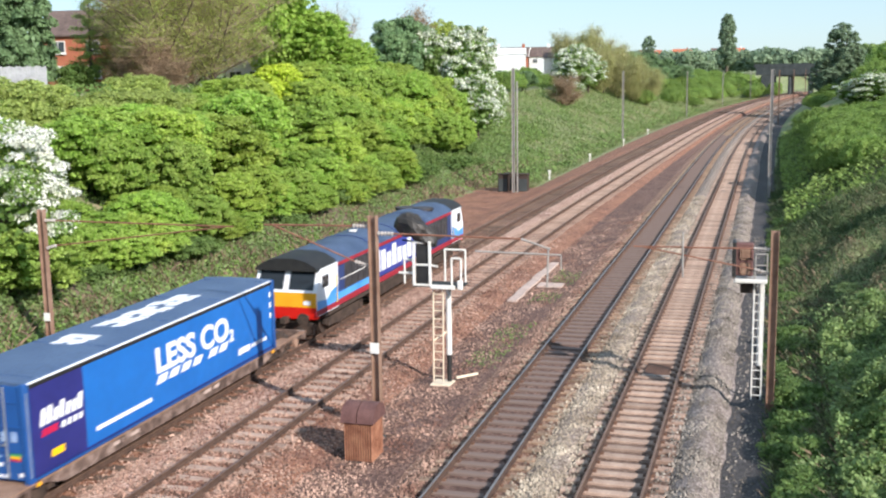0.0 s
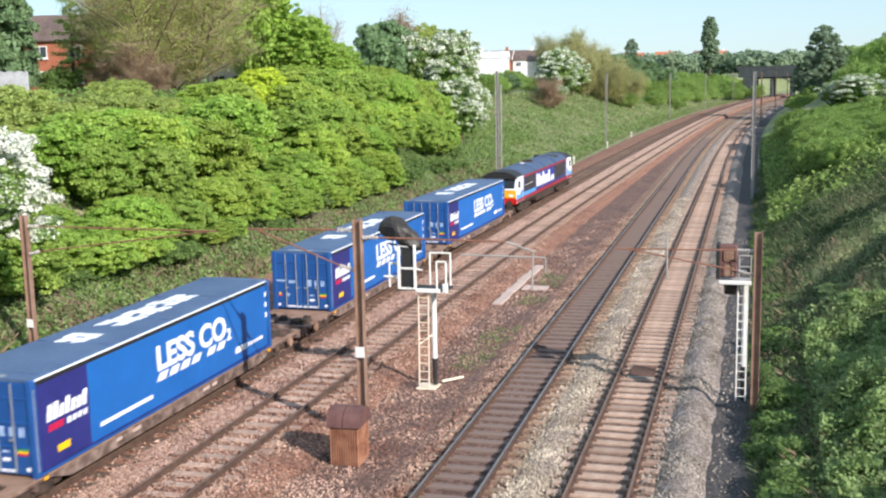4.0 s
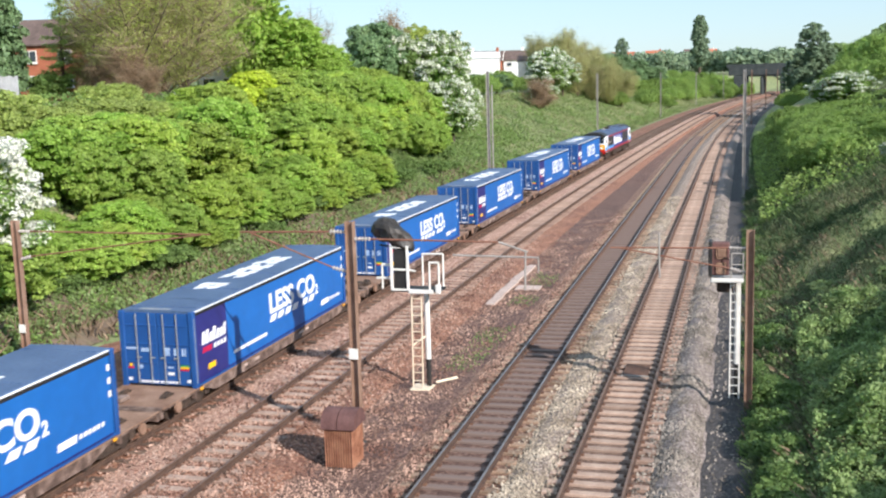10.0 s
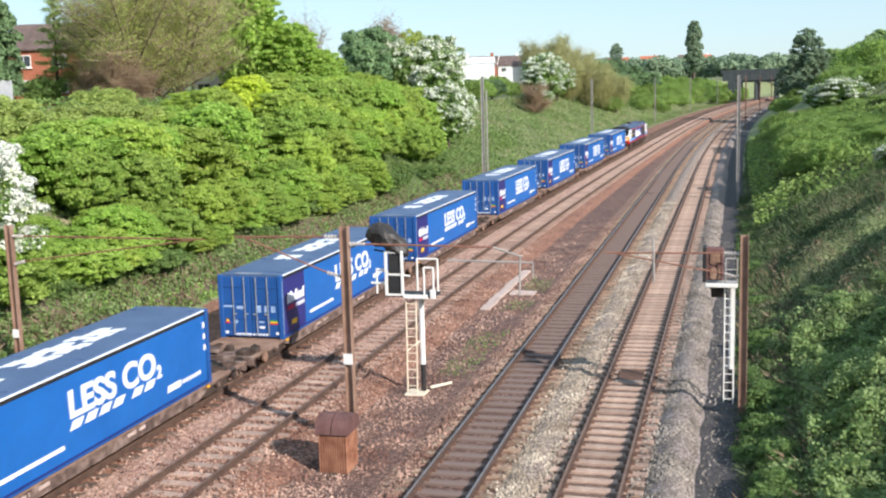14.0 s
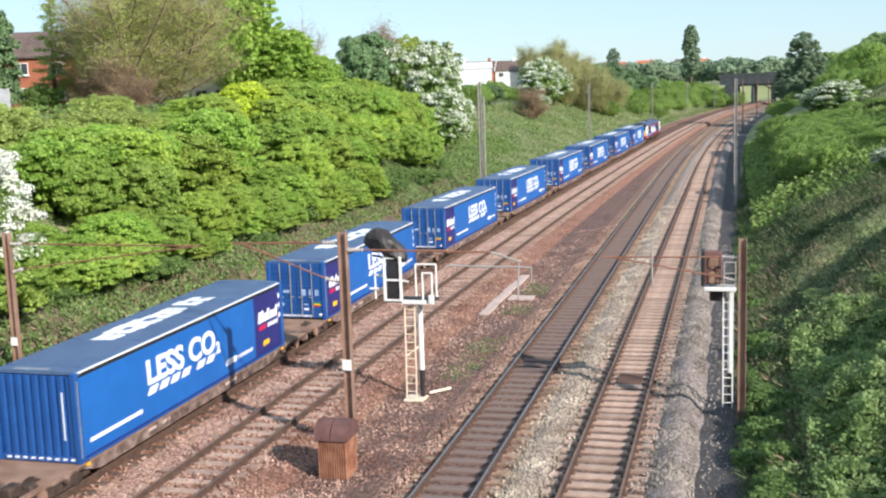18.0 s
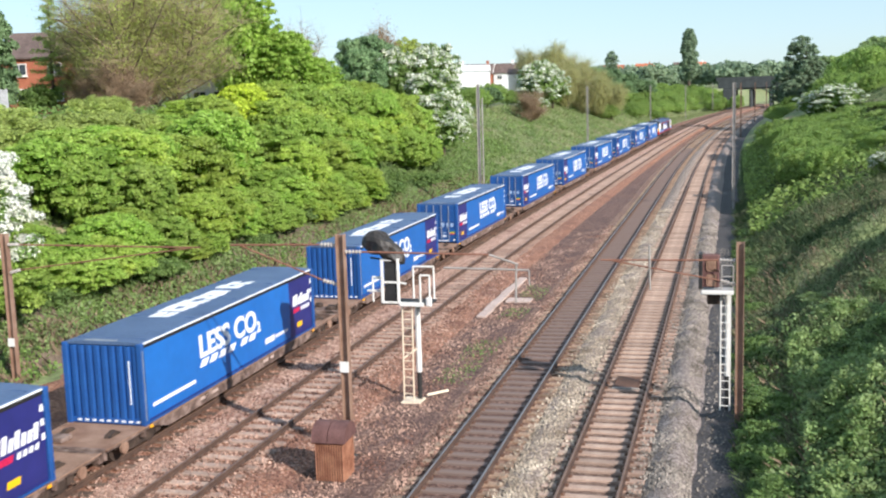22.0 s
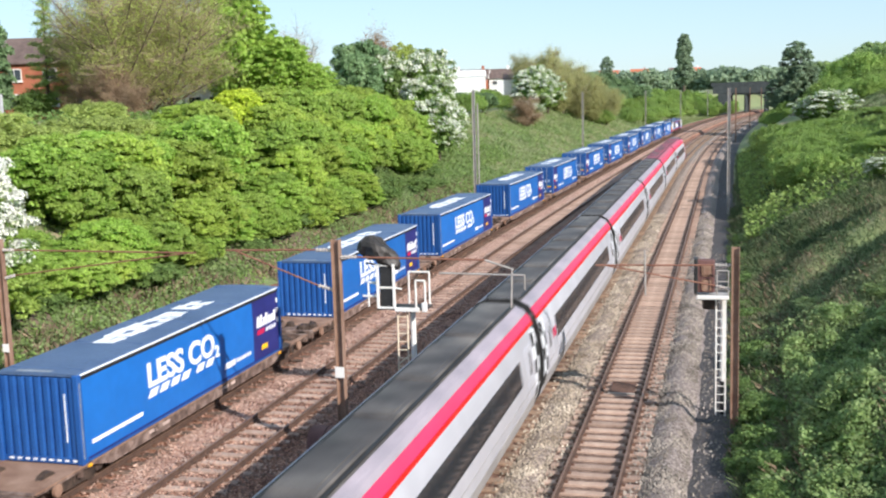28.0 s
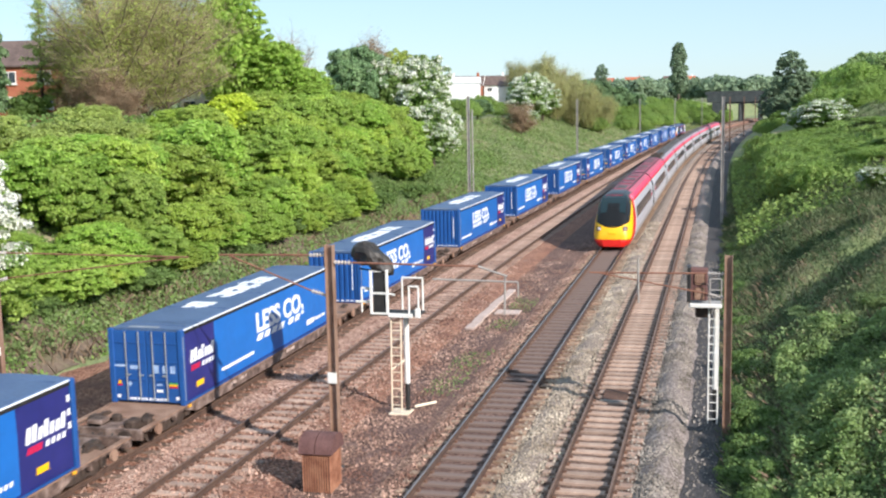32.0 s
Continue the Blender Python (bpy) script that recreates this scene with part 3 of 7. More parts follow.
bed("trackbed_9", [(-6.23, -0.235), (-5.72, -0.24)], M["ballast_rusty"], "red-brown ballast beside the fast line", 0.05)
bed("trackbed_10", [(-16.35, -0.229), (-16.1, -0.21), (-15.5, -0.21), (-15.2, -0.229)], M["ballast_pinkish"], "pale pinkish stones between the two slow lines", 0.036)
bed("trackbed_4", [(-5.72, -0.242), (-5.5, -0.17), (-5.22, -0.12), (-4.95, -0.16), (-4.72, -0.24)], M["ballast_tan"], "pale tan stone ballast heaped between the lines", 0.07)
bed("trackbed_6", [(-4.72, -0.242), (-2.1, -0.242)], M["ballast_sandy"], "sandy pale-brown ballast of the outer line")
bed("bank_foot", [(-29.6, 1.55), (-28.4, 0.98), (-27.2, 0.36), (-26.4, -0.05), (-25.9, -0.36), (-25.6, -0.44)], M["earth"], "bare brown earth and ivy at the foot of the bank", 0.2, upto=112)
bed("trackbed_5", [(-2.1, -0.244), (-1.9, -0.12), (-1.6, -0.03), (-1.32, -0.09), (-1.0, -0.35), (-0.8, -0.43)], M["ballast_shoulder"],
    "heaped grey ballast shoulder", 0.11)
bed("cess", [(-1.05, -0.40), (0.2, -0.385), (0.75, -0.38)], M["cess"], "dark gritty walkway, darkened further for the shade of the bank", 0.03)

# loose stones lying on the nearer ballast
rng = np.random.default_rng(4)


def stone_field(name, mat, n, u0, u1, y0, y1, z, label):
    y = y0 + (y1 - y0) * rng.uniform(0, 1, n) ** 1.6
    u = rng.uniform(u0, u1, n)
    x = u + np.array([bend(v) for v in y])
    at = np.stack([x, y, z(u, y)], 1)
    r = rng.uniform(0.024, 0.062, n)[:, None]
    base = np.array([(1, 0, 0), (-0.5, 0.85, 0), (-0.5, -0.85, 0), (0.1, 0.1, 1.1)])
    turn = rng.uniform(0, 6.28, n)
    c, s = np.cos(turn), np.sin(turn)
    shape = base[None] * rng.uniform(0.6, 1.3, (n, 4, 3))
    vx = shape[..., 0] * c[:, None] - shape[..., 1] * s[:, None]
    vy = shape[..., 0] * s[:, None] + shape[..., 1] * c[:, None]
    v = np.stack([vx, vy, shape[..., 2]], 2) * r[:, :, None] + at[:, None]
    faces = (np.array([(0, 1, 3), (1, 2, 3), (2, 0, 3)])[None] + 4 * np.arange(n)[:, None, None]).reshape(-1, 3)
    me = bpy.data.meshes.new(name)
    me.from_pydata(v.reshape(-1, 3).tolist(), [], faces.tolist())
    tagged(part(name, me, mat), label, "ballast", kind="stuff")


M["stone_grey"] = material("grey_stone", [(0.14, 0.12, 0.10), (0.36, 0.315, 0.27)], 0.6, 0.9, 0, 0, 30, 0.2, islands=0.45)
M["stone_tan"] = material("tan_stone", [(0.21, 0.165, 0.12), (0.50, 0.43, 0.34)], 0.6, 0.9, 0, 0, 30, 0.2, islands=0.45)
M["stone_brown"] = material("brown_stone", [(0.16, 0.08, 0.058), (0.42, 0.28, 0.215)], 0.6, 0.9, 0, 0, 30, 0.2, islands=0.65)
stone_field("loose_stones", M["stone_grey"], 20000, -2.15, -0.95, 21, 90, lambda u, y: np.interp(u, [-2.1, -1.9, -1.6, -1.32, -1.0], [-0.24, -0.12, -0.03, -0.09, -0.35]) - 0.01,
            "loose grey stones on the ballast shoulder")
stone_field("loose_stones", M["stone_grey"], 2200, -0.8, 0.75, 20, 70, lambda u, y: -0.395 + 0 * u, "loose grit and stones along the walkway")
stone_field("loose_stones", M["stone_tan"], 13000, -5.75, -4.7, 21, 90, lambda u, y: np.interp(u, [-5.72, -5.5, -5.22, -4.95, -4.72], [-0.245, -0.18, -0.13, -0.17, -0.245]), "loose tan stones between the lines")
stone_field("loose_stones", M["stone_brown"], 22000, -16.4, -11.0, 22, 90, lambda u, y: np.interp(u, [-12.1, -11.4], [-0.22, -0.34]), "loose rust-brown stones beside the slow line")
stone_field("loose_stones", M["stone_brown"], 16000, -11.4, -7.9, 22, 80, lambda u, y: np.interp(u, [-8.9, -8.35], [-0.33, -0.22]), "loose brown stones on dirt")

for mat, n, u0, u1, label in (("stone_tan", 1500, -5.95, -5.4, "tan stones strewn over the sleeper ends"), ("stone_tan", 1600, -5.0, -4.3, "tan stones strewn over the sleeper ends"),
                              ("stone_grey", 1500, -2.5, -2.0, "grey stones strewn over the sleeper ends"), ("stone_brown", 3000, -8.6, -7.9, "brown stones strewn over the sleeper ends"),
                              ("stone_brown", 1800, -15.3, -14.7, "brown stones strewn over the sleeper ends"), ("stone_brown", 1000, -14.7, -13.3, "brown stones strewn between the rails"),
                              ("stone_brown", 1500, -13.2, -12.5, "brown stones strewn over the sleeper ends"), ("stone_brown", 3000, -18.8, -16.3, "brown stones strewn along the slow line")):
    stone_field("loose_stones", M[mat], n, u0, u1, 22, 75, lambda u, y: -0.178 + 0 * u, label)


# ---------------------------------------------------------------- tracks
GAUGE = 1.505


def rail_mesh(u, head, ys):
    """Flat-bottomed rail: foot, web and head, along the line. head: the worn top alone."""
    prof = [(-0.034, -0.001), (-0.03, 0.002), (0.03, 0.002), (0.034, -0.001)] if head else \
        [(-0.07, -0.16), (0.07, -0.16), (0.07, -0.145), (0.012, -0.125), (0.012, -0.045), (0.036, -0.035), (0.036, -0.002), (-0.036, -0.002),
         (-0.036, -0.035), (-0.012, -0.045), (-0.012, -0.125), (-0.07, -0.145)]
    return loft(bmesh.new(), [[(u + a + bend(y) + drift(u, y), y, z + climb(u, y)) for a, z in prof] for y in ys])


def sleeper_mesh(mat):
    bm = bmesh.new()
    box(bm, -1.28, 1.28, -0.128, 0.128, -0.36, -0.163, 0.02)
    me = bpy.data.meshes.new("sleeper")
    bm.to_mesh(me)
    bm.free()
    me.materials.append(M[mat])
    return me


def chair_bm(bm, u, y):
    for s in (-1, 1):
        x = u + s * GAUGE / 2
        for k in (-1, 1):
            a = x + k * 0.1
            vs = [(a - 0.06, y - 0.09, -0.165), (a + 0.06, y - 0.09, -0.165), (a + 0.06, y + 0.09, -0.165), (a - 0.06, y + 0.09, -0.165),
                  (a - 0.03, y - 0.05, -0.11), (a + 0.03, y - 0.05, -0.11), (a + 0.03, y + 0.05, -0.11), (a - 0.03, y + 0.05, -0.11)]
            poly(bm, [(p[0] + bend(y) + drift(u, y), p[1], p[2] + climb(u, y)) for p in vs], [(4, 5, 6, 7), (0, 1, 5, 4), (1, 2, 6, 5), (2, 3, 7, 6), (3, 0, 4, 7)])


def track(name, u, mat, spacing, top, label, drop=0.0, first=18.0, sink=0.012):
    tr = thing(name, pose(0, 0, 0), label, "railway track", "parallel tracks")
    rail_ys = [-900.0, -200.0, 0.0] + steps((20, 50, 15.0), (50, 118, 8.0), (118, 480, 6.0))
    for s in (-1, 1):
        r = part("rail", rail_mesh(u + s * GAUGE / 2, False, rail_ys), M["rail"], tr)
        part("rail_head", rail_mesh(u + s * GAUGE / 2, True, rail_ys), M[top], r, "worn steel running surface")
    chairs = bmesh.new()
    far_v, far_f = [], []
    me = sleeper_mesh(mat)
    rnd = random.Random(int(-u * 10))
    k = 0
    y = first
    while y < 470:
        if k < 225:
            ob = new("sleeper", me)
            ob.parent = tr
            ob.matrix_basis = along(u + rnd.uniform(-0.03, 0.03), y, -drop + rnd.uniform(-sink, 0.006), rnd.uniform(-0.6, 0.6))
            if y < 110:
                chair_bm(chairs, u, y)
        else:
            b = len(far_v)
            for dx, dy, dz in ((-1.28, -0.13, 0), (1.28, -0.13, 0), (1.28, 0.13, 0), (-1.28, 0.13, 0)):
                far_v.append((u + dx + bend(y) + drift(u, y), y + dy, -0.165 - drop + dz + climb(u, y)))
                far_v.append((u + dx + bend(y) + drift(u, y), y + dy, -0.3 + climb(u, y)))
            far_f += [(b, b + 2, b + 4, b + 6), (b, b + 1, b + 3, b + 2), (b + 6, b + 4, b + 5, b + 7)]
        k += 1
        y += spacing
    tagged(part("rail_fastening", chairs, M["chair"], tr, "rusty cast-iron rail fastenings"), kind="stuff")
    me2 = bpy.data.meshes.new("far_sleeper_run")
    me2.from_pydata(far_v, [], far_f)
    tagged(part("far_sleeper_run", me2, M[mat], tr), kind="stuff")
    return tr


track("railway_track", FREIGHT_X, "sleeper_dark", 0.72, "rail_top_dull", "rust-brown slow line on timber sleepers beside the bank", 0.0, sink=0.035)
track("railway_track", SLOW_X, "sleeper_pale", 0.70, "rail_top_dull", "rusty slow line on pale half-buried sleepers", 0.0, sink=0.022)
track("railway_track", FAST_X, "sleeper_oily", 0.70, "rail_top", "polished fast line on oil-stained timber sleepers", 0.0)
track("railway_track", RELIEF_X, "sleeper_pale", 0.66, "rail_top_dull", "brown-railed line on pale closely laid sleepers", 0.0)

# ---------------------------------------------------------------- freight train
BOX_LEN, BOX_H, BOX_Z, BOX_W = 13.0, 2.40, 0.75, 1.25


def text_mesh(body, size, depth=0.012):
    cu = bpy.data.curves.new("text", "FONT")
    cu.body, cu.size, cu.extrude, cu.offset = body, size, depth, size * 0.032
    ob = new("text", cu)
    bpy.context.view_layer.update()
    me = bpy.data.meshes.new_from_object(ob.evaluated_get(bpy.context.evaluated_depsgraph_get()))
    bpy.data.objects.remove(ob)
    bpy.data.curves.remove(cu)
    return me


SLOGAN, SMALL_TWO = text_mesh("LESS CO", 0.98), text_mesh("2", 0.52)
SLOGAN_W = 4.28
SLOGAN.transform(Matrix.Diagonal((SLOGAN_W / max(v.co.x for v in SLOGAN.vertices), 1, 1, 1)))


def on_side(me, y, z, x):
    """Lays lettering that was written in the xy plane on the side that faces +x, reading along +y."""
    out = me.copy()
    out.transform(Matrix(((0, 0, 1, x), (1, 0, 0, y), (0, 1, 0, z), (0, 0, 0, 1))))
    return out


def slant(bm, y0, y1, z0, z1, lean, x, d=0.008):
    vs = [(x, y0, z0), (x, y1, z0), (x, y1 + lean, z1), (x, y0 + lean, z1)]
    vs += [(x + d, b, c) for _, b, c in vs]
    return poly(bm, vs, [(4, 5, 6, 7), (0, 1, 5, 4), (1, 2, 6, 5), (2, 3, 7, 6), (3, 0, 4, 7)])


def container(doors_behind, seed):
    """A curtain-sided swap body, origin under its middle at the foot of the corner posts."""
    rnd = random.Random(seed)
    c = thing("swap_body", pose(0, 0, 0), "blue curtain-sided container with white slogan on flat wagon"
              if doors_behind else "blue curtain-sided container with ribbed rear wall on flat wagon", "container", "containers of the freight train")
    L, h, w = BOX_LEN / 2, BOX_H, BOX_W
    floor = part("floor_frame", a_box(-w + 0.03, w - 0.03, -L + 0.05, L - 0.05, 0.0, 0.16, 0.01), M["blue_end"], c)
    # curtain sides: slightly bellied between the posts
    for s in (-1, 1):
        nav = (-L + 0.14, -L + 2.2) if doors_behind else (L - 2.35, L - 0.14)
        spans = [(-L + 0.14, nav[0], "blue"), (nav[0], nav[1], "navy"), (nav[1], L - 0.14, "blue")]
        for y0, y1, kind in spans:
            if y1 - y0 < 0.1:
                continue
            k = max(int((y1 - y0) / 0.45), 2)
            rings = []
            for i in range(k + 1):
                y = y0 + (y1 - y0) * i / k
                b = 0.012 + 0.014 * (0.5 + 0.5 * math.sin(y * 3.3 + s))
                prof = [(w - 0.05, 0.05), (w, 0.07), (w + b * 0.6, h * 0.35), (w + b, h * 0.6), (w, h - 0.1), (w - 0.05, h - 0.08)]
                rings.append([(s * px, y, pz) for px, pz in prof])
            side = smooth(part("curtain" if kind == "blue" else "navy_curtain", loft(bmesh.new(), rings), M[kind], c,
                               "" if kind == "blue" else "dark navy curtain panel"))
        face = s * (w + 0.022)
        if s > 0:
            base = -L + (5.48 if doors_behind else 3.35)
            part("slogan", on_side(SLOGAN, base, 1.15, face), M["lettering"], c, "bold white slogan lettering")
            part("slogan_numeral", on_side(SMALL_TWO, base + SLOGAN_W + 0.06, 1.0, face), M["lettering"], c)
            for i in range(6):
                y = base - 0.02 + i * 0.66 + (0.30 if i > 3 else 0)
                part("slanted_bar", slant(bmesh.new(), y, y + 0.47, 0.82, 1.05, 0.20, face), M["lettering"], c)
            strip = -L + (2.6 if doors_behind else 0.42)
            part("web_strip", slant(bmesh.new(), strip, strip + 2.6, 0.43, 0.54, 0.0, face - 0.006), M["lettering"], c, "thin white lettered strip")
            mark = -L + (10.35 if doors_behind else 8.3)
            part("small_mark", slant(bmesh.new(), mark, mark + 0.8, 0.40, 0.60, 0.05, face - 0.006), M["lettering"], c)
            for i in range(6):
                part("small_mark", slant(bmesh.new(), mark + 0.92 + i * 0.2, mark + 1.05 + i * 0.2, 0.44, 0.56, 0.03, face - 0.006), M["lettering"], c)
            n0 = nav[0] + 0.28
            for i, hh in enumerate((0.40, 0.42, 0.30, 0.42, 0.30, 0.29, 0.40)):
                part("emblem_bar", slant(bmesh.new(), n0 + i * 0.24, n0 + i * 0.24 + 0.18, 1.24, 1.24 + hh, 0.08, face), M["lettering"], c)
            for i in range(4):
                part("emblem_bar", slant(bmesh.new(), n0 + 0.78 + i * 0.23, n0 + 0.93 + i * 0.23, 0.98, 1.13, 0.04, face), M["lettering"], c)
            part("crimson_dash", slant(bmesh.new(), n0 + 0.02, n0 + 0.62, 0.98, 1.15, 0.06, face), M["crimson"], c, "crimson flash")
            part("yellow_plate", slant(bmesh.new(), n0 + 0.34, n0 + 0.84, 0.38, 0.56, 0.03, face), M["yellow"], c, "small yellow plate")
            for i in range(3):
                z = h - 0.55 - 0.36 * i
                part("edge_mark", slant(bmesh.new(), L - 0.30, L - 0.17, z, z + 0.17, 0, face), M["lettering"], c)
        part("top_rail", a_box(s * w - (0.055 if s > 0 else 0.02), s * w + (0.02 if s > 0 else 0.055), -L + 0.1, L - 0.1, h - 0.055, h - 0.012, 0.01), M["lettering"], c, "pale aluminium cant rail")
        part("curtain_track", a_box(*sorted((s * (w - 0.02), s * (w + 0.03))), -L + 0.12, L - 0.12, h - 0.15, h - 0.06, 0.01), M["black"], c, "dark curtain track under the roof edge")
        part("lower_strapping", a_box(*sorted((s * (w + 0.005), s * (w + 0.024))), -L + 0.2, L - 0.2, 0.085, 0.125), M["navy"], c, "dark strapping along the curtain foot")
        part("bottom_rail", a_box(s * w - 0.02, s * w + 0.03, -L + 0.1, L - 0.1, 0.0, 0.06, 0.008), M["blue_end"], c)
        for e in (-1, 1):
            post = part("corner_post", a_box(s * (w + 0.02) - 0.09 - 0.06 * s, s * (w + 0.02) + 0.09 - 0.06 * s, e * L - 0.09, e * L + 0.09, -0.02, h, 0.02), M["blue_end"], c)
            if e < 0:
                part("marking_tape", a_box(s * (w + 0.055) - 0.006, s * (w + 0.055) + 0.006, e * L - 0.05, e * L - 0.01, 0.15, h - 0.2), M["rail_grey"], post, "dotted pale reflective tape")
    # roof: a shallow arched sheet
    rings = []
    for i in range(13):
        y = -L - 0.02 + (2 * L + 0.04) * i / 12
        sag = 0.012 * math.sin(i * 2.1 + seed)
        rings.append([(-w - 0.01, y, h - 0.05), (-w * 0.96, y, h + 0.012), (-w * 0.4, y, h + 0.04 + sag), (w * 0.4, y, h + 0.04 + sag), (w * 0.96, y, h + 0.012), (w + 0.01, y, h - 0.05)])
    smooth(part("roof", loft(bmesh.new(), rings), M["roof_blue"], c, "faded dusty blue roof sheet"))
    for i in range(5):
        y = -L + 0.5 + i * (2 * L - 1.0) / 4
        part("roof_bow", a_box(-w * 0.9, w * 0.9, y - 0.03, y + 0.03, h + 0.012, h + 0.05, 0.01), M["roof_blue"], c)
    part("worn_edge", a_box(-w * 0.5, w * 0.35, -L + 0.02, -L + 0.2, h + 0.02, h + 0.056, 0.01), M["rail_grey"], c, "pale worn roof edge")
    # roof sign: plain white bars, its letters being a company's
    y = -L + (3.35 if doors_behind else 3.3)
    bars = [0.85, 0.62, 0.66, 0.72, 0.62, 0.52, 0.60]
    run = [0.55, 0.55, -0.85] + bars if doors_behind else bars + [-0.45, 0.66, 0.66]
    for v in run:
        if v > 0:
            near_x, far_x = 0.30 + rnd.uniform(-0.08, 0.12), -0.52 + rnd.uniform(-0.1, 0.1)
            v1, sk = v * 0.84, rnd.uniform(0.05, 0.2)
            bm = bmesh.new()
            for x0, x1, y0, y1 in ((far_x, far_x + 0.3, 0, v1), (near_x - 0.3, near_x, 0.05, v1), (far_x, near_x, rnd.choice((0.0, v1 - 0.28)), None)):
                y1 = y0 + 0.28 if y1 is None else y1
                vs = [(x1, y + y0 + sk, h + 0.056), (x1, y + y1 + sk, h + 0.056), (x0, y + y1, h + 0.056), (x0, y + y0, h + 0.056)]
                vs += [(a, b, h + 0.03) for a, b, _ in vs]
                poly(bm, vs, [(0, 1, 2, 3), (0, 4, 5, 1), (1, 5, 6, 2), (2, 6, 7, 3), (3, 7, 4, 0)])
            part("roof_bar", bm, M["lettering"], c, "white block of the roof sign")
        y += abs(v)
    # ends
    for e in (-1, 1):
        if (e < 0) == doors_behind:
            for s in (-1, 1):
                d = part("door", a_box(*sorted((s * 0.012, s * (w - 0.09))), *sorted((e * (L - 0.02), e * (L + 0.045))), 0.06, h - 0.06, 0.012), M["blue_end"], c)
                for z in (0.75, 1.35, 1.95):
                    part("door_rib", a_box(*sorted((s * 0.05, s * (w - 0.13))), *sorted((e * (L + 0.045), e * (L + 0.07))), z - 0.03, z + 0.03, 0.008), M["blue_end"], d)
                for x in (0.24, 0.70):
                    part("lock_rod", a_tube((s * x, e * (L + 0.075), 0.1), (s * x, e * (L + 0.075), h - 0.08), 0.022), M["rail_grey"], d, "galvanised locking rod")
                    part("lock_handle", a_box(*sorted((s * (x - 0.14), s * (x + 0.02))), *sorted((e * (L + 0.08), e * (L + 0.1))), 0.9, 0.95), M["rail_grey"], d)
                marks = [(0.30, 1.12, 0.22, 0.26, "faded"), (0.60, 1.12, 0.10, 0.24, "faded"), (0.86, 1.12, 0.07, 0.24, "faded"), (0.95, 1.12, 0.05, 0.24, "faded"),
                         (0.90, 0.68, 0.30, 0.055, "green_mark"), (0.90, 0.62, 0.30, 0.055, "yellow"), (0.90, 0.56, 0.30, 0.05, "crimson"), (0.42, 0.42, 0.22, 0.09, "lettering"), (0.42, 0.62, 0.2, 0.05, "faded")] if s > 0 else \
                        [(0.95, 1.2, 0.42, 0.07, "faded"), (0.44, 1.16, 0.28, 0.12, "faded"), (0.98, 0.66, 0.10, 0.10, "yellow"), (0.98, 0.58, 0.18, 0.06, "crimson"), (0.62, 0.62, 0.16, 0.04, "faded"), (0.62, 0.62, 0.05, 0.16, "faded")]
                marks += [(1.03, 0.2, 0.12, 0.1, "lettering")] + [(0.08 + 0.13 * i, 0.14, 0.10, 0.075, "lettering") for i in range(5)]
                for x, z, ww, hh, mt in marks:
                    part("door_mark", a_box(*sorted((s * (x - ww / 2), s * (x + ww / 2))), *sorted((e * (L + 0.04), e * (L + 0.056))), z - hh / 2, z + hh / 2), M[mt], d, "small faded mark")
        else:
            k = 9
            prof = []
            for i in range(k):
                x = -w + 0.12 + i * (2 * w - 0.24) / k
                p = (2 * w - 0.24) / k
                prof += [(x, 0.0), (x + p * 0.3, 0.0), (x + p * 0.42, 0.06), (x + p * 0.88, 0.06)]
            prof.append((w - 0.12, 0.0))
            rings = [[(x, e * (L - 0.02 + d), z) for x, d in prof] + [(w - 0.12, e * (L - 0.12), z), (-w + 0.12, e * (L - 0.12), z)] for z in (0.14, h - 0.08)]
            wall = part("ribbed_wall", loft(bmesh.new(), rings), M["blue_end"], c, "vertically ribbed blue end wall")
            part("end_sill", a_box(-w + 0.1, w - 0.1, *sorted((e * (L - 0.06), e * (L + 0.05))), 0.0, 0.16, 0.01), M["blue_end"], c)
            for i in range(9):
                x = -w + 0.3 + i * 0.24
                part("sill_mark", a_box(x, x + 0.13, *sorted((e * (L + 0.04), e * (L + 0.056))), 0.06, 0.12), M["lettering"], wall)
            part("tape", a_box(w - 0.42, w - 0.38, *sorted((e * (L + 0.045), e * (L + 0.056))), 0.6, h - 0.5), M["lettering"], wall)
    return c


def wheel_parts(parent, y, r=0.42):
    for s in (-1, 1):
        bm = bmesh.new()
        tube(bm, (s * 0.69, y, r), (s * 0.82, y, r), r, sides=20)
        tube(bm, (s * 0.665, y, r), (s * 0.69, y, r), r + 0.03, sides=20)
        tube(bm, (s * 0.82, y, r), (s * 0.86, y, r), 0.15, sides=12)
        part("wheel", bm, M["grime"], parent)
    part("axle", a_tube((-0.68, y, r), (0.68, y, r), 0.08), M["grime"], parent)


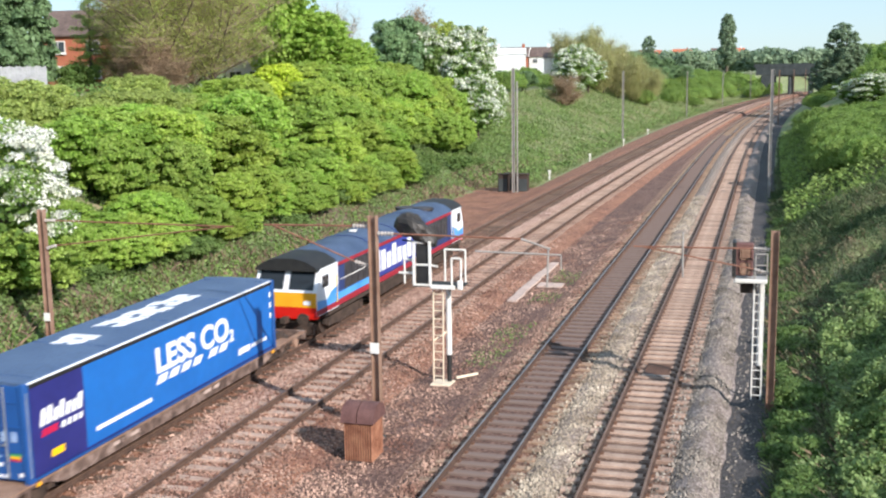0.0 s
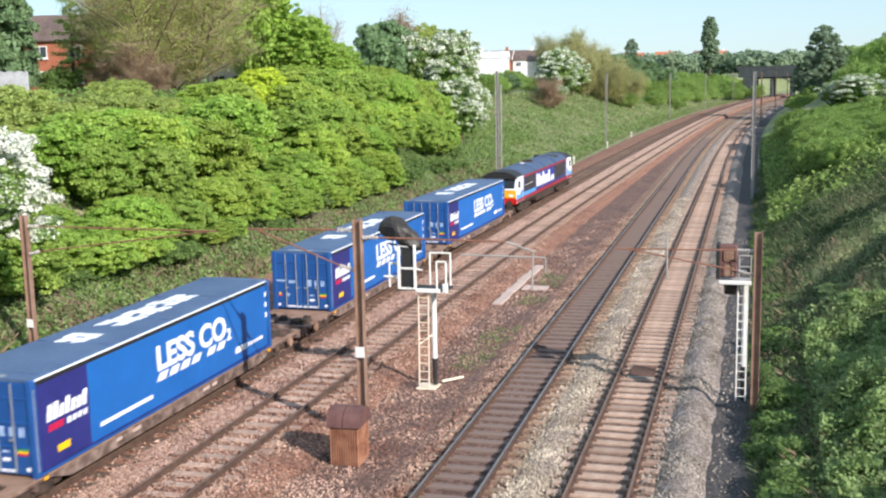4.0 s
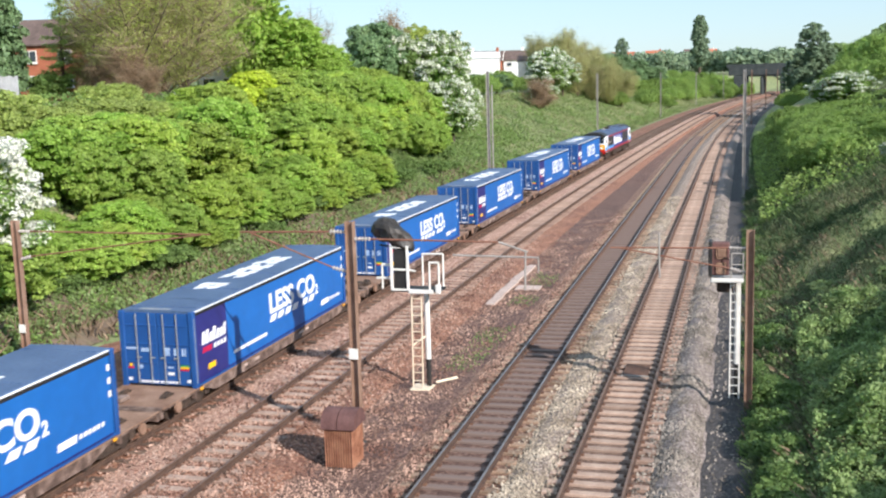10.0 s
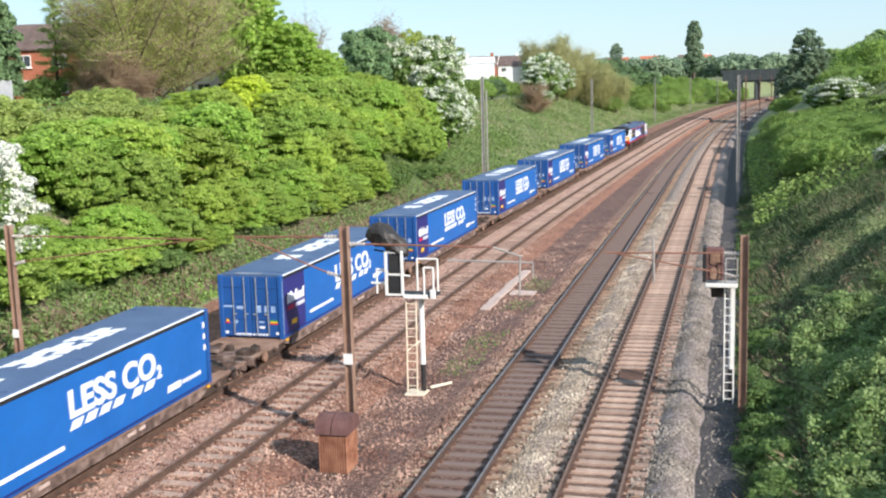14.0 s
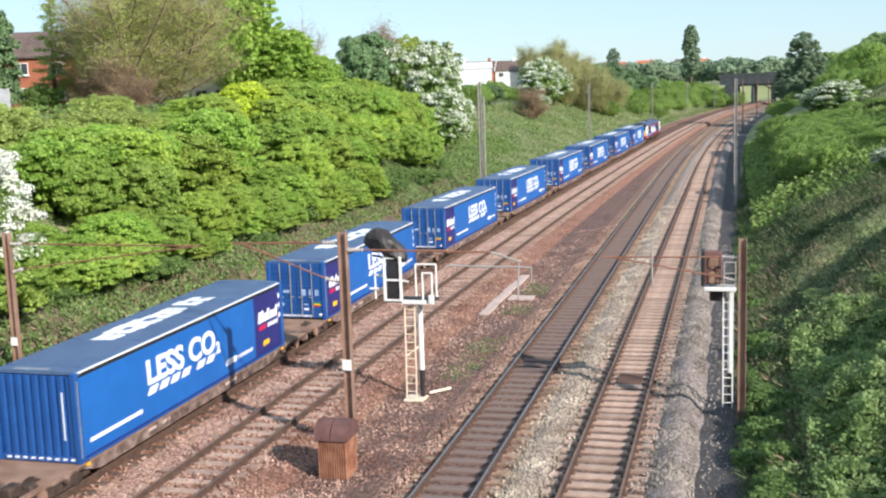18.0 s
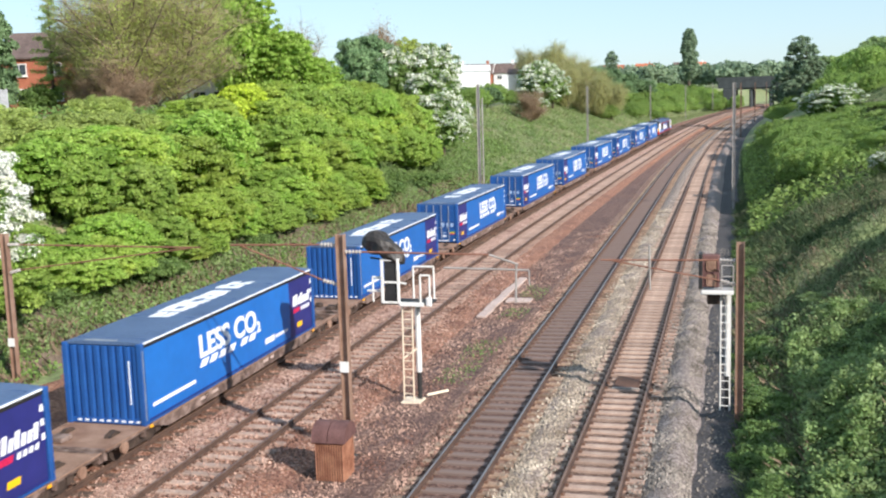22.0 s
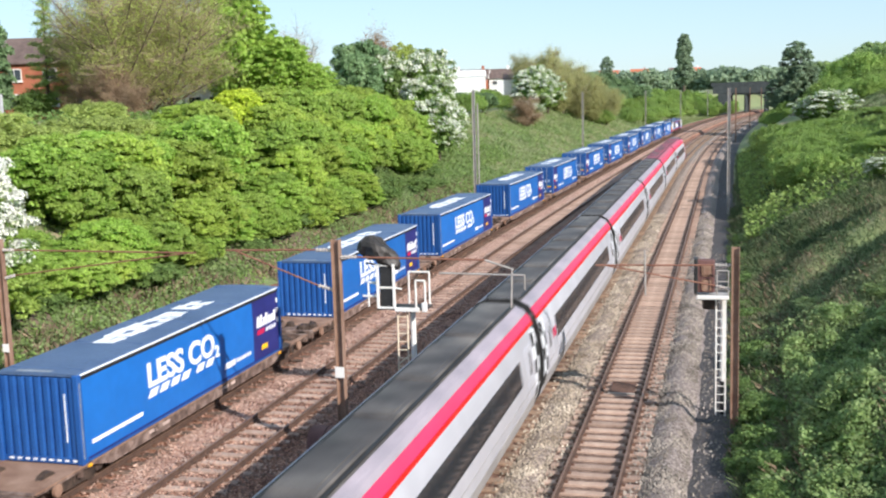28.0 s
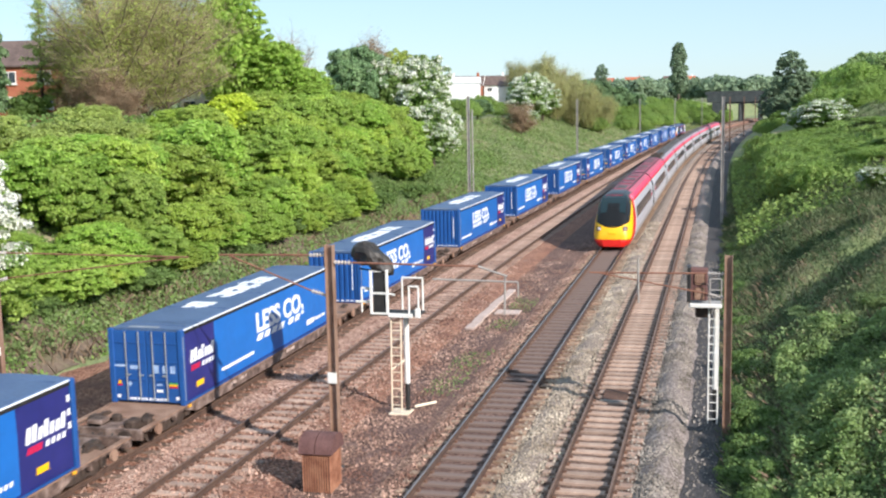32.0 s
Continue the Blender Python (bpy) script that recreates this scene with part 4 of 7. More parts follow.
def bogie(parent, y, base=1.8, mat="grime"):
    b = new("bogie")
    b.parent = parent
    for s in (-1, 1):
        x = s * 1.0
        bm = loft(bmesh.new(), [[(x - 0.06, y - base / 2 - 0.35, 0.42), (x - 0.06, y - base / 2 - 0.3, 0.62), (x - 0.06, y - 0.4, 0.66), (x - 0.06, y + 0.4, 0.66), (x - 0.06, y + base / 2 + 0.3, 0.62),
                                  (x - 0.06, y + base / 2 + 0.35, 0.42), (x - 0.06, y + base / 2, 0.3), (x - 0.06, y + 0.5, 0.22), (x - 0.06, y - 0.5, 0.22), (x - 0.06, y - base / 2, 0.3)]] +
                  [[(x + 0.06, y - base / 2 - 0.35, 0.42), (x + 0.06, y - base / 2 - 0.3, 0.62), (x + 0.06, y - 0.4, 0.66), (x + 0.06, y + 0.4, 0.66), (x + 0.06, y + base / 2 + 0.3, 0.62),
                    (x + 0.06, y + base / 2 + 0.35, 0.42), (x + 0.06, y + base / 2, 0.3), (x + 0.06, y + 0.5, 0.22), (x + 0.06, y - 0.5, 0.22), (x + 0.06, y - base / 2, 0.3)]])
        part("side_frame", bm, M[mat], b)
        for k in (-0.2, 0, 0.2):
            part("spring", a_tube((x + s * 0.02, y + k, 0.3), (x + s * 0.02, y + k, 0.55), 0.08, sides=8), M[mat], b)
        for k in (-1, 1):
            part("axle_box", a_box(x + s * 0.04 - 0.09, x + s * 0.04 + 0.09, y + k * base / 2 - 0.14, y + k * base / 2 + 0.14, 0.3, 0.56, 0.02), M[mat], b)
    for k in (-1, 1):
        wheel_parts(b, y + k * base / 2)
    return b


def wagon(rear, front):
    """A low flat wagon; rear and front: lengths of deck that stick out beyond the container. Buffers on the longer end."""
    wg = thing("flat_wagon", pose(0, 0, 0), "rust-brown low container flat wagon with dusty end decks", "wagon", "wagons of the freight train")
    L = BOX_LEN / 2
    a, b = -L - rear, L + front
    for s in (-1, 1):
        x = s * 1.2
        bm = loft(bmesh.new(), [[(x - 0.05, a, 0.62), (x - 0.05, a + 2.6, 0.60), (x - 0.05, a + 3.4, 0.36), (x - 0.05, b - 3.4, 0.36), (x - 0.05, b - 2.6, 0.60), (x - 0.05, b, 0.62), (x - 0.05, b, 0.73), (x - 0.05, a, 0.73)],
                                  [(x + 0.05, a, 0.62), (x + 0.05, a + 2.6, 0.60), (x + 0.05, a + 3.4, 0.36), (x + 0.05, b - 3.4, 0.36), (x + 0.05, b - 2.6, 0.60), (x + 0.05, b, 0.62), (x + 0.05, b, 0.73), (x + 0.05, a, 0.73)]])
        sill = part("side_sill", bm, M["wagon"], wg)
        for i in range(12):
            y = a + 2.0 + (b - a - 4.0) * i / 11
            part("sill_stiffener", a_box(x - 0.075, x + 0.075, y - 0.04, y + 0.04, 0.44, 0.72, 0.008), M["wagon"], sill)
        if s > 0:
            for y in (-3.2, -2.4, 1.6, 2.1):
                part("data_panel", a_box(x + 0.05, x + 0.057, y, y + 0.42, 0.52, 0.62), M["slab"], sill, "faded white data panel")
        part("sill_lip", a_box(x - 0.09, x + 0.09, a, b, 0.70, 0.735), M["deck"], sill)
    part("centre_beam", a_box(-0.3, 0.3, a, b, 0.4, 0.69, 0.01), M["wagon"], wg)
    for e, ln in ((-1, rear), (1, front)):
        end = a if e < 0 else b
        y0, y1 = sorted((end - e * (1.15 if ln > 2.4 else 0.1), e * (L - 0.3)))
        part("end_deck", a_box(-1.15, 1.15, y0, y1, 0.66, 0.72, 0.008), M["deck"], wg, "dusty brown deck plate")
        part("headstock", a_box(-1.25, 1.25, end - 0.07, end + 0.07, 0.42, 0.74, 0.015), M["wagon"], wg)
        part("deck_box", a_box(-0.75, -0.25, *sorted((end - e * 0.25, end - e * 0.75)), 0.72, 0.86, 0.03), M["wagon"], wg)
        part("brake_wheel", a_tube((1.22, end - e * 0.9, 0.5), (1.30, end - e * 0.9, 0.5), 0.17, sides=14), M["deck"], wg)
        if ln > 2.4:
            for x, yy, w_, d_, z_ in ((-0.55, 0.35, 0.5, 0.35, 0.86), (0.5, 0.5, 0.35, 0.5, 0.82), (-0.1, 0.75, 0.3, 0.25, 0.9), (0.85, 0.85, 0.3, 0.3, 0.8), (-0.95, 0.8, 0.3, 0.4, 0.8)):
                part("brake_gear", a_box(x - w_ / 2, x + w_ / 2, *sorted((end - e * yy, end - e * (yy + d_))), 0.5, z_, 0.06), M["grime"], wg, "oily brown brake gear")
            for s in (-1, 1):
                bf = part("buffer", a_tube((s * 0.86, end, 0.58), (s * 0.86, end + e * 0.28, 0.58), 0.09), M["grime"], wg)
                part("buffer_head", a_tube((s * 0.86, end + e * 0.28, 0.58), (s * 0.86, end + e * 0.32, 0.58), 0.22, sides=14), M["grime"], bf)
            part("coupling", a_box(-0.07, 0.07, *sorted((end, end + e * 0.3)), 0.48, 0.64, 0.02), M["grime"], wg)
            for s in (-0.35, 0.3):
                part("brake_hose", a_tube((s, end + e * 0.05, 0.6), (s + 0.08, end + e * 0.25, 0.36), 0.03), M["black"], wg)
        else:
            part("drawbar", a_box(-0.1, 0.1, *sorted((end, end + e * 0.12)), 0.46, 0.62, 0.02), M["grime"], wg)
        bogie(wg, end - e * 2.1)
    for y in (-L + 0.2, -2.0, 2.0, L - 0.2):
        for s in (-1, 1):
            if abs(y) > 3:
                part("lock_lever", a_box(*sorted((s * 1.27, s * 1.33)), y - 0.07, y + 0.07, 0.63, 0.71, 0.01), M["orange"], wg, "yellow locking lever")
            part("twist_lock", a_box(s * 1.2 - 0.1, s * 1.2 + 0.1, y - 0.1, y + 0.1, 0.72, 0.765, 0.01), M["wagon"], wg)
    return wg


SHORT_GAP, LONG_GAP = 4.5, 5.95
box_doors, box_ribbed = container(True, 3), container(False, 8)
wagon_lead, wagon_trail = wagon(SHORT_GAP / 2 - 0.12, LONG_GAP / 2 - 0.34), wagon(LONG_GAP / 2 - 0.34, SHORT_GAP / 2 - 0.12)
DOORS = [True] * 7 + [False] * 4 + [True, False]
offsets, back = [], 0.0          # of each container's middle behind the first one's
freight = []                     # (thing, metres behind the first container's middle, height)
used = set()
for i, doors in enumerate(DOORS):
    c = box_doors if doors else box_ribbed
    w = wagon_lead if i % 2 == 0 else wagon_trail
    for src, z in ((c, BOX_Z), (w, 0.0)):
        ob = src if src.name not in used else copy_thing(src, pose(0, 0, 0))
        used.add(src.name)
        freight.append((ob, back, z))
    back += BOX_LEN + (SHORT_GAP if i % 2 == 0 else LONG_GAP)


def locomotive():
    lo = thing("diesel_locomotive", pose(0, 0, 0), "blue, white and red diesel locomotive with yellow cab end", "locomotive")
    L, W, floor = 10.6, 1.30, 0.98
    # (half-width, height) of the body side and of the arched roof
    eave, top = 2.78, 3.22
    # hood sides in bands
    hood = L - 2.5
    for s in (-1, 1):
        def band(name, y0, y1, z0, z1, mat, x=W, label=""):
            return part(name, a_box(*sorted((s * (x - 0.06), s * x)), y0, y1, z0, z1, 0.01), M[mat], lo, label)
        band("side_panel", -hood, hood, 1.22, 2.62, "loco_blue", W - 0.05)
        for y0, y1 in ((-7.3, -4.0), (3.0, 7.3)):
            g = band("grille", y0, y1, 1.55, 2.58, "loco_grey", W - 0.02, "dark grey louvred grille")
            k = int((y1 - y0) / 0.55)
            for i in range(k):
                y = y0 + 0.1 + i * (y1 - y0 - 0.1) / k
                part("louvre", a_box(*sorted((s * (W - 0.02), s * (W + 0.01))), y, y + 0.36, 1.62, 2.5, 0.008), M["loco_grey"], g)
        band("waist_panel", -3.9, 2.9, 1.3, 2.56, "loco_indigo", W - 0.03, "indigo panel behind the side lettering")
        x = s * (W - 0.022)
        for i in range(7):
            y = -3.75 + i * 0.72
            hh = (0.98, 0.9, 0.70, 0.98, 0.70, 0.66, 0.92)[i]
            part("side_letter_bar", a_box(*sorted((x, x + s * 0.012)), y, y + 0.56, 1.5, 1.5 + hh, 0.0), M["lettering"], lo, "white bar of the side lettering")
        for i in range(4):
            part("side_letter_bar", a_box(*sorted((x, x + s * 0.012)), 1.45 + i * 0.36, 1.69 + i * 0.36, 1.5, 1.92, 0.0), M["lettering"], lo, "white bar of the side lettering")
        band("lower_stripe", -hood - 2.2, hood + 2.2, 1.02, 1.24, "loco_red", W + 0.005, "maroon lower stripe")
        band("upper_stripe", -hood - 0.4, hood + 0.4, 2.60, 2.76, "loco_red", W - 0.02, "maroon stripe along the eaves")
        band("sky_stripe", -8.0, -4.0, 1.25, 1.52, "loco_sky", W - 0.02)
        part("walkway", a_box(*sorted((s * 0.9, s * (W + 0.05))), -L + 1.0, L - 1.0, 0.86, 1.0, 0.01), M["grime"], lo)
        rail = bmesh.new()
        tube(rail, (s * (W + 0.03), -7.9, 2.05), (s * (W + 0.03), -5.2, 2.05), 0.018, sides=6)
        part("handrail", rail, M["white"], lo)
    part("body_core", a_box(-W + 0.07, W - 0.07, -hood, hood, 1.0, 2.76), M["loco_blue"], lo)
    arc = [(-W + 0.02, eave - 0.03), (-W + 0.12, eave + 0.12), (-0.85, eave + 0.32), (-0.4, top), (0.4, top), (0.85, eave + 0.32), (W - 0.12, eave + 0.12), (W - 0.02, eave - 0.03)]
    for y0, y1 in ((-hood, -4.2), (-4.15, -0.6), (-0.55, 3.4), (3.45, hood)):
        smooth(part("roof_section", loft(bmesh.new(), [[(x, y, z) for x, z in arc] for y in (y0, y1)]), M["loco_roof"], lo, "sooty dark blue roof panel"), 30)
    for y in (-4.17, -0.57, 3.42):
        part("roof_rib", loft(bmesh.new(), [[(x * 1.012, yy, z + 0.02) for x, z in arc] for yy in (y - 0.06, y + 0.06)]), M["loco_blue"], lo)
    part("exhaust", a_box(-0.35, 0.35, -1.6, -0.9, top - 0.02, top + 0.16, 0.03), M["grime"], lo)
    for x in (-0.5, 0.5):
        part("roof_fan", a_tube((x, 5.6, top - 0.1), (x, 5.6, top + 0.03), 0.52, sides=18), M["loco_grey"], lo)
    part("roof_horns", a_box(-0.15, 0.15, -3.2, -2.95, top, top + 0.09, 0.02), M["white"], lo)
    # cabs at both ends
    for e in (-1, 1):
        y = lambda v: e * (hood + v)
        side = [(0.0, 1.0), (2.05, 1.0), (2.15, 1.45), (2.12, 1.9), (1.72, 2.78), (0.0, 2.78)]
        for s in (-1, 1):
            wall = part("cab_side", loft(bmesh.new(), [[(s * (W - 0.07), y(a), z) for a, z in side], [(s * W, y(a), z) for a, z in side]]), M["lettering"], lo, "white cab side")
            sky_patch = [(0.0, 1.24), (2.1, 1.24), (2.12, 1.62), (1.2, 1.5), (0.7, 1.75), (0.0, 1.9)]
            part("cab_flash", loft(bmesh.new(), [[(s * (W - 0.02), y(a), z) for a, z in sky_patch], [(s * (W + 0.006), y(a), z) for a, z in sky_patch]]), M["loco_sky"], wall, "light blue flash")
            part("cab_side_window", a_box(*sorted((s * (W - 0.05), s * (W + 0.01))), *sorted((y(0.95), y(1.6))), 2.0, 2.5, 0.02), M["window"], wall)
            part("cab_handrail", a_tube((s * (W + 0.03), y(0.2), 1.2), (s * (W + 0.03), y(0.2), 2.3), 0.016), M["yellow"], lo)
        # front: lower yellow panel, sloping windscreen
        def across(x0, x1, pts, mat, name, label="", parent=lo):
            return part(name, loft(bmesh.new(), [[(x0, y(a), z) for a, z in pts], [(x1, y(a), z) for a, z in pts]]), M[mat], parent, label)
        across(-W + 0.03, W - 0.03, [(1.9, 1.36), (2.16, 1.36), (2.14, 1.92), (1.9, 1.92)], "orange", "warning_panel", "yellow-orange cab end panel")
        across(-W + 0.03, W - 0.03, [(1.85, 0.9), (2.12, 0.9), (2.16, 1.36), (1.85, 1.36)], "red", "buffer_beam", "red buffer beam")
        across(-W + 0.03, W - 0.03, [(1.6, 1.92), (2.13, 1.92), (1.74, 2.78), (1.5, 2.78)], "lettering", "windscreen_frame", "white windscreen surround")
        for s in (-1, 1):
            across(*sorted((s * 0.12, s * 1.14)), [(1.9, 2.02), (2.10, 2.02), (1.80, 2.68), (1.6, 2.68)], "window", "windscreen", "dark raked windscreen")
            across(*sorted((s * 0.75, s * 1.05)), [(2.1, 1.46), (2.18, 1.46), (2.17, 1.62), (2.1, 1.62)], "lettering", "headlight", "round headlight cluster")
            bf = part("buffer", a_tube((s * 0.86, y(2.1), 0.98), (s * 0.86, y(2.5), 0.98), 0.1), M["grime"], lo)
            part("buffer_head", a_tube((s * 0.86, y(2.5), 0.98), (s * 0.86, y(2.54), 0.98), 0.24, sides=14), M["grime"], bf)
        roof = [(x, z) for x, z in arc]
        smooth(part("cab_roof", loft(bmesh.new(), [[(x, y(0), z) for x, z in roof], [(x * 1.02, y(2.02), z - 0.02) for x, z in roof]]), M["black"], lo, "blackened cab roof"), 30)
        part("white_visor", loft(bmesh.new(), [[(x * 0.985, y(v), 2.73 + (z - 2.73) * 0.62) for x, z in roof] for v in (1.80, 1.87)]), M["lettering"], lo, "white arch over the windscreen")
        part("coupling", a_box(-0.12, 0.12, *sorted((y(2.1), y(2.5))), 0.75, 0.98, 0.02), M["grime"], lo)
        part("snow_guard", a_box(-1.1, 1.1, *sorted((y(1.9), y(2.05))), 0.25, 0.75, 0.02), M["grime"], lo)
    part("fuel_tank", a_box(-1.2, 1.2, -3.2, 3.2, 0.35, 0.95, 0.08), M["grime"], lo)
    for yb in (-6.9, 6.9):
        b = bogie(lo, yb, 3.4)
        wheel_parts(b, yb, 0.46)
    return lo


loco = locomotive()
LOCO_AHEAD = BOX_LEN / 2 + 3.2 + 10.75


# ---------------------------------------------------------------- express train
def car_ring(y, k=1.0, drop=0.0, low=0.28):
    half = [(1.16, low), (1.33, 0.8), (1.36, 1.25), (1.33, 1.8), (1.22, 2.5), (1.08, 2.98), (0.86, 3.30), (0.45, 3.50)]
    prof = [(-x, z) for x, z in half] + half[::-1]
    return [(x * k, y, low + (z - low) * (1 - drop)) for x, z in prof]


def side_x(z):
    return float(np.interp(z, [0.28, 0.8, 1.25, 1.8, 2.5, 2.98, 3.30, 3.50], [1.16, 1.33, 1.36, 1.33, 1.22, 1.08, 0.86, 0.45]))


def side_band(y0, y1, z0, z1, s, proud, cuts=4):
    """A curved panel that follows the body side."""
    zs = [z0 + (z1 - z0) * i / cuts for i in range(cuts + 1)]
    rings = []
    for y in (y0, y1):
        rings.append([(s * (side_x(z) + proud), y, z + proud * 0.4) for z in zs] + [(s * (side_x(z) - 0.03), y, z) for z in reversed(zs)])
    return loft(bmesh.new(), rings)


def coach(length, red_roof, pantograph=False, nose=False):
    """Origin under the middle; the cab, where there is one, at the far +y end."""
    name = "driving_coach" if nose else "coach"
    label = "silver express driving coach with red roof band and yellow nose" if nose else "silver tilting-train coach with bright red roof band and dark windows"
    c = thing(name, pose(0, 0, 0), label, "train coach", "coaches of the express train")
    a, b = -length / 2 + 0.35, length / 2 - 0.35
    end = b - 3.45 if nose else b
    body = smooth(part("body", loft(bmesh.new(), [car_ring(a, 0.93), car_ring(a + 0.25), car_ring(end)] if nose else [car_ring(a, 0.93), car_ring(a + 0.25), car_ring(end - 0.25), car_ring(end, 0.93)]), M["silver"], c), 30)
    for s in (-1, 1):
        part("skirt", side_band(a + 0.3, end - 0.3, 0.3, 0.85, s, 0.012), M["silver_low"], c, "grimy grey skirt")
        part("red_line", side_band(a + 0.08, end - 0.05, 2.86, 2.96, s, 0.014), M["red"], c, "thin bright red line")
        part("red_band", side_band(a + 0.08, end - 0.05, 2.965, 3.26 if red_roof else 3.20, s, 0.012), M["pink"], c, "bright red band along the roof shoulder")
        part("faded_band", side_band(a + 0.08, end - 0.05, 3.265 if red_roof else 3.205, 3.43, s, 0.012), M["pink_soot" if red_roof else "shoulder"], c, "soot-faded roof edge")
        part("seam_line", side_band(a + 0.3, end - 0.3, 1.18, 1.21, s, 0.008), M["silver_low"], c)
        w0, w1 = a + 3.0, end - (1.6 if nose else 3.0)
        band = part("window_band", side_band(w0, w1, 1.62, 2.36, s, 0.014), M["window"], c, "dark flush window band")
        k = int((w1 - w0) / 1.9)
        for i in range(1, k):
            y = w0 + (w1 - w0) * i / k
            part("window_pillar", side_band(y - 0.04, y + 0.04, 1.62, 2.36, s, 0.018), M["black"], band)
        part("red_mark", side_band(a + 2.2, a + 2.8, 1.75, 2.05, s, 0.014), M["crimson"], c, "small crimson mark")
        for yd in (a + 1.5, (end - 1.5) if not nose else end - 0.7):
            d = part("door", side_band(yd - 0.5, yd + 0.5, 0.5, 2.5, s, 0.015), M["silver"], c)
            part("door_window", side_band(yd - 0.09, yd + 0.09, 1.62, 2.3, s, 0.022), M["window"], d)
        for e0 in ([a + 0.14] if nose else [a + 0.14, end - 0.80]):
            panel = part("end_panel", side_band(e0, e0 + 0.66, 0.6, 2.75, s, 0.014, 5), M["lettering"], c, "white checkered coach end")
            for i in range(5):
                for j in range(2):
                    if (i + j) % 2 == 0:
                        z0 = 0.62 + 0.42 * i
                        part("end_check", side_band(e0 + j * 0.33, e0 + (j + 1) * 0.33, z0, z0 + 0.42, s, 0.020, 2), M["black"], panel, "black square of the checkered end")
    roof = M["train_roof_red" if red_roof else "train_roof"]
    rp = [(-0.62, 3.43), (-0.45, 3.514), (0.45, 3.514), (0.62, 3.43), (0.45, 3.46), (-0.45, 3.46)]
    smooth(part("roof_cover", loft(bmesh.new(), [[(x, y, z) for x, z in rp] for y in (a + 0.02, end - 0.02)]), roof, c, "sooty roof"), 30)
    for e0, e1 in ([(a - 0.03, a + 0.06)] if nose else [(a - 0.03, a + 0.06), (end - 0.06, end + 0.03)]):
        part("end_frame", loft(bmesh.new(), [car_ring(e0, 1.004), car_ring(e1, 1.004)]), M["black"], c, "black end frame")
    spots = [(-0.8, 1.2), (2.2, 3.4), (6.8, 2.0)] if pantograph else [(-8.5, 1.6), (-5.2, 2.6), (-0.8, 1.2), (2.2, 3.4), (6.8, 2.0)]
    for y, ln in spots:
        if y + ln > end - 0.6:
            continue
        part("roof_unit", a_box(-0.5, 0.5, y, y + ln, 3.48, 3.56, 0.04), roof, c)
        part("roof_vent", a_box(-0.36, 0.36, y + 0.25, y + ln - 0.25, 3.55, 3.575, 0.01), M["train_roof"], c)
    for s in (-1, 1):
        part("roof_gutter", a_box(*sorted((s * 0.50, s * 0.58)), a + 0.4, end - 0.4, 3.46, 3.50), M["black"], c)
    if pantograph:
        well = part("pantograph_well", a_box(-0.72, 0.72, -11.2, -5.0, 3.40, 3.53, 0.03), M["train_roof"], c, "dirty roof well")
        p = part("pantograph_frame", a_box(-0.5, 0.5, -10.2, -8.5, 3.57, 3.66, 0.02), M["grime"], c)
        for s in (-0.35, 0.35):
            part("pantograph_arm", a_tube((s, -10.0, 3.66), (s * 0.6, -8.5, 3.82), 0.03), M["grime"], p)
        part("pantograph_head", a_box(-0.8, 0.8, -8.6, -8.45, 3.82, 3.87, 0.01), M["grime"], p)
        for x, y, w_, d_, z_ in ((-0.45, -7.6, 0.3, 0.6, 3.72), (0.35, -7.4, 0.35, 0.4, 3.68), (0.1, -6.5, 0.5, 0.3, 3.66), (-0.3, -5.8, 0.35, 0.5, 3.7), (0.4, -5.6, 0.25, 0.3, 3.74), (0.5, -10.8, 0.3, 0.35, 3.68)):
            part("roof_equipment", a_box(x - w_ / 2, x + w_ / 2, y - d_ / 2, y + d_ / 2, 3.5, z_, 0.04), M["grime"], well, "sooty roof equipment")
        for x, y in ((0.3, -9.2), (-0.55, -6.7), (0.45, -6.2)):
            part("roof_insulator", a_tube((x, y, 3.5), (x, y, 3.75), 0.07), M["chair"], c)
    part("underframe", a_box(-1.05, 1.05, a + 4, end - 3, 0.22, 0.6, 0.05), M["grime"], c)
    part("gangway", a_box(-1.05, 1.05, a - 0.33, a + 0.1, 0.5, 3.1, 0.1), M["black"], c, "black rubber gangway")
    if not nose:
        part("gangway", a_box(-1.05, 1.05, end - 0.1, end + 0.33, 0.5, 3.1, 0.1), M["black"], c, "black rubber gangway")
    for y in (a + 3.1, end - 3.1 if not nose else end + 0.2):
        bogie(c, y, 2.6)
    if nose:
        # wedge-shaped cab in stations: distance past the body, width, roof height, sill
        st = [(0.0, 1.0, 3.50), (0.7, 0.998, 3.45), (1.4, 0.99, 3.26), (2.0, 0.97, 2.92), (2.5, 0.945, 2.48), (2.9, 0.905, 2.04), (3.2, 0.84, 1.62), (3.38, 0.74, 1.26), (3.45, 0.62, 0.95)]

        def station(v, kw, top, lo=0.28):
            ring = []
            for x, z in [(p[0], p[2]) for p in car_ring(0)]:
                zz = lo + (z - lo) * (top - lo) / (3.50 - lo)
                ring.append((x * kw, end + v, zz))
            return ring
        rings = [station(*s_) for s_ in st]
        cab = smooth(part("cab_shell", loft(bmesh.new(), rings), M["yellow"], c, "bright yellow wedge-shaped nose"), 60)
        # slanting silver, white and red fields on the sides
        vs_, ks_, ts_ = [q[0] for q in st], [q[1] for q in st], [q[2] for q in st]
        levels = [0.32, 0.8, 1.25, 1.8, 2.5, 2.98, 3.24]

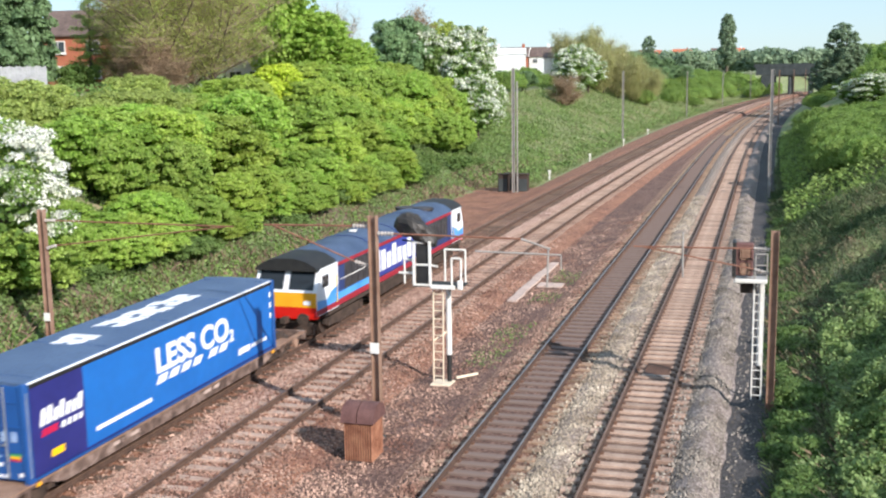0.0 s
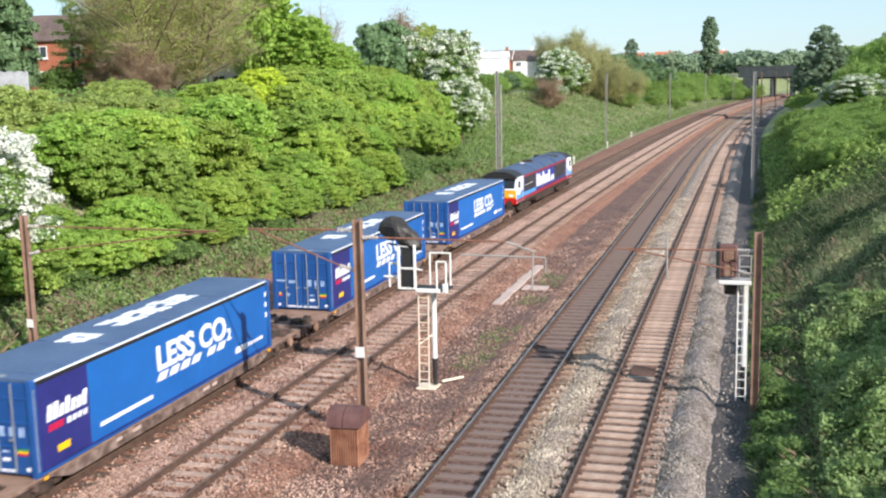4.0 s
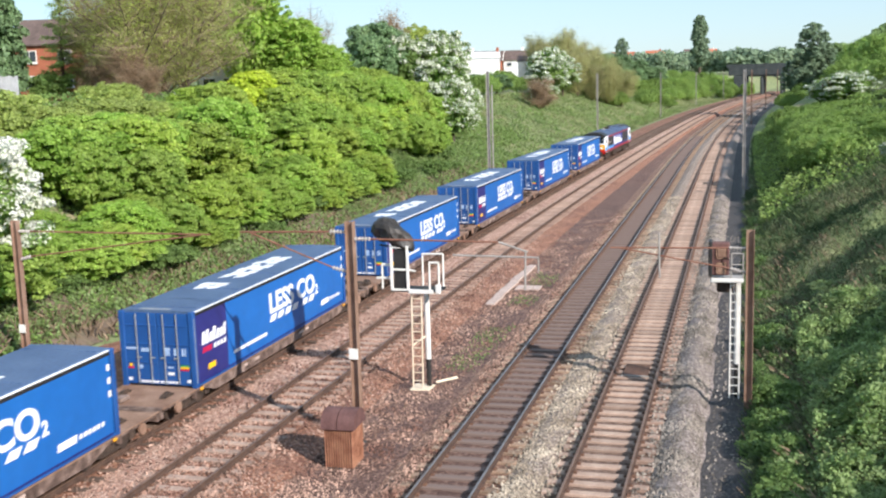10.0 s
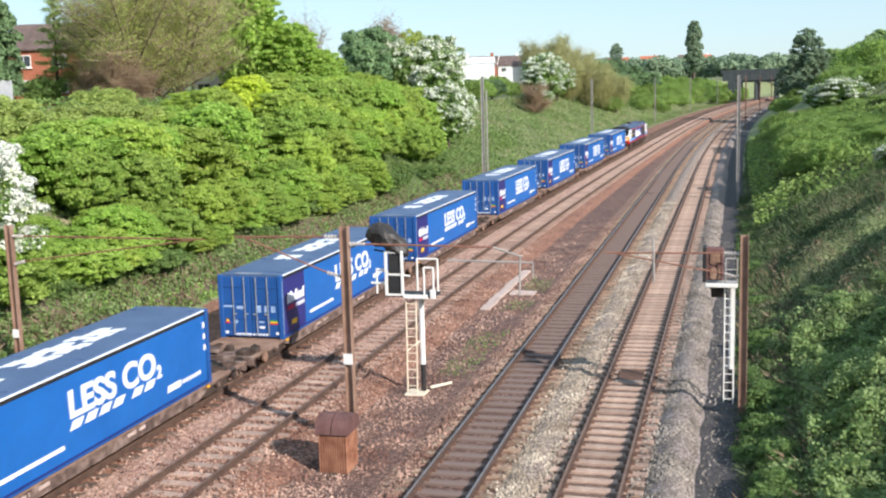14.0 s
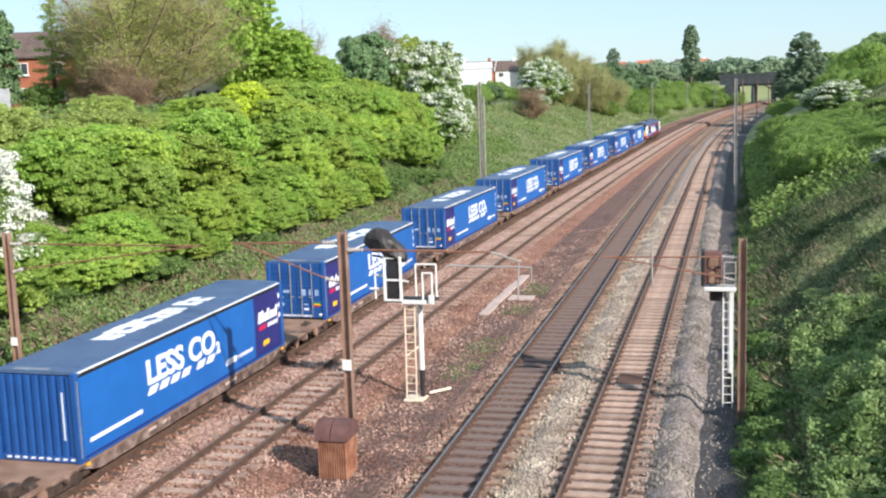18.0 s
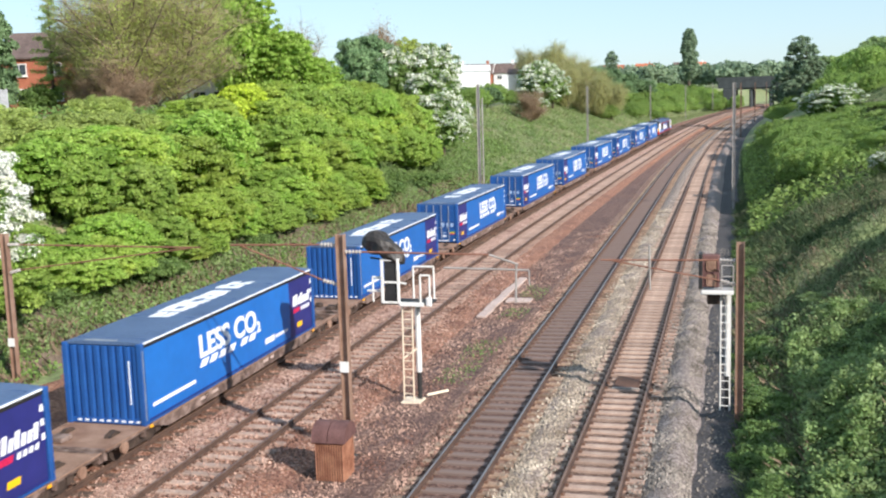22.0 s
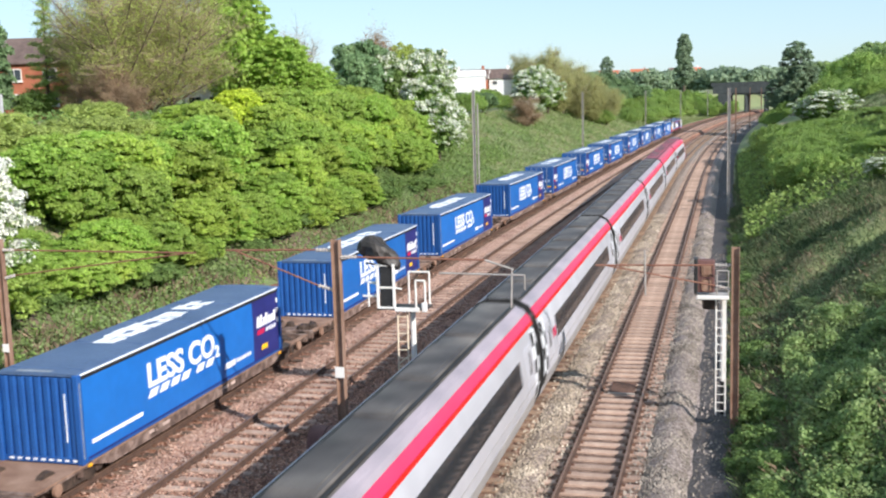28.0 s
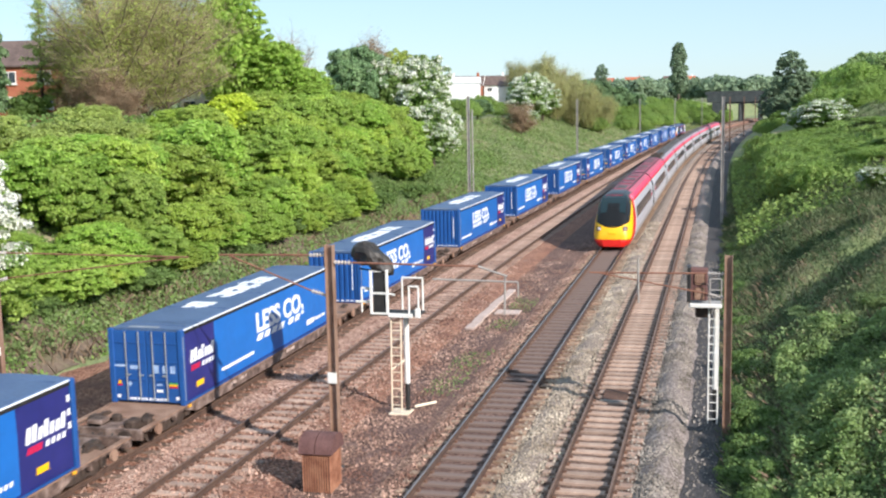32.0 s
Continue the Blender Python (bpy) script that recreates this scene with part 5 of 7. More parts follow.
        def field(nm, s, v0, v1, mat, lift, label=""):
            """A panel on the cab side between two slanting edges, each (distance at the foot, at the shoulder)."""
            rr = []
            for i in range(5):
                row = []
                for zp in levels:
                    k = (zp - 0.32) / 2.92
                    a0, a1 = v0[0] + (v0[1] - v0[0]) * k, v1[0] + (v1[1] - v1[0]) * k
                    v = a0 + (a1 - a0) * i / 4
                    kw, tp = float(np.interp(v, vs_, ks_)), float(np.interp(v, vs_, ts_))
                    row.append((s * (side_x(zp) * kw), end + v, 0.28 + (zp - 0.28) * (tp - 0.28) / 3.22))
                rr.append([(p[0] + s * lift, p[1], p[2]) for p in row] + [(p[0] - s * 0.05, p[1], p[2]) for p in reversed(row)])
            return smooth(part(nm, loft(bmesh.new(), rr), M[mat], c, label), 50)
        for s in (-1, 1):
            field("cab_side", s, (0.0, -0.05), (0.35, -0.04), "silver", 0.010)
            field("white_flash", s, (0.35, -1.2), (0.65, -0.92), "lettering", 0.016, "white slanting flash")
            red = field("red_flash", s, (0.65, -0.92), (3.40, 0.15), "red", 0.014, "red slanting flash behind the nose")
            field("cab_side_window", s, (1.35, 0.3), (1.65, 0.5), "window", 0.02)
        # lower red valance around the nose
        rr = []
        for v, kw, tp in st[2:] + [(3.53, 0.46, 0.9)]:
            row = [(side_x(min(0.28 + (z - 0.28) * 3.22 / (tp - 0.28), 2.5)) * kw + 0.02, end + v + 0.02, z) for z in (0.66, 0.5, 0.3)]
            rr.append([(-x, y, z) for x, y, z in row] + [(-0.9 * row[-1][0], row[-1][1], 0.18), (0.9 * row[-1][0], row[-1][1], 0.18)] + row[::-1])
        part("red_valance", loft(bmesh.new(), rr), M["red"], c, "red lower valance")
        # black wrap-round windscreen laid on the slope, ending in a smooth oval
        rr = []
        spans = [(v, 0.82 if v < 0 else 0.82 + 0.30 * math.sin(1.5708 * min(v / 1.7, 1))) for v in np.linspace(-2.4, 2.45, 15)] + \
                [(2.45 + 0.84 * math.sin(h_), 1.115 * math.cos(h_) ** 0.75) for h_ in np.linspace(0.12, 1.53, 15)]
        for v, wid in spans:
            kw, tp = float(np.interp(v, vs_, ks_)), float(np.interp(v, vs_, ts_))
            row = []
            for q in np.linspace(-1, 1, 13):
                x = q * wid
                u_ = abs(x) / max(kw, 0.01)
                zz = float(np.interp(u_, [0.0, 0.45, 0.86, 1.08, 1.22], [3.50, 3.50, 3.30, 2.98, 2.5]))
                row.append((x * 1.012, end + v + 0.03, 0.28 + (zz - 0.28) * (tp - 0.28) / 3.22 + 0.05))
            rr.append(row + [(p[0], p[1] - 0.02, p[2] - 0.06) for p in reversed(row)])
        ws = smooth(part("windscreen", loft(bmesh.new(), rr), M["screen"], c, "large black raked windscreen"), 40)
        def on_slope(nm, v0, v1, half, lift, mat, label=""):
            rows_ = []
            for v in np.linspace(v0, v1, 5):
                tp = float(np.interp(v, [q[0] for q in st], [q[2] for q in st]))
                rows_.append([(half, end + v, tp + lift), (half * 0.6, end + v, tp + lift + 0.02), (-half * 0.6, end + v, tp + lift + 0.02), (-half, end + v, tp + lift), (-half, end + v, tp - 0.1), (half, end + v, tp - 0.1)])
            part(nm, loft(bmesh.new(), rows_), M[mat], ws, label)
        on_slope("windscreen_glass", 1.1, 2.62, 0.84, 0.055, "cab_glass", "blue-grey windscreen glass")
        on_slope("red_brow", 0.98, 1.06, 0.62, 0.06, "loco_red", "thin red line over the glass")
        part("wiper", a_tube((-0.4, end + 2.5, 2.56), (0.35, end + 2.3, 2.74), 0.02), M["black"], ws)
        for s in (-1, 1):
            lamp = part("headlight_housing", a_box(*sorted((s * 0.70, s * 1.03)), end + 2.85, end + 3.36, 1.16, 1.52, 0.10), M["black"], c, "dark headlight surround")
            part("headlight", a_box(*sorted((s * 0.75, s * 0.98)), end + 3.0, end + 3.385, 1.22, 1.46, 0.06), M["porcelain"], lamp, "clear headlight cluster")
        part("coupler_hatch", a_box(-0.28, 0.28, end + 3.3, end + 3.47, 1.0, 1.15, 0.03), M["yellow"], c)
    return c


END_LEN, MID_LEN = 24.4, 23.9
lead = coach(END_LEN, True, nose=True)
plain_coach, pan_coach, red_coach = coach(MID_LEN, False), coach(MID_LEN, False, pantograph=True), coach(MID_LEN, True)
tail = copy_thing(lead, pose(0, 0, 0))
express = [(lead, -END_LEN / 2, 0.0)]
behind = END_LEN
used = set()
for src in (red_coach, plain_coach, plain_coach, plain_coach, plain_coach, pan_coach, red_coach):
    ob = src if src.name not in used else copy_thing(src, pose(0, 0, 0))
    used.add(src.name)
    express.append((ob, -behind - MID_LEN / 2, 0.0))
    behind += MID_LEN
express.append((tail, -behind - END_LEN / 2, 180.0))

# ---------------------------------------------------------------- line-side structures
def h_mast(m, height, label, tag=None, mat="steel"):
    """A broad-flanged steel mast with its foot block."""
    t = thing("catenary_mast", m, label, "mast", "overhead line masts")
    f, w = 0.11, 0.115
    for s in (-1, 1):
        part("flange", a_box(s * f - 0.012, s * f + 0.012, -w, w, -0.6, height, 0.004), M[mat], t)
    part("web", a_box(-f, f, -0.010, 0.010, -0.6, height - 0.01), M[mat], t)
    part("foot_block", a_box(-0.3, 0.3, -0.3, 0.3, -0.6, 0.0, 0.04), M["bridge"], t)
    if tag:
        part("number_plate", a_box(-0.14, 0.14, -w - 0.02, -w - 0.005, tag - 0.16, tag + 0.16, 0.004), M["white"], t, "small white plate")
    return t


def insulator(parent, a, b):
    a, b = Vector(a), Vector(b)
    bm = bmesh.new()
    tube(bm, a, b, 0.03, sides=8)
    for i in range(5):
        p = a.lerp(b, (i + 0.5) / 5)
        d = (b - a).normalized() * 0.012
        tube(bm, p - d, p + d, 0.065, sides=10)
    part("insulator", bm, M["porcelain"], parent, "ribbed porcelain insulator")


def bracket(t, s, reach, z_top, z_low, tip=True, strut=True):
    """Cantilever tubes on a mast, reaching out sideways (s = +1 or -1)."""
    insulator(t, (s * 0.12, 0, z_top), (s * 0.62, 0, z_top))
    part("top_tube", a_tube((s * 0.62, 0, z_top), (s * reach, 0, z_top - 0.04), 0.027), M["arm"], t, "rusty cantilever tube")
    if strut:
        insulator(t, (s * 0.12, 0, z_low), (s * 0.58, 0, z_low + 0.12))
        part("strut_tube", a_tube((s * 0.58, 0, z_low + 0.12), (s * (reach - 0.3), 0, z_top - 0.05), 0.024), M["arm"], t)
    if tip:
        part("registration_tube", a_tube((s * (reach - 1.3), 0, z_top - 0.42), (s * (reach + 1.1), 0, z_top - 0.45), 0.026), M["galv"], t)
        part("drop_bracket", a_tube((s * (reach + 0.75), 0, z_top - 0.3), (s * (reach + 0.72), 0, z_top - 1.35), 0.026), M["galv"], t)
        part("steady_arm", a_tube((s * reach, 0, z_top - 0.04), (s * (reach + 0.8), 0, z_top - 0.3), 0.03), M["galv"], t)
        part("hanger", a_tube((s * (reach + 1.1), 0, z_top - 0.45), (s * (reach + 1.1), 0, z_top - 0.85), 0.02), M["galv"], t)


near = h_mast(along(-10.68, 28.4, -0.33), 6.45, "rust-brown steel mast with a white plate behind a rusty cabinet", 2.62)
bracket(near, 1, 4.3, 5.95, 4.6, strut=False)
bracket(near, -1, 3.4, 6.15, 5.0, tip=False)
bank_mast = h_mast(along(-25.75, 33.65, land(-25.75, 33.65)), 5.75, "rust-brown steel mast with white plate below the bank", 1.7)
bracket(bank_mast, 1, 7.9, 5.35, 4.3, tip=False)
right_mast = h_mast(along(0.28, 33.3, -0.38), 5.67, "dark rust-brown steel mast beside a ladder", None)
bracket(right_mast, -1, 4.2, 5.1, 4.35, tip=False)
part("drop_bracket", a_tube((-2.7, -0.05, 5.55), (-2.68, -0.05, 4.15), 0.03), M["galv"], right_mast, "pale drop tube")
for u, y, hgt in ((-21.4, 92.3, 10.9), (-21.4, 163.0, 10.4), (-21.4, 250.0, 10.2), (-21.4, 322.0, 10.0), (-21.4, 390.0, 10.0)):
    t = h_mast(along(u, y, -0.4), hgt, "tall grey-brown steel mast at the foot of the grassy bank", None, "galv")
    if y < 100:
        part("side_channel", a_box(0.30, 0.40, -0.08, 0.08, 0, hgt - 1.2, 0.01), M["galv"], t)
for u, y, hgt in ((0.15, 92.0, 10.4), (-0.3, 215.0, 10.2), (-0.3, 290.0, 10.2), (-0.3, 345.0, 10.0)):
    h_mast(along(u, y, -0.4), hgt, "tall weathered steel mast on the outer edge of the line", None, "steel" if y > 200 else "galv")


def signal_left():
    t = thing("colour_light_signal", along(-10.28, 34.0, -0.30), "white-painted railway signal with caged platform and sheeted head", "signal")
    part("base_plate", a_box(-0.42, 0.28, -0.48, 0.22, -0.15, 0.02, 0.02), M["ladder"], t)
    part("post_foot", a_tube((0.12, 0.05, 0), (0.12, 0.05, 1.0), 0.085, sides=12), M["black"], t, "black lower post")
    part("post", a_tube((0.12, 0.05, 0.95), (0.12, 0.05, 3.3), 0.095, sides=12), M["white"], t, "white post")
    part("foot_brace", a_tube((0.3, 0.25, 0.08), (0.9, 0.8, 0.12), 0.05), M["ladder"], t)
    lad = part("ladder_rail", a_tube((-0.30, -0.42, 0.1), (-0.30, -0.30, 3.35), 0.028), M["ladder"], t)
    part("ladder_rail", a_tube((0.04, -0.42, 0.1), (0.04, -0.30, 3.35), 0.028), M["ladder"], t)
    for i in range(11):
        z = 0.3 + i * 0.28
        yy = -0.42 + 0.12 * z / 3.3
        part("rung", a_tube((-0.30, yy, z), (0.04, yy, z), 0.017, sides=6), M["ladder"], lad)
    part("ladder_stay", a_tube((-0.3, -0.38, 1.5), (0.12, 0.05, 1.8), 0.03), M["ladder"], t)
    part("platform", a_box(-0.98, 0.72, -0.42, 0.42, 3.34, 3.40, 0.01), M["black"], t, "dark mesh platform")
    part("platform_edge", a_box(-0.35, 0.5, -0.47, -0.42, 3.30, 3.44, 0.01), M["white"], t)
    def hoop(x0, x1, y, z0, z1):
        bm = bmesh.new()
        for a, b in (((x0, y, z0), (x0, y, z1)), ((x0, y, z1), (x1, y, z1)), ((x1, y, z1), (x1, y, z0))):
            tube(bm, a, b, 0.034)
        part("guard_hoop", bm, M["white"], t)
    hoop(0.38, 0.70, -0.42, 3.4, 4.35)
    hoop(-0.10, 0.62, 0.42, 3.4, 4.5)
    hoop(-1.30, -0.98, -0.3, 3.42, 4.25)
    part("guard_rail", a_tube((-1.3, -0.3, 4.25), (-0.1, -0.42, 4.05), 0.034), M["white"], t)
    part("guard_weight", a_box(0.58, 0.76, -0.5, -0.36, 3.30, 3.62, 0.03), M["white"], t)
    part("kick_plate", a_box(-1.5, -0.98, -0.35, -0.28, 3.75, 3.82, 0.01), M["white"], t)
    head = part("signal_head", a_box(-0.86, -0.42, -0.42, -0.15, 3.42, 4.85, 0.03), M["black"], t, "black two-aspect signal head")
    for z in (3.42, 4.1, 4.85):
        part("head_frame", a_box(-0.94, -0.34, -0.47, -0.42, z - 0.035, z + 0.035, 0.008), M["white"], head)
    for x in (-0.92, -0.36):
        part("head_frame", a_box(x - 0.045, x + 0.045, -0.48, -0.41, 3.4, 4.9, 0.008), M["white"], head)
    # sheeting tied over the top: a lumpy wrapped bundle
    bm = bmesh.new()
    bmesh.ops.create_icosphere(bm, subdivisions=3, radius=1.0)
    for v in bm.verts:
        p = v.co.copy()
        k = 1 + 0.34 * noise.noise(p * 1.6 + Vector((3, 1, 2))) + 0.10 * noise.noise(p * 4.2)
        q = Vector((p.x * 0.64, p.y * 0.5, p.z * 0.46)) * k
        if q.x < 0.05:
            q.z = max(q.z, -0.30) + 0.10
            q.z += 0.12 * max(0, q.z) * min(-q.x + 0.05, 0.3) * 6
        else:
            q.z -= 0.55 * (q.x - 0.05)
        v.co = q + Vector((-0.92, -0.15, 5.22))
    part("sheeted_hood", bm, M["bag"], t, "wrinkled black sheeting tied over the upper head")
    part("sheet_tie", a_tube((-1.35, -0.3, 4.9), (-0.15, -0.45, 4.78), 0.03), M["black"], t)
    return t


signal_left()


def signal_right():
    t = thing("colour_light_signal", along(-0.12, 34.75, -0.38), "signal with rusty brown housing on a white post with ladder", "signal")
    part("post", a_tube((0.05, 0.05, 1.1), (0.05, 0.05, 3.9), 0.09, sides=12), M["white"], t, "white post")
    part("post_foot", a_tube((0.05, 0.05, 0), (0.05, 0.05, 1.1), 0.08, sides=12), M["black"], t)
    lad = part("ladder_rail", a_tube((-0.17, -0.3, 0.05), (-0.17, -0.2, 3.9), 0.024), M["white"], t)
    part("ladder_rail", a_tube((0.12, -0.3, 0.05), (0.12, -0.2, 3.9), 0.024), M["white"], t)
    for i in range(14):
        z = 0.2 + i * 0.27
        part("rung", a_tube((-0.17, -0.3 + 0.025 * z, z), (0.12, -0.3 + 0.025 * z, z), 0.015, sides=6), M["white"], lad)
    part("platform_edge", a_box(-0.78, 0.22, -0.5, -0.4, 3.84, 3.97, 0.02), M["white"], t, "white platform edge")
    part("platform", a_box(-0.75, 0.22, -0.4, 0.4, 3.86, 3.92, 0.01), M["galv"], t)
    part("under_bracket", a_box(-0.6, -0.1, -0.1, 0.1, 3.45, 3.84, 0.04), M["grime"], t)
    head = part("signal_head", a_box(-0.80, -0.22, -0.15, 0.2, 4.0, 5.05, 0.04), M["rust_lid"], t, "rusty brown signal housing")
    for z in (4.25, 4.72):
        part("housing_cover", a_box(-0.62, -0.3, -0.19, -0.14, z - 0.19, z + 0.19, 0.05), M["deck"], head, "pale brown round cover")
    part("housing_side", a_box(-0.86, -0.74, -0.3, 0.25, 3.98, 5.1, 0.02), M["black"], head)
    hoop = bmesh.new()
    for a, b in (((-0.15, -0.35, 3.9), (-0.15, -0.35, 4.75)), ((-0.15, -0.35, 4.75), (0.2, -0.35, 4.75)), ((0.2, -0.35, 3.9), (0.2, -0.35, 4.75)), ((-0.15, -0.35, 4.4), (0.2, -0.35, 4.4))):
        tube(hoop, a, b, 0.022)
    part("guard_hoop", hoop, M["galv"], t)
    return t


signal_right()


def cabinet():
    t = thing("equipment_cabinet", along(-10.42, 26.55, -0.34, 2), "rusty ribbed steel line-side cabinet with an arched maroon lid", "cabinet")
    w, d, h = 0.41, 0.46, 1.12
    part("body", a_box(-w + 0.03, w - 0.03, -d + 0.05, d - 0.05, 0.0, h, 0.01), M["rust_lid"], t)
    for i in range(12):
        x = -w + 0.035 + i * (2 * w - 0.07) / 11
        part("front_rib", a_box(x - 0.017, x + 0.017, -d - 0.01, -d + 0.055, 0.03, h - 0.02, 0.006), M["rust"], t)
    for i in range(11):
        y = -d + 0.05 + i * (2 * d - 0.1) / 10
        for s in (-1, 1):
            part("side_rib", a_box(*sorted((s * (w - 0.035), s * (w + 0.002))), y - 0.02, y + 0.02, 0.03, h - 0.02, 0.006), M["rust"], t)
    n = 9
    arc = [(-math.cos(math.pi * i / n) * (d + 0.07), h + math.sin(math.pi * i / n) ** 0.8 * 0.46) for i in range(n + 1)]
    for x0, x1 in ((-w - 0.06, -0.03), (-0.005, w + 0.06)):
        smooth(part("lid", loft(bmesh.new(), [[(x, y, z) for y, z in arc] for x in (x0, x1)]), M["rust_lid"], t, "arched maroon lid panel"), 30)
    part("lid_rim", a_box(-w - 0.05, w + 0.05, -d - 0.05, d + 0.05, h - 0.03, h + 0.02, 0.01), M["rust_lid"], t)
    part("plinth", a_box(-w + 0.02, w - 0.02, -d + 0.02, d - 0.02, -0.15, 0.02, 0.02), M["bridge"], t)


cabinet()


def cable_trough():
    t = thing("cable_trough", along(-11.05, 52.0, -0.33), "pale concrete cable trough lids on the ballast", "trough")
    rnd = random.Random(5)
    for i in range(11):
        y = -4.9 + i * 0.93
        o = part("lid", a_box(-0.22, 0.22, y, y + 0.90, 0.0, 0.10, 0.015), M["slab"], t)
        o.matrix_basis = pose(rnd.uniform(-0.03, 0.03), 0, rnd.uniform(-0.01, 0.02), 0, 0, rnd.uniform(-0.4, 0.4))
    for i in range(3):
        part("cross_slab", a_box(0.4 + i * 0.42, 0.78 + i * 0.42, -1.2, -0.3, 0.0, 0.09, 0.015), M["slab"], t)


cable_trough()
board = thing("track_plate", along(RELIEF_X, 36.6, -0.16), "dark steel plate between the rails", "plate")
part("plate", a_box(-0.42, 0.42, -0.75, 0.75, 0.0, 0.035, 0.01), M["chair"], board)
part("plate_edge", a_box(-0.46, 0.46, -0.80, -0.74, 0.0, 0.05, 0.01), M["galv"], board)
for u, y in ((-22.5, 93.2), (-21.95, 94.0), (-20.75, 93.4)):
    t = thing("relay_cabinet", along(u, y, -0.42), "dark line-side relay cabinet at the foot of the bank", "cabinet", "dark cabinets at the bank")
    part("body", a_box(-0.45, 0.45, -0.35, 0.35, 0.0, 1.55, 0.03), M["grime"], t)
    part("roof", a_box(-0.52, 0.52, -0.42, 0.42, 1.55, 1.63, 0.02), M["grime"], t)
    part("door", a_box(-0.4, 0.4, -0.37, -0.345, 0.08, 1.18, 0.01), M["bridge"], t)
for u, y in ((-20.6, 104.0), (-20.4, 125.0), (-20.4, 152.0), (-20.4, 178.0)):
    t = thing("marker_post", along(u, y, -0.42), "small white line-side marker post", "marker", "white markers along the line")
    part("post", a_box(-0.06, 0.06, -0.06, 0.06, 0.0, 0.75, 0.01), M["white"], t)
    part("cap", a_box(-0.12, 0.12, -0.05, 0.05, 0.6, 0.95, 0.01), M["white"], t)


# ---------------------------------------------------------------- bridge at the far end
def far_bridge():
    y = 430.0
    t = thing("road_bridge", along(-9.0, y, 0.0), "dark concrete road bridge on round-edged piers over the tracks", "bridge")
    part("deck", a_box(-15.5, 22, -5, 5, 7.6, 10.4, 0.1), M["bridge"], t)
    for s in (-1, 1):
        part("parapet", a_box(-16.2, 26, *sorted((s * 4.7, s * 5.05)), 10.4, 11.6, 0.05), M["bridge"], t)
        part("coping", a_box(-16.3, 26, *sorted((s * 4.62, s * 5.13)), 11.62, 11.8, 0.03), M["bridge"], t)
    for i in range(5):
        part("girder", a_box(-9.2, 11.0, -4.6 + i * 2.2, -4.2 + i * 2.2, 7.0, 7.6, 0.03), M["bridge"], t)
    for x in (-3.4, 3.8):
        part("pier", a_box(x - 0.55, x + 0.55, -4.5, 4.5, -0.5, 7.0, 0.3), M["bridge"], t)
    for x0, x1 in ((-13.6, -9.2), (11.0, 18)):
        part("abutment", a_box(x0, x1, -4.9, 4.9, -0.5, 7.58, 0.1), M["bridge"], t)


far_bridge()


# ---------------------------------------------------------------- plants
def blob_points(rng, centres, radii, per, squash=0.8, hollow=0.15, fill=0.4):
    """Points over the shells of clumps, with the outward way at each."""
    at, out = [], []
    for c, r in zip(centres, radii):
        n = int(per * r * r)
        d = rng.normal(0, 1, (n, 3))
        d /= np.linalg.norm(d, axis=1, keepdims=True)
        d[:, 2] = np.where(d[:, 2] < -0.35, -d[:, 2], d[:, 2])
        rr = r * (hollow + (1 - hollow) * rng.uniform(0, 1, n) ** fill)[:, None]
        at.append(np.asarray(c) + d * rr * np.array([1, 1, squash]))
        out.append(d)
    return np.concatenate(at), np.concatenate(out)


def crown_clumps(rng, w, h, base, n, small, big, lean=0.0):
    """Clump centres spread through a rounded crown of half-width w from base up to h."""
    cs, rs = [], []
    for i in range(n):
        d = rng.normal(0, 1, 3)
        d /= np.linalg.norm(d)
        if d[2] < -0.5:
            d[2] *= -1
        k = 0.55 + 0.45 * rng.uniform() ** 0.5
        mid = (h + base) / 2
        cs.append((d[0] * w * k, d[1] * w * k, mid + d[2] * (h - base) / 2 * k))
        rs.append(rng.uniform(small, big))
    return cs, rs


def core_leaves(rng, w, h, base, fill, leaf):
    """The dense inside of a bush: larger leafy patches at all angles over an uneven inner body."""
    n = int(260 + 60 * w * (h - base))
    d = rng.normal(0, 1, (n, 3))
    d /= np.linalg.norm(d, axis=1, keepdims=True)
    k = fill * rng.uniform(0.6, 1.05, n)[:, None]
    at = d * k * np.array([w, w, (h - base) / 2]) + np.array([0, 0, (h + base) / 2])
    return leaves(rng, at, d, leaf * 2.1, up=0.2, loose=0.7)


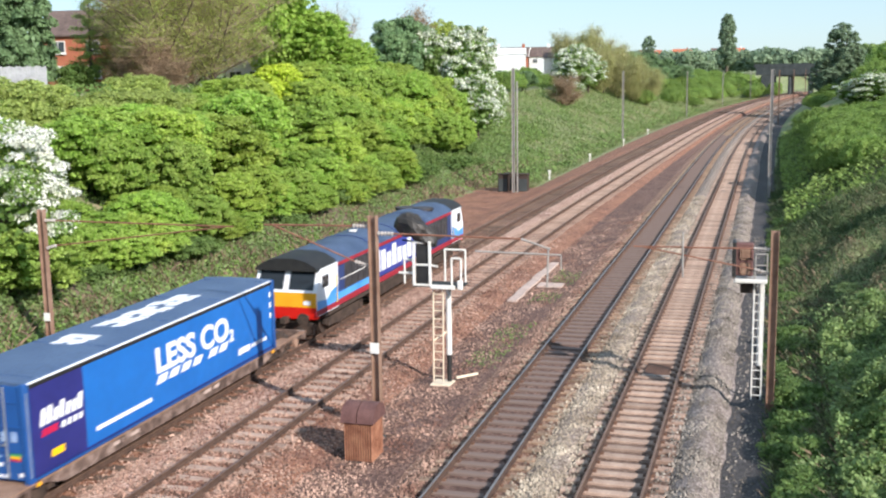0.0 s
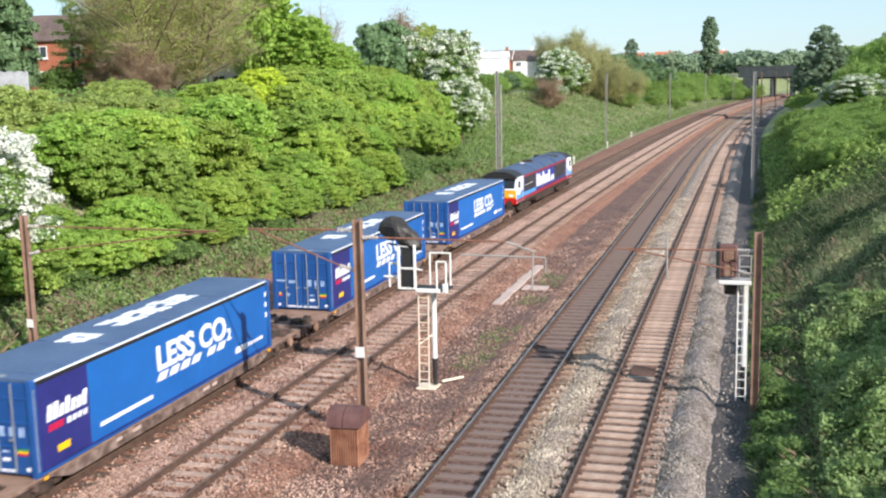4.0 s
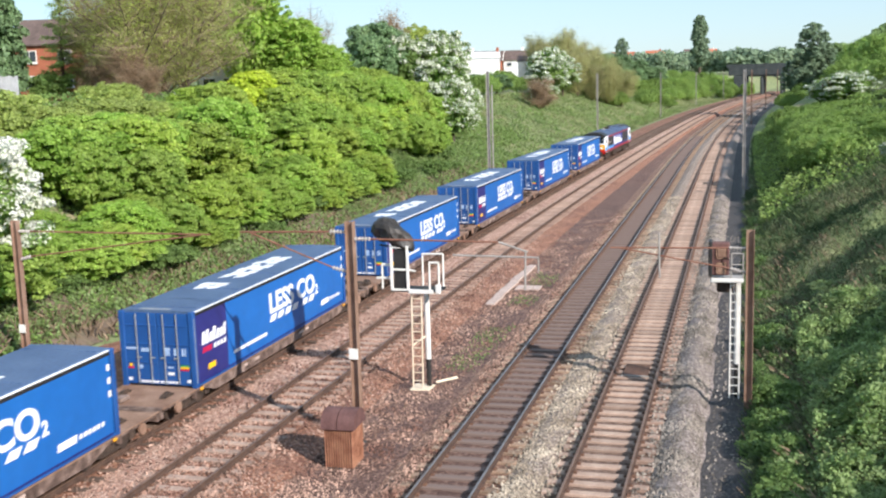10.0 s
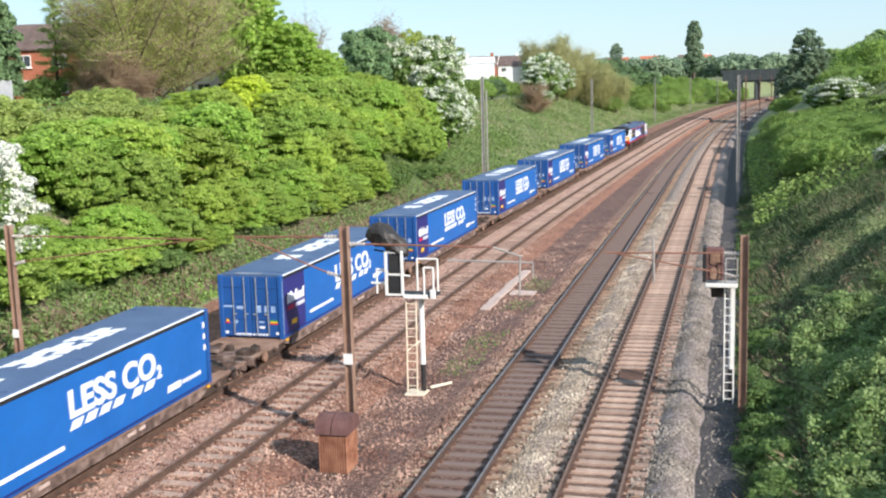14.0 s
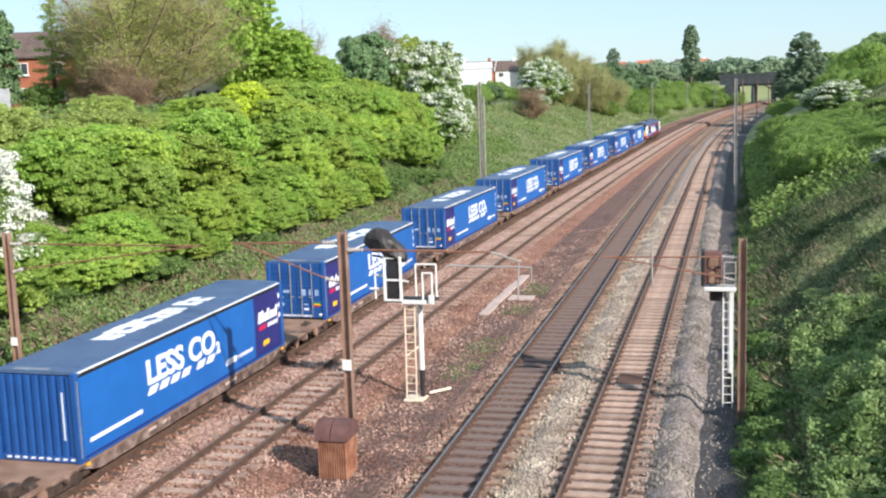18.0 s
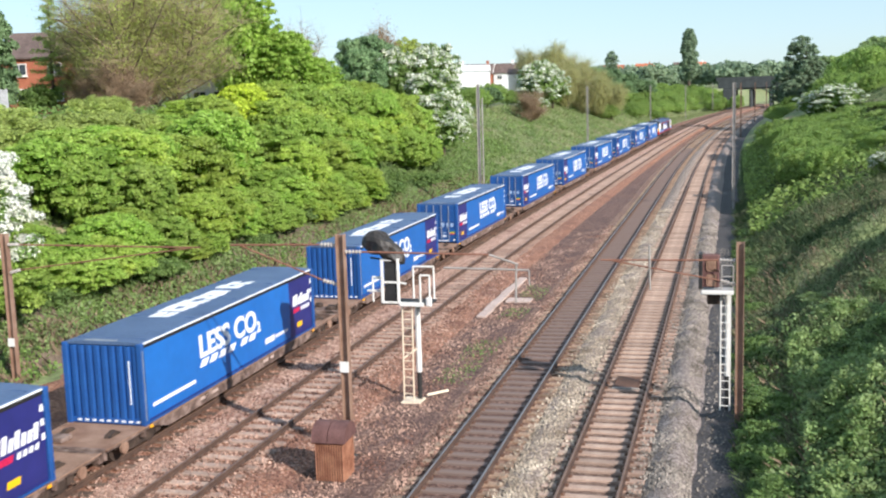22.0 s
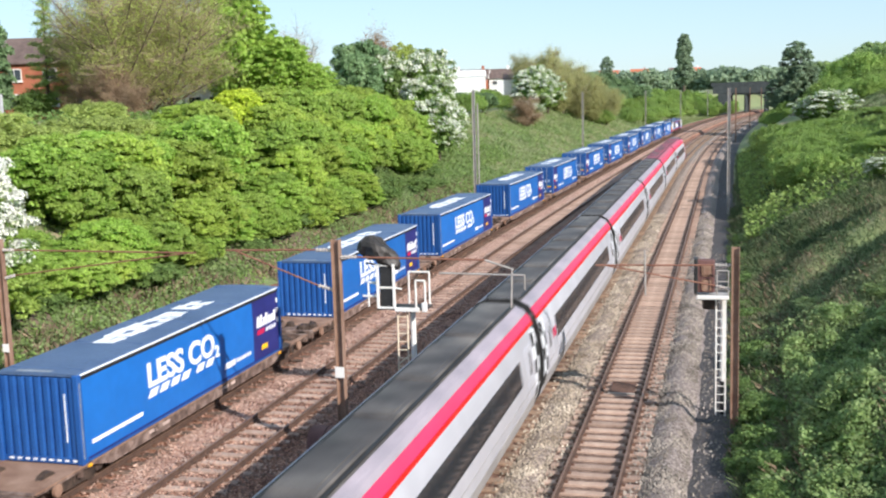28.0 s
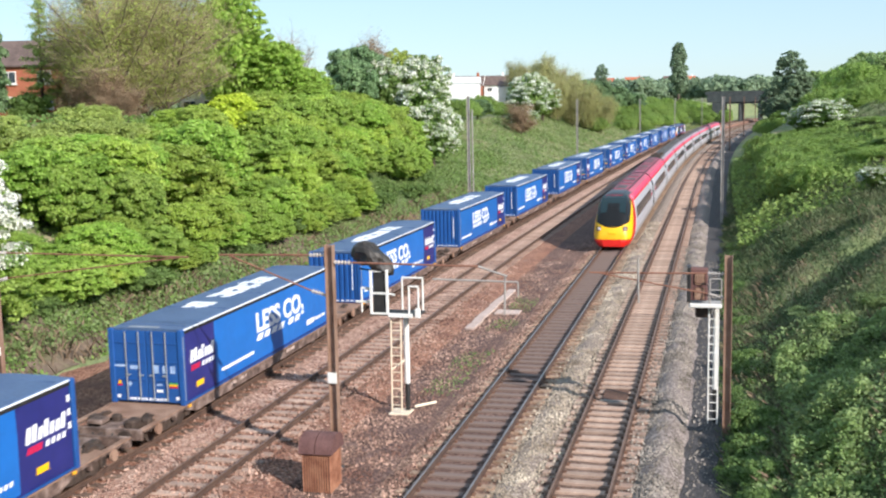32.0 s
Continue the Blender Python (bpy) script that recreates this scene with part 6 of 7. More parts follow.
def shrub(name, label, category, seed, w, h, base, n, leaf, mat, per=330, small=0.5, big=0.95, inner=0.72, flowers=0.0, group="", squash=0.9, limb=True, loose=0.6, stems=0, fill=0.4, up=0.45):
    rng = np.random.default_rng(seed)
    t = thing(name, pose(0, 0, 0), label, category, group)
    cs, rs = crown_clumps(rng, w, h, base, n, small, big)
    at, out = blob_points(rng, cs, rs, per, squash, fill=fill)
    q = leaves(rng, at, out, leaf, up=up, loose=loose)
    if flowers:
        pick = rng.uniform(0, 1, len(q)) < flowers * (0.35 + 0.65 * (np.sin(at[:, 0] * 2.1 + 1) * np.sin(at[:, 2] * 1.7) > -0.2))
        part("blossom", quads("blossom", q[pick]), M["blossom"], t, "white may blossom")
        q = q[~pick]
    if inner:
        q = np.concatenate([q, core_leaves(rng, w, h, base, inner, leaf)])
    part("crown", quads("crown", q), M[mat], t)
    if limb:
        r = 0.05 + 0.02 * h
        part("trunk", a_tube((0, 0, -0.5), (0.1 * w, 0, h * 0.55), r, r * 0.6, 8), M["bark"], t)
        for i in range(4):
            a = rng.uniform(0, 6.28)
            e = (math.cos(a) * w * 0.7, math.sin(a) * w * 0.7, h * rng.uniform(0.55, 0.9))
            part("limb", a_tube((0.05 * w, 0, h * rng.uniform(0.2, 0.5)), e, r * 0.42, r * 0.12, 5), M["bark"], t)
    for i in range(stems):
        a = rng.uniform(0, 6.28)
        part("stem", a_tube((0.2 * i, 0, -0.4), (math.cos(a) * w * 0.4, math.sin(a) * w * 0.4, h * 0.7), 0.05, 0.02, 5), M["bark"], t)
    return t


def airy_tree(name, label, seed, w, h, leaf, mat, per, twigs, group="", low=0.1, limbs=13):
    """A tree only just coming into leaf: trunk, spreading limbs, many fine twigs, sparse leaves."""
    rng = np.random.default_rng(seed)
    t = thing(name, pose(0, 0, 0), label, "tree", group)
    part("trunk", a_tube((0, 0, -0.6), (0, 0, h * 0.5), 0.02 * h, 0.012 * h, 9), M["bark"], t)
    ends = []
    for i in range(limbs):
        a, z0 = i * 2.4 + rng.uniform(-0.4, 0.4), h * rng.uniform(low, 0.45)
        k = rng.uniform(0.3, 0.8)
        e = np.array([math.cos(a) * w * k, math.sin(a) * w * k, min(z0 + h * rng.uniform(0.2, 0.6), h * 0.93)])
        part("limb", a_tube((0, 0, z0), e, 0.007 * h, 0.002 * h, 6), M["bark"], t)
        ends.append((np.array([0, 0, z0]), e))
    tips, tw = [], []
    for i in range(twigs):
        a, b = ends[int(rng.integers(len(ends)))]
        p = a + (b - a) * rng.uniform(0.25, 1.0)
        d = rng.normal(0, 1, 3)
        d[2] = abs(d[2]) * 0.8
        d = d / np.linalg.norm(d) * rng.uniform(0.07, 0.24) * h
        s = np.cross(d, rng.normal(0, 1, 3))
        s = s / np.linalg.norm(s) * 0.0012 * h
        tw.append([p - s, p + s, p + d + s * 0.3, p + d - s * 0.3])
        tips += [p + d, p + d * 0.6, p + d * 0.3]
        f = rng.normal(0, 1, 3) * 0.05 * h
        tw.append([p + d * 0.5 - s * 0.6, p + d * 0.5 + s * 0.6, p + d * 0.8 + f + s * 0.2, p + d * 0.8 + f - s * 0.2])
    tagged(part("twig_work", quads("twig_work", np.array(tw)), M["twig"], t, "fine bare twigs"), kind="stuff")
    if per:
        tips = np.array(tips)
        at = np.repeat(tips, per, 0) + rng.normal(0, 0.03 * h, (len(tips) * per, 3))
        out = at - np.array([0, 0, h * 0.5])
        out /= np.linalg.norm(out, axis=1, keepdims=True)
        part("crown", quads("crown", leaves(rng, at, out, leaf, loose=0.8)), M[mat], t, "thin opening leaves")
    return t


def spread(src, spots, rng):
    """Copies of a plant at (u, y, scale, height scale); the last keeps the original."""
    for i, (u, y, s, hs) in enumerate(spots):
        m = along(u, y, land(u, y) - 0.15, float(rng.uniform(0, 360))) @ Matrix.Diagonal((s, s, s * hs, 1))
        if i == len(spots) - 1:
            src.matrix_basis = m
        else:
            copy_thing(src, m)


rng = np.random.default_rng(11)
bright = [shrub("sycamore_bush", "dense bright spring-green bush on the cutting slope", "bush", 20 + i, 2.9, 4.9, 0.1, 260, 0.10, ("leaf_bright", "leaf_fresh", "leaf_yellowish", "leaf_fresh")[i], 640,
                small=0.2, big=0.66, group="bushes on the bank", limb=False, inner=0.62, squash=0.6, loose=0.7, stems=1, fill=0.75, up=0.75) for i in range(4)]


def skyline(u, y):
    """How high the bushes of the slope stand, by the way in which they lie from the near end of the cutting."""
    return 10.06 + y * float(np.interp(u / y, [-0.81, -0.73, -0.63, -0.564, -0.506, -0.444, -0.395, -0.348, -0.303, -0.275, -0.26],
                                       [-0.014, -0.016, -0.026, -0.010, 0.008, 0.014, 0.022, 0.012, 0.0, -0.03, -0.058]))


spots = [[] for _ in bright]
for i in range(165):
    yy = 38 + 90 * ((i * 0.618034) % 1.0) + rng.uniform(-0.8, 0.8)
    uu = -30.9 - 13.4 * ((i * 0.754878) % 1.0) + rng.uniform(-0.6, 0.6)
    if (abs(uu + 40.0) < 2.8 and -6 < yy - 85 < 3.5) or (yy < 52 and uu < -34.5) or (yy < 60 and uu < -38) or (yy > 112 and uu > -34):
        continue
    s = rng.uniform(0.72, 1.2) * (0.8 if uu > -32.5 else 1.0) * (0.75 if yy < 46 else 1)
    level = 10.06 - 0.022 * yy if abs(uu / yy + 0.472) < 0.036 and yy < 87 else skyline(uu, yy)
    hs = min(rng.uniform(0.6, 1.45), max(level - rng.uniform(-0.4, 1.1) - land(uu, yy), 1.0) / (5.2 * s))
    if hs > 0.34:
        spots[i % 4].append((uu, yy, s, hs))
for i in range(46):
    yy = 35 + 50 * ((i * 0.618034) % 1.0)
    spots[i % 4].append((-28.5 - rng.uniform(0, 2.6), yy, rng.uniform(0.4, 0.8), rng.uniform(0.6, 1.0)))
for src, sp in zip(bright, spots):
    spread(src, sp, rng)

lime = shrub("lime_bush", "yellow-green bush among the darker shrubs", "bush", 31, 2.6, 4.6, 0.2, 110, 0.14, "leaf_lime", 420, small=0.22, big=0.55, squash=0.7)
spread(lime, [(-40.4, 85.5, 1.0, 0.8), (-41.6, 88.5, 0.9, 0.85), (-38.5, 82.0, 0.9, 0.85)], rng)
low_green = shrub("bramble_bush", "low olive-green bramble thicket on the bank", "bush", 33, 2.6, 2.3, 0.0, 70, 0.115, "weeds", 420, small=0.3, big=0.55, group="brambles", limb=False)
spread(low_green, [(-29.5 + rng.uniform(-1, 1), y, rng.uniform(0.45, 0.8), rng.uniform(0.5, 0.8)) for y in np.arange(38, 110, 2.6)], rng)
dull = shrub("dull_thicket", "low dull-green thicket on the upper bank", "bush", 35, 2.6, 2.3, 0.0, 80, 0.10, "leaf_dull", 460, small=0.28, big=0.5, group="thickets on the upper bank", limb=False)
spread(dull, [(-34.0 - rng.uniform(0, 9.5), y, rng.uniform(0.7, 1.15), rng.uniform(0.5, 0.85)) for y in np.arange(40, 70, 0.6)], rng)

may = shrub("may_tree", "hawthorn smothered in white blossom at the foot of the bank", "tree", 43, 3.0, 7.4, 0.3, 130, 0.085, "leaf_mid", 620, small=0.3, big=0.7, flowers=0.95, squash=0.6)
spread(may, [(-29.9, 36.6, 0.95, 1.02)], rng)
hawthorn = shrub("hawthorn_tree", "hawthorn covered in white blossom", "tree", 41, 3.2, 6.4, 0.8, 90, 0.125, "leaf_mid", 420, small=0.3, big=0.7, flowers=0.62, squash=0.65, group="blossoming hawthorns")
spread(hawthorn, [(-39.5, 141.0, 1.35, 1.15), (-36.5, 132.0, 1.15, 1.1), (-33.5, 127.0, 1.0, 1.0), (-31.6, 119.0, 0.85, 1.0), (-32.8, 121.5, 0.95, 1.15), (-41.5, 150.0, 1.3, 1.2), (-41.0, 224.0, 1.4, 1.1), (-38.5, 212.0, 1.35, 1.0), (-40.0, 232.0, 1.3, 1.0),
                  (-37.5, 202.0, 0.9, 0.8), (12.6, 146.0, 1.15, 0.7), (10.6, 150.0, 0.95, 0.65), (9.5, 72.0, 0.4, 0.6), (-41.0, 262.0, 1.0, 0.9), (-43.0, 136.0, 1.1, 1.2)], rng)
dark = shrub("field_maple", "dark green rounded tree above the cutting", "tree", 51, 3.6, 8.0, 0.8, 150, 0.14, "leaf_dark", 300, small=0.35, big=0.75, group="dark trees")
spread(dark, [(-46.0, 134.0, 1.15, 1.05), (-47.5, 141.0, 1.1, 1.1), (-44.5, 128.0, 0.95, 1.0), (-43.0, 188.0, 0.8, 0.6), (-44.5, 176.0, 0.75, 0.62), (-45.0, 330.0, 1.2, 0.9), (-42.0, 345.0, 1.2, 0.8), (-38.0, 352.0, 1.1, 0.8),
              (-44.0, 300.0, 1.2, 0.9), (-40.0, 310.0, 1.1, 0.7), (-40.0, 325.0, 1.1, 0.7)], rng)
copse = shrub("oak_tree", "full green tree above the cutting", "tree", 55, 4.0, 8.0, 0.4, 170, 0.16, "leaf_haze_pale", 270, small=0.35, big=0.8, group="trees of the far copse")
spread(copse, [(18.5, 205.0, 1.0, 0.8), (22.5, 208.0, 1.1, 0.85), (27.0, 205.0, 1.2, 0.9), (32.0, 206.0, 1.25, 0.95), (25.0, 222.0, 1.25, 0.9), (38.0, 200.0, 1.3, 0.95), (17.0, 260.0, 1.1, 0.9), (13.0, 310.0, 1.1, 0.9)], rng)
mid = shrub("ash_tree", "fresh green leafy tree on the embankment top", "tree", 61, 3.8, 9.5, 0.0, 300, 0.12, "leaf_ash", 480, small=0.24, big=0.6, group="green trees", squash=0.55, fill=0.75, up=0.75)
spread(mid, [(-48.5, 103.0, 1.1, 1.3), (-44.3, 104.0, 0.9, 0.98), (-42.3, 106.0, 0.7, 0.95), (-52.0, 108.0, 1.1, 1.25), (-40.8, 104.0, 0.6, 0.95), (-39.3, 103.0, 0.5, 0.78), (-50.0, 117.0, 1.15, 0.8), (-45.0, 114.0, 0.9, 0.72)], rng)
spire = shrub("birch_tree", "slender dull-green tree beside the bridge", "tree", 63, 2.5, 11.0, 0.0, 230, 0.13, "leaf_hazed", 460, small=0.22, big=0.55, inner=0.45, squash=0.7, group="slender trees")
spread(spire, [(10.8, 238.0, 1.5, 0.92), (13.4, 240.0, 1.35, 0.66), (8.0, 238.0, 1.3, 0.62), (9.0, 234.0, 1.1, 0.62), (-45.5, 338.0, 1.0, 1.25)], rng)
poplar = shrub("poplar_tree", "tall narrow dark poplar on the skyline", "tree", 65, 1.5, 15.0, 0.2, 210, 0.19, "leaf_hazed", 620, small=0.34, big=0.66, squash=1.3)
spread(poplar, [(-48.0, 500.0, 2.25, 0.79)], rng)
round_tree = shrub("round_olive_tree", "round-headed olive tree behind the hedge", "tree", 67, 3.7, 9.8, 2.0, 150, 0.13, "leaf_olive", 330, small=0.35, big=0.7)
spread(round_tree, [(-48.9, 161.0, 0.85, 1.3)], rng)
conifer = shrub("cypress_hedge_tree", "dense dark conifer beside the house", "tree", 69, 3.0, 9.0, -3.5, 190, 0.14, "leaf_dark", 560, small=0.4, big=0.8)
spread(conifer, [(-61.3, 79.0, 0.95, 1.2), (-66.0, 80.0, 1.2, 1.25), (-64.0, 76.0, 0.9, 1.1)], rng)
garden_bush = shrub("laurel_bush", "rounded dark green garden bush below the house", "bush", 70, 1.9, 2.4, 0.0, 60, 0.10, "leaf_mid", 420, small=0.3, big=0.6, limb=False)
spread(garden_bush, [(-59.6, 84.0, 1.0, 1.0)], rng)
olive = airy_tree("budding_tree", "large tree with brown twigs and thin olive leaves", 71, 9.0, 14.5, 0.07, "leaf_olive", 3, 4000, "budding trees", low=0.04, limbs=30)
spread(olive, [(-56.5, 88.0, 0.62, 1.15), (-50.0, 83.0, 0.95, 1.05), (-48.0, 88.0, 0.95, 1.0), (-52.5, 92.0, 0.9, 1.05), (-48.0, 258.0, 0.85, 0.95), (-46.0, 272.0, 0.9, 0.95), (-45.0, 286.0, 0.85, 0.9), (-47.0, 246.0, 0.75, 0.9),
               (-43.0, 240.0, 0.6, 0.8), (-44.0, 300.0, 0.7, 0.8)], rng)
bronze = airy_tree("bronze_bush", "brown-twigged shrub with bronze opening leaves", 73, 2.8, 5.4, 0.05, "leaf_brown", 3, 2400, "bronze shrubs", low=0.02, limbs=20)
spread(bronze, [(-48.3, 79.0, 0.95, 0.9), (-46.0, 78.0, 0.8, 0.7), (-52.5, 82.0, 0.9, 0.8), (-36.3, 194.0, 1.5, 0.75), (-38.5, 206.0, 1.1, 0.8), (-48.0, 145.0, 1.5, 1.5)], rng)
thicket = airy_tree("budding_thicket_tree", "brownish-olive tree just coming into leaf on the bank", 74, 4.6, 10.0, 0.10, "leaf_budding", 6, 2200, "budding trees of the far bank", low=0.02, limbs=26)
spread(thicket, [(-46.0, 236.0, 0.9, 1.3), (-42.0, 240.0, 0.9, 1.15), (-39.0, 244.0, 0.85, 1.25), (-44.0, 252.0, 1.0, 1.35), (-36.5, 248.0, 0.95, 0.9), (-34.0, 252.0, 0.95, 1.0), (-40.0, 258.0, 1.0, 1.1),
                 (-31.5, 258.0, 0.85, 0.9), (-36.0, 264.0, 1.0, 1.0), (-43.0, 270.0, 1.0, 1.0), (-33.0, 272.0, 0.9, 0.9)], rng)


def spruce():
    """An open conifer: whorls of drooping boughs down a straight trunk, each with hanging sprays."""
    rng = np.random.default_rng(77)
    t = thing("spruce_tree", along(-59.3, 86.0, land(-59.3, 86.0) - 0.2), "open feathery conifer with drooping boughs beside the houses", "tree")
    h, sprays = 11.6, []
    part("trunk", a_tube((0, 0, -0.3), (0.25, 0, h), 0.19, 0.03, 8), M["bark"], t)
    for i in range(46):
        z = 1.0 + (h - 1.2) * (i / 46) ** 0.9
        a = i * 2.4
        ln = (0.35 + 2.3 * (1 - z / h)) * rng.uniform(0.75, 1.15)
        d = np.array([math.cos(a), math.sin(a), 0.0])
        foot = np.array([0.25 * z / h, 0, z])
        tip = foot + d * ln + np.array([0, 0, 0.25 - 0.12 * ln])
        part("bough", a_tube(foot, tip, 0.035, 0.012, 5), M["bark"], t)
        n = int(60 + 90 * ln)
        f = rng.uniform(0.15, 1.05, n)[:, None]
        at = foot + (tip - foot) * f + rng.normal(0, 1, (n, 3)) * np.array([0.16, 0.16, 0.08]) + np.array([0, 0, -0.10]) * rng.uniform(0, 2.4, (n, 1))
        sprays.append(leaves(rng, at, np.tile(d * 0.5, (n, 1)), 0.085, up=0.5, loose=0.6))
    tagged(part("crown", quads("crown", np.concatenate(sprays)), M["leaf_scrub"], t, "hanging sprays of needles"), kind="stuff")


spruce()
bare = airy_tree("bare_tree", "leafless grey-brown tree against the sky", 75, 4.2, 13.0, 0.1, "leaf_olive", 0, 1100, "bare trees")
spread(bare, [(-52.0, 127.0, 0.95, 1.0), (-55.0, 136.0, 0.8, 0.9)], rng)
scrub = shrub("scrub_bush", "dull green scrub on the bank", "bush", 81, 2.8, 3.4, 0.0, 230, 0.075, "leaf_scrub", 620, small=0.18, big=0.42, squash=1.5, group="scrub on the banks", limb=False)
def bank_scrub(u, y):
    s = rng.uniform(0.75, 1.1)
    return (u, y, s, max(5.2 + (u - 5) * 0.14 - land(u, y), 0.7) / (3.9 * s) * rng.uniform(0.85, 1.1))


spread(scrub, [bank_scrub(u + rng.uniform(-1.2, 1.2), y) for y in np.arange(86, 150, 3.4) for u in (6.6, 9.2, 12.3, 15.5)] +
       [(-41 - rng.uniform(0, 5), y, rng.uniform(0.9, 1.4), rng.uniform(0.7, 1.1)) for y in np.arange(165, 420, 9.0)] +
       [(14 + rng.uniform(0, 6), y, rng.uniform(1.0, 1.7), rng.uniform(0.8, 1.3)) for y in np.arange(160, 430, 10.0)] +
       [(-29 - rng.uniform(0, 11), y, rng.uniform(0.9, 1.5), rng.uniform(0.6, 1.0)) for y in np.arange(255, 425, 6.5)] +
       [(-27 - rng.uniform(0, 16), y, rng.uniform(0.9, 1.6), rng.uniform(0.6, 1.0)) for y in np.arange(300, 520, 6.0)] +
       [(-18.6 - rng.uniform(0, 6), y, rng.uniform(0.7, 1.1), rng.uniform(0.9, 1.5)) for y in np.arange(402, 423, 1.6)] +
       [(16 + rng.uniform(0, 10), y, rng.uniform(0.9, 1.4), rng.uniform(0.7, 1.1)) for y in np.arange(158, 185, 1.6)] +
       [(5.5 + rng.uniform(0, 9), y, rng.uniform(0.7, 1.1), rng.uniform(0.7, 1.1)) for y in np.arange(220, 236, 1.3)], rng)
bramble = shrub("bright_bramble", "fresh green bramble on the near bank", "bush", 83, 1.9, 1.3, 0.0, 90, 0.062, "bramble", 900, small=0.16, big=0.4, squash=0.7, group="brambles of the near bank", limb=False)
spread(bramble, [(2.6 + rng.uniform(0, 6), y, rng.uniform(0.35, 0.7), rng.uniform(0.3, 0.5)) for y in np.arange(20, 52, 2.2)], rng)
weedy = shrub("weed_clump", "rank dark green weeds at the edge of the walkway", "weeds", 84, 0.75, 0.8, -0.1, 60, 0.05, "weeds", 1300, small=0.1, big=0.24, squash=0.9, group="weeds along the walkway", limb=False)
spread(weedy, [(0.85 + rng.uniform(-0.1, 0.6), y, rng.uniform(0.6, 1.15), rng.uniform(0.6, 1.15) * (1 if y < 42 else 0.6)) for y in np.arange(15, 76, 0.8)], rng)


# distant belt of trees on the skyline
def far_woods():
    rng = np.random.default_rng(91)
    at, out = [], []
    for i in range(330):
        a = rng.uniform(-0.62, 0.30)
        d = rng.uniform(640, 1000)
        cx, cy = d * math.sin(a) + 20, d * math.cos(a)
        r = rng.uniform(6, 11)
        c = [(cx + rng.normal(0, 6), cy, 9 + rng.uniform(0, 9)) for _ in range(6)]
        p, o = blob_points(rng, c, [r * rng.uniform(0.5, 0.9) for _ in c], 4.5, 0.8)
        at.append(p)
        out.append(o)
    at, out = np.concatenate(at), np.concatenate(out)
    tagged(part("far_woods", quads("far_woods", leaves(rng, at, out, 1.3)), M["leaf_hazed"]), "distant belt of trees with haze in their leaf colour", "woodland", kind="stuff")


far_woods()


def scatter(name, mat, label, category, n, u0, u1, y0, y1, size, kind, power=1.5, seed=1, clump=0.0, wide=0.02, mound=0.0):
    rng = np.random.default_rng(seed)
    y = y0 + (y1 - y0) * rng.uniform(0, 1, n) ** power
    u = rng.uniform(u0, u1, n)
    if clump:
        keep = np.array([noise.noise((a * 0.45, b * 0.35, seed * 1.7)) for a, b in zip(u, y)]) > rng.uniform(-clump, clump, n) * 0.6
        u, y = u[keep], y[keep]
        n = len(u)
    z = np.array([land(a, b) + mound * max(noise.noise((a * 1.1, b * 1.1, seed * 0.7)) + 0.15, 0) for a, b in zip(u, y)])
    x = u + np.array([bend(b) for b in y])
    at = np.stack([x, y, z], 1)
    if kind == "leaf":
        at[:, 2] += rng.uniform(0.0, 1, n) ** 1.5 * size * 4.5
        q = leaves(rng, at, np.tile([0.2, -0.2, 0.6], (n, 1)), size, up=0.4, loose=0.8)
    else:
        h = size * rng.uniform(0.5, 1.4, n)
        a = rng.uniform(0, 6.28, n)
        side = np.stack([np.cos(a), np.sin(a), 0 * a], 1) * (wide * (1 + 1.5 * rng.uniform(0, 1, n)))[:, None]
        lean = np.stack([rng.normal(-0.15, 0.35, n), rng.normal(0, 0.35, n), np.ones(n)], 1) * h[:, None]
        q = np.stack([at - side, at + side, at + side * 0.4 + lean * 0.6, at + lean * np.array([1.25, 1.25, 0.95])], 1)
    return tagged(part(name, quads(name, q), mat), label, category, kind="stuff")


scatter("bank_grass", M["bank_green"], "long tufty grass on the near bank", "grass", 110000, 0.6, 19, 16, 120, 0.26, "blade", 1.7, 5, wide=0.012)
scatter("bank_weeds", M["bank_green"], "low green weeds on the near bank", "weeds", 90000, 0.7, 16, 14, 100, 0.055, "leaf", 1.7, 6, clump=0.6)
scatter("bank_ferns", M["bank_green"], "leafy growth in patches on the near bank", "weeds", 60000, 0.9, 16, 14, 100, 0.07, "leaf", 1.5, 16, clump=0.45)
scatter("bramble_carpet", M["bramble"], "bright green bramble leaves trailing over the near bank", "weeds", 150000, 1.9, 9.5, 15, 42, 0.07, "leaf", 1.2, 26, clump=0.75, mound=0.95)
scatter("bramble_fringe", M["bramble"], "straggling bramble leaves at the foot of the near bank", "weeds", 22000, 0.8, 3.6, 15, 46, 0.06, "leaf", 1.2, 33, clump=1.1, mound=0.6)
scatter("bank_tussocks", M["bank_green"], "rough tussocks over the ledges of the near bank", "weeds", 110000, 0.8, 17, 32, 95, 0.065, "leaf", 1.4, 35, clump=0.8, mound=0.6)
scatter("bank_dead_grass", M["stalk"], "bleached dead grass along the ledges", "grass", 9000, 1.0, 14, 26, 90, 0.3, "blade", 1.3, 36, clump=0.35, wide=0.012)
scatter("slope_scrub", M["leaf_scrub"], "low leafy scrub on the further slope", "weeds", 60000, 1.2, 14, 72, 165, 0.15, "leaf", 1.2, 37, clump=0.9, mound=1.0)
scatter("foot_grass", M["bank_green"], "rank grass overhanging the walkway", "grass", 24000, 0.35, 1.8, 14, 95, 0.32, "blade", 1.5, 27, wide=0.009)
scatter("foot_stalks", M["stalk"], "dead grass stems leaning over the walkway", "weeds", 3500, 0.2, 2.4, 15, 60, 0.38, "blade", 1.4, 29, clump=0.5, wide=0.008)
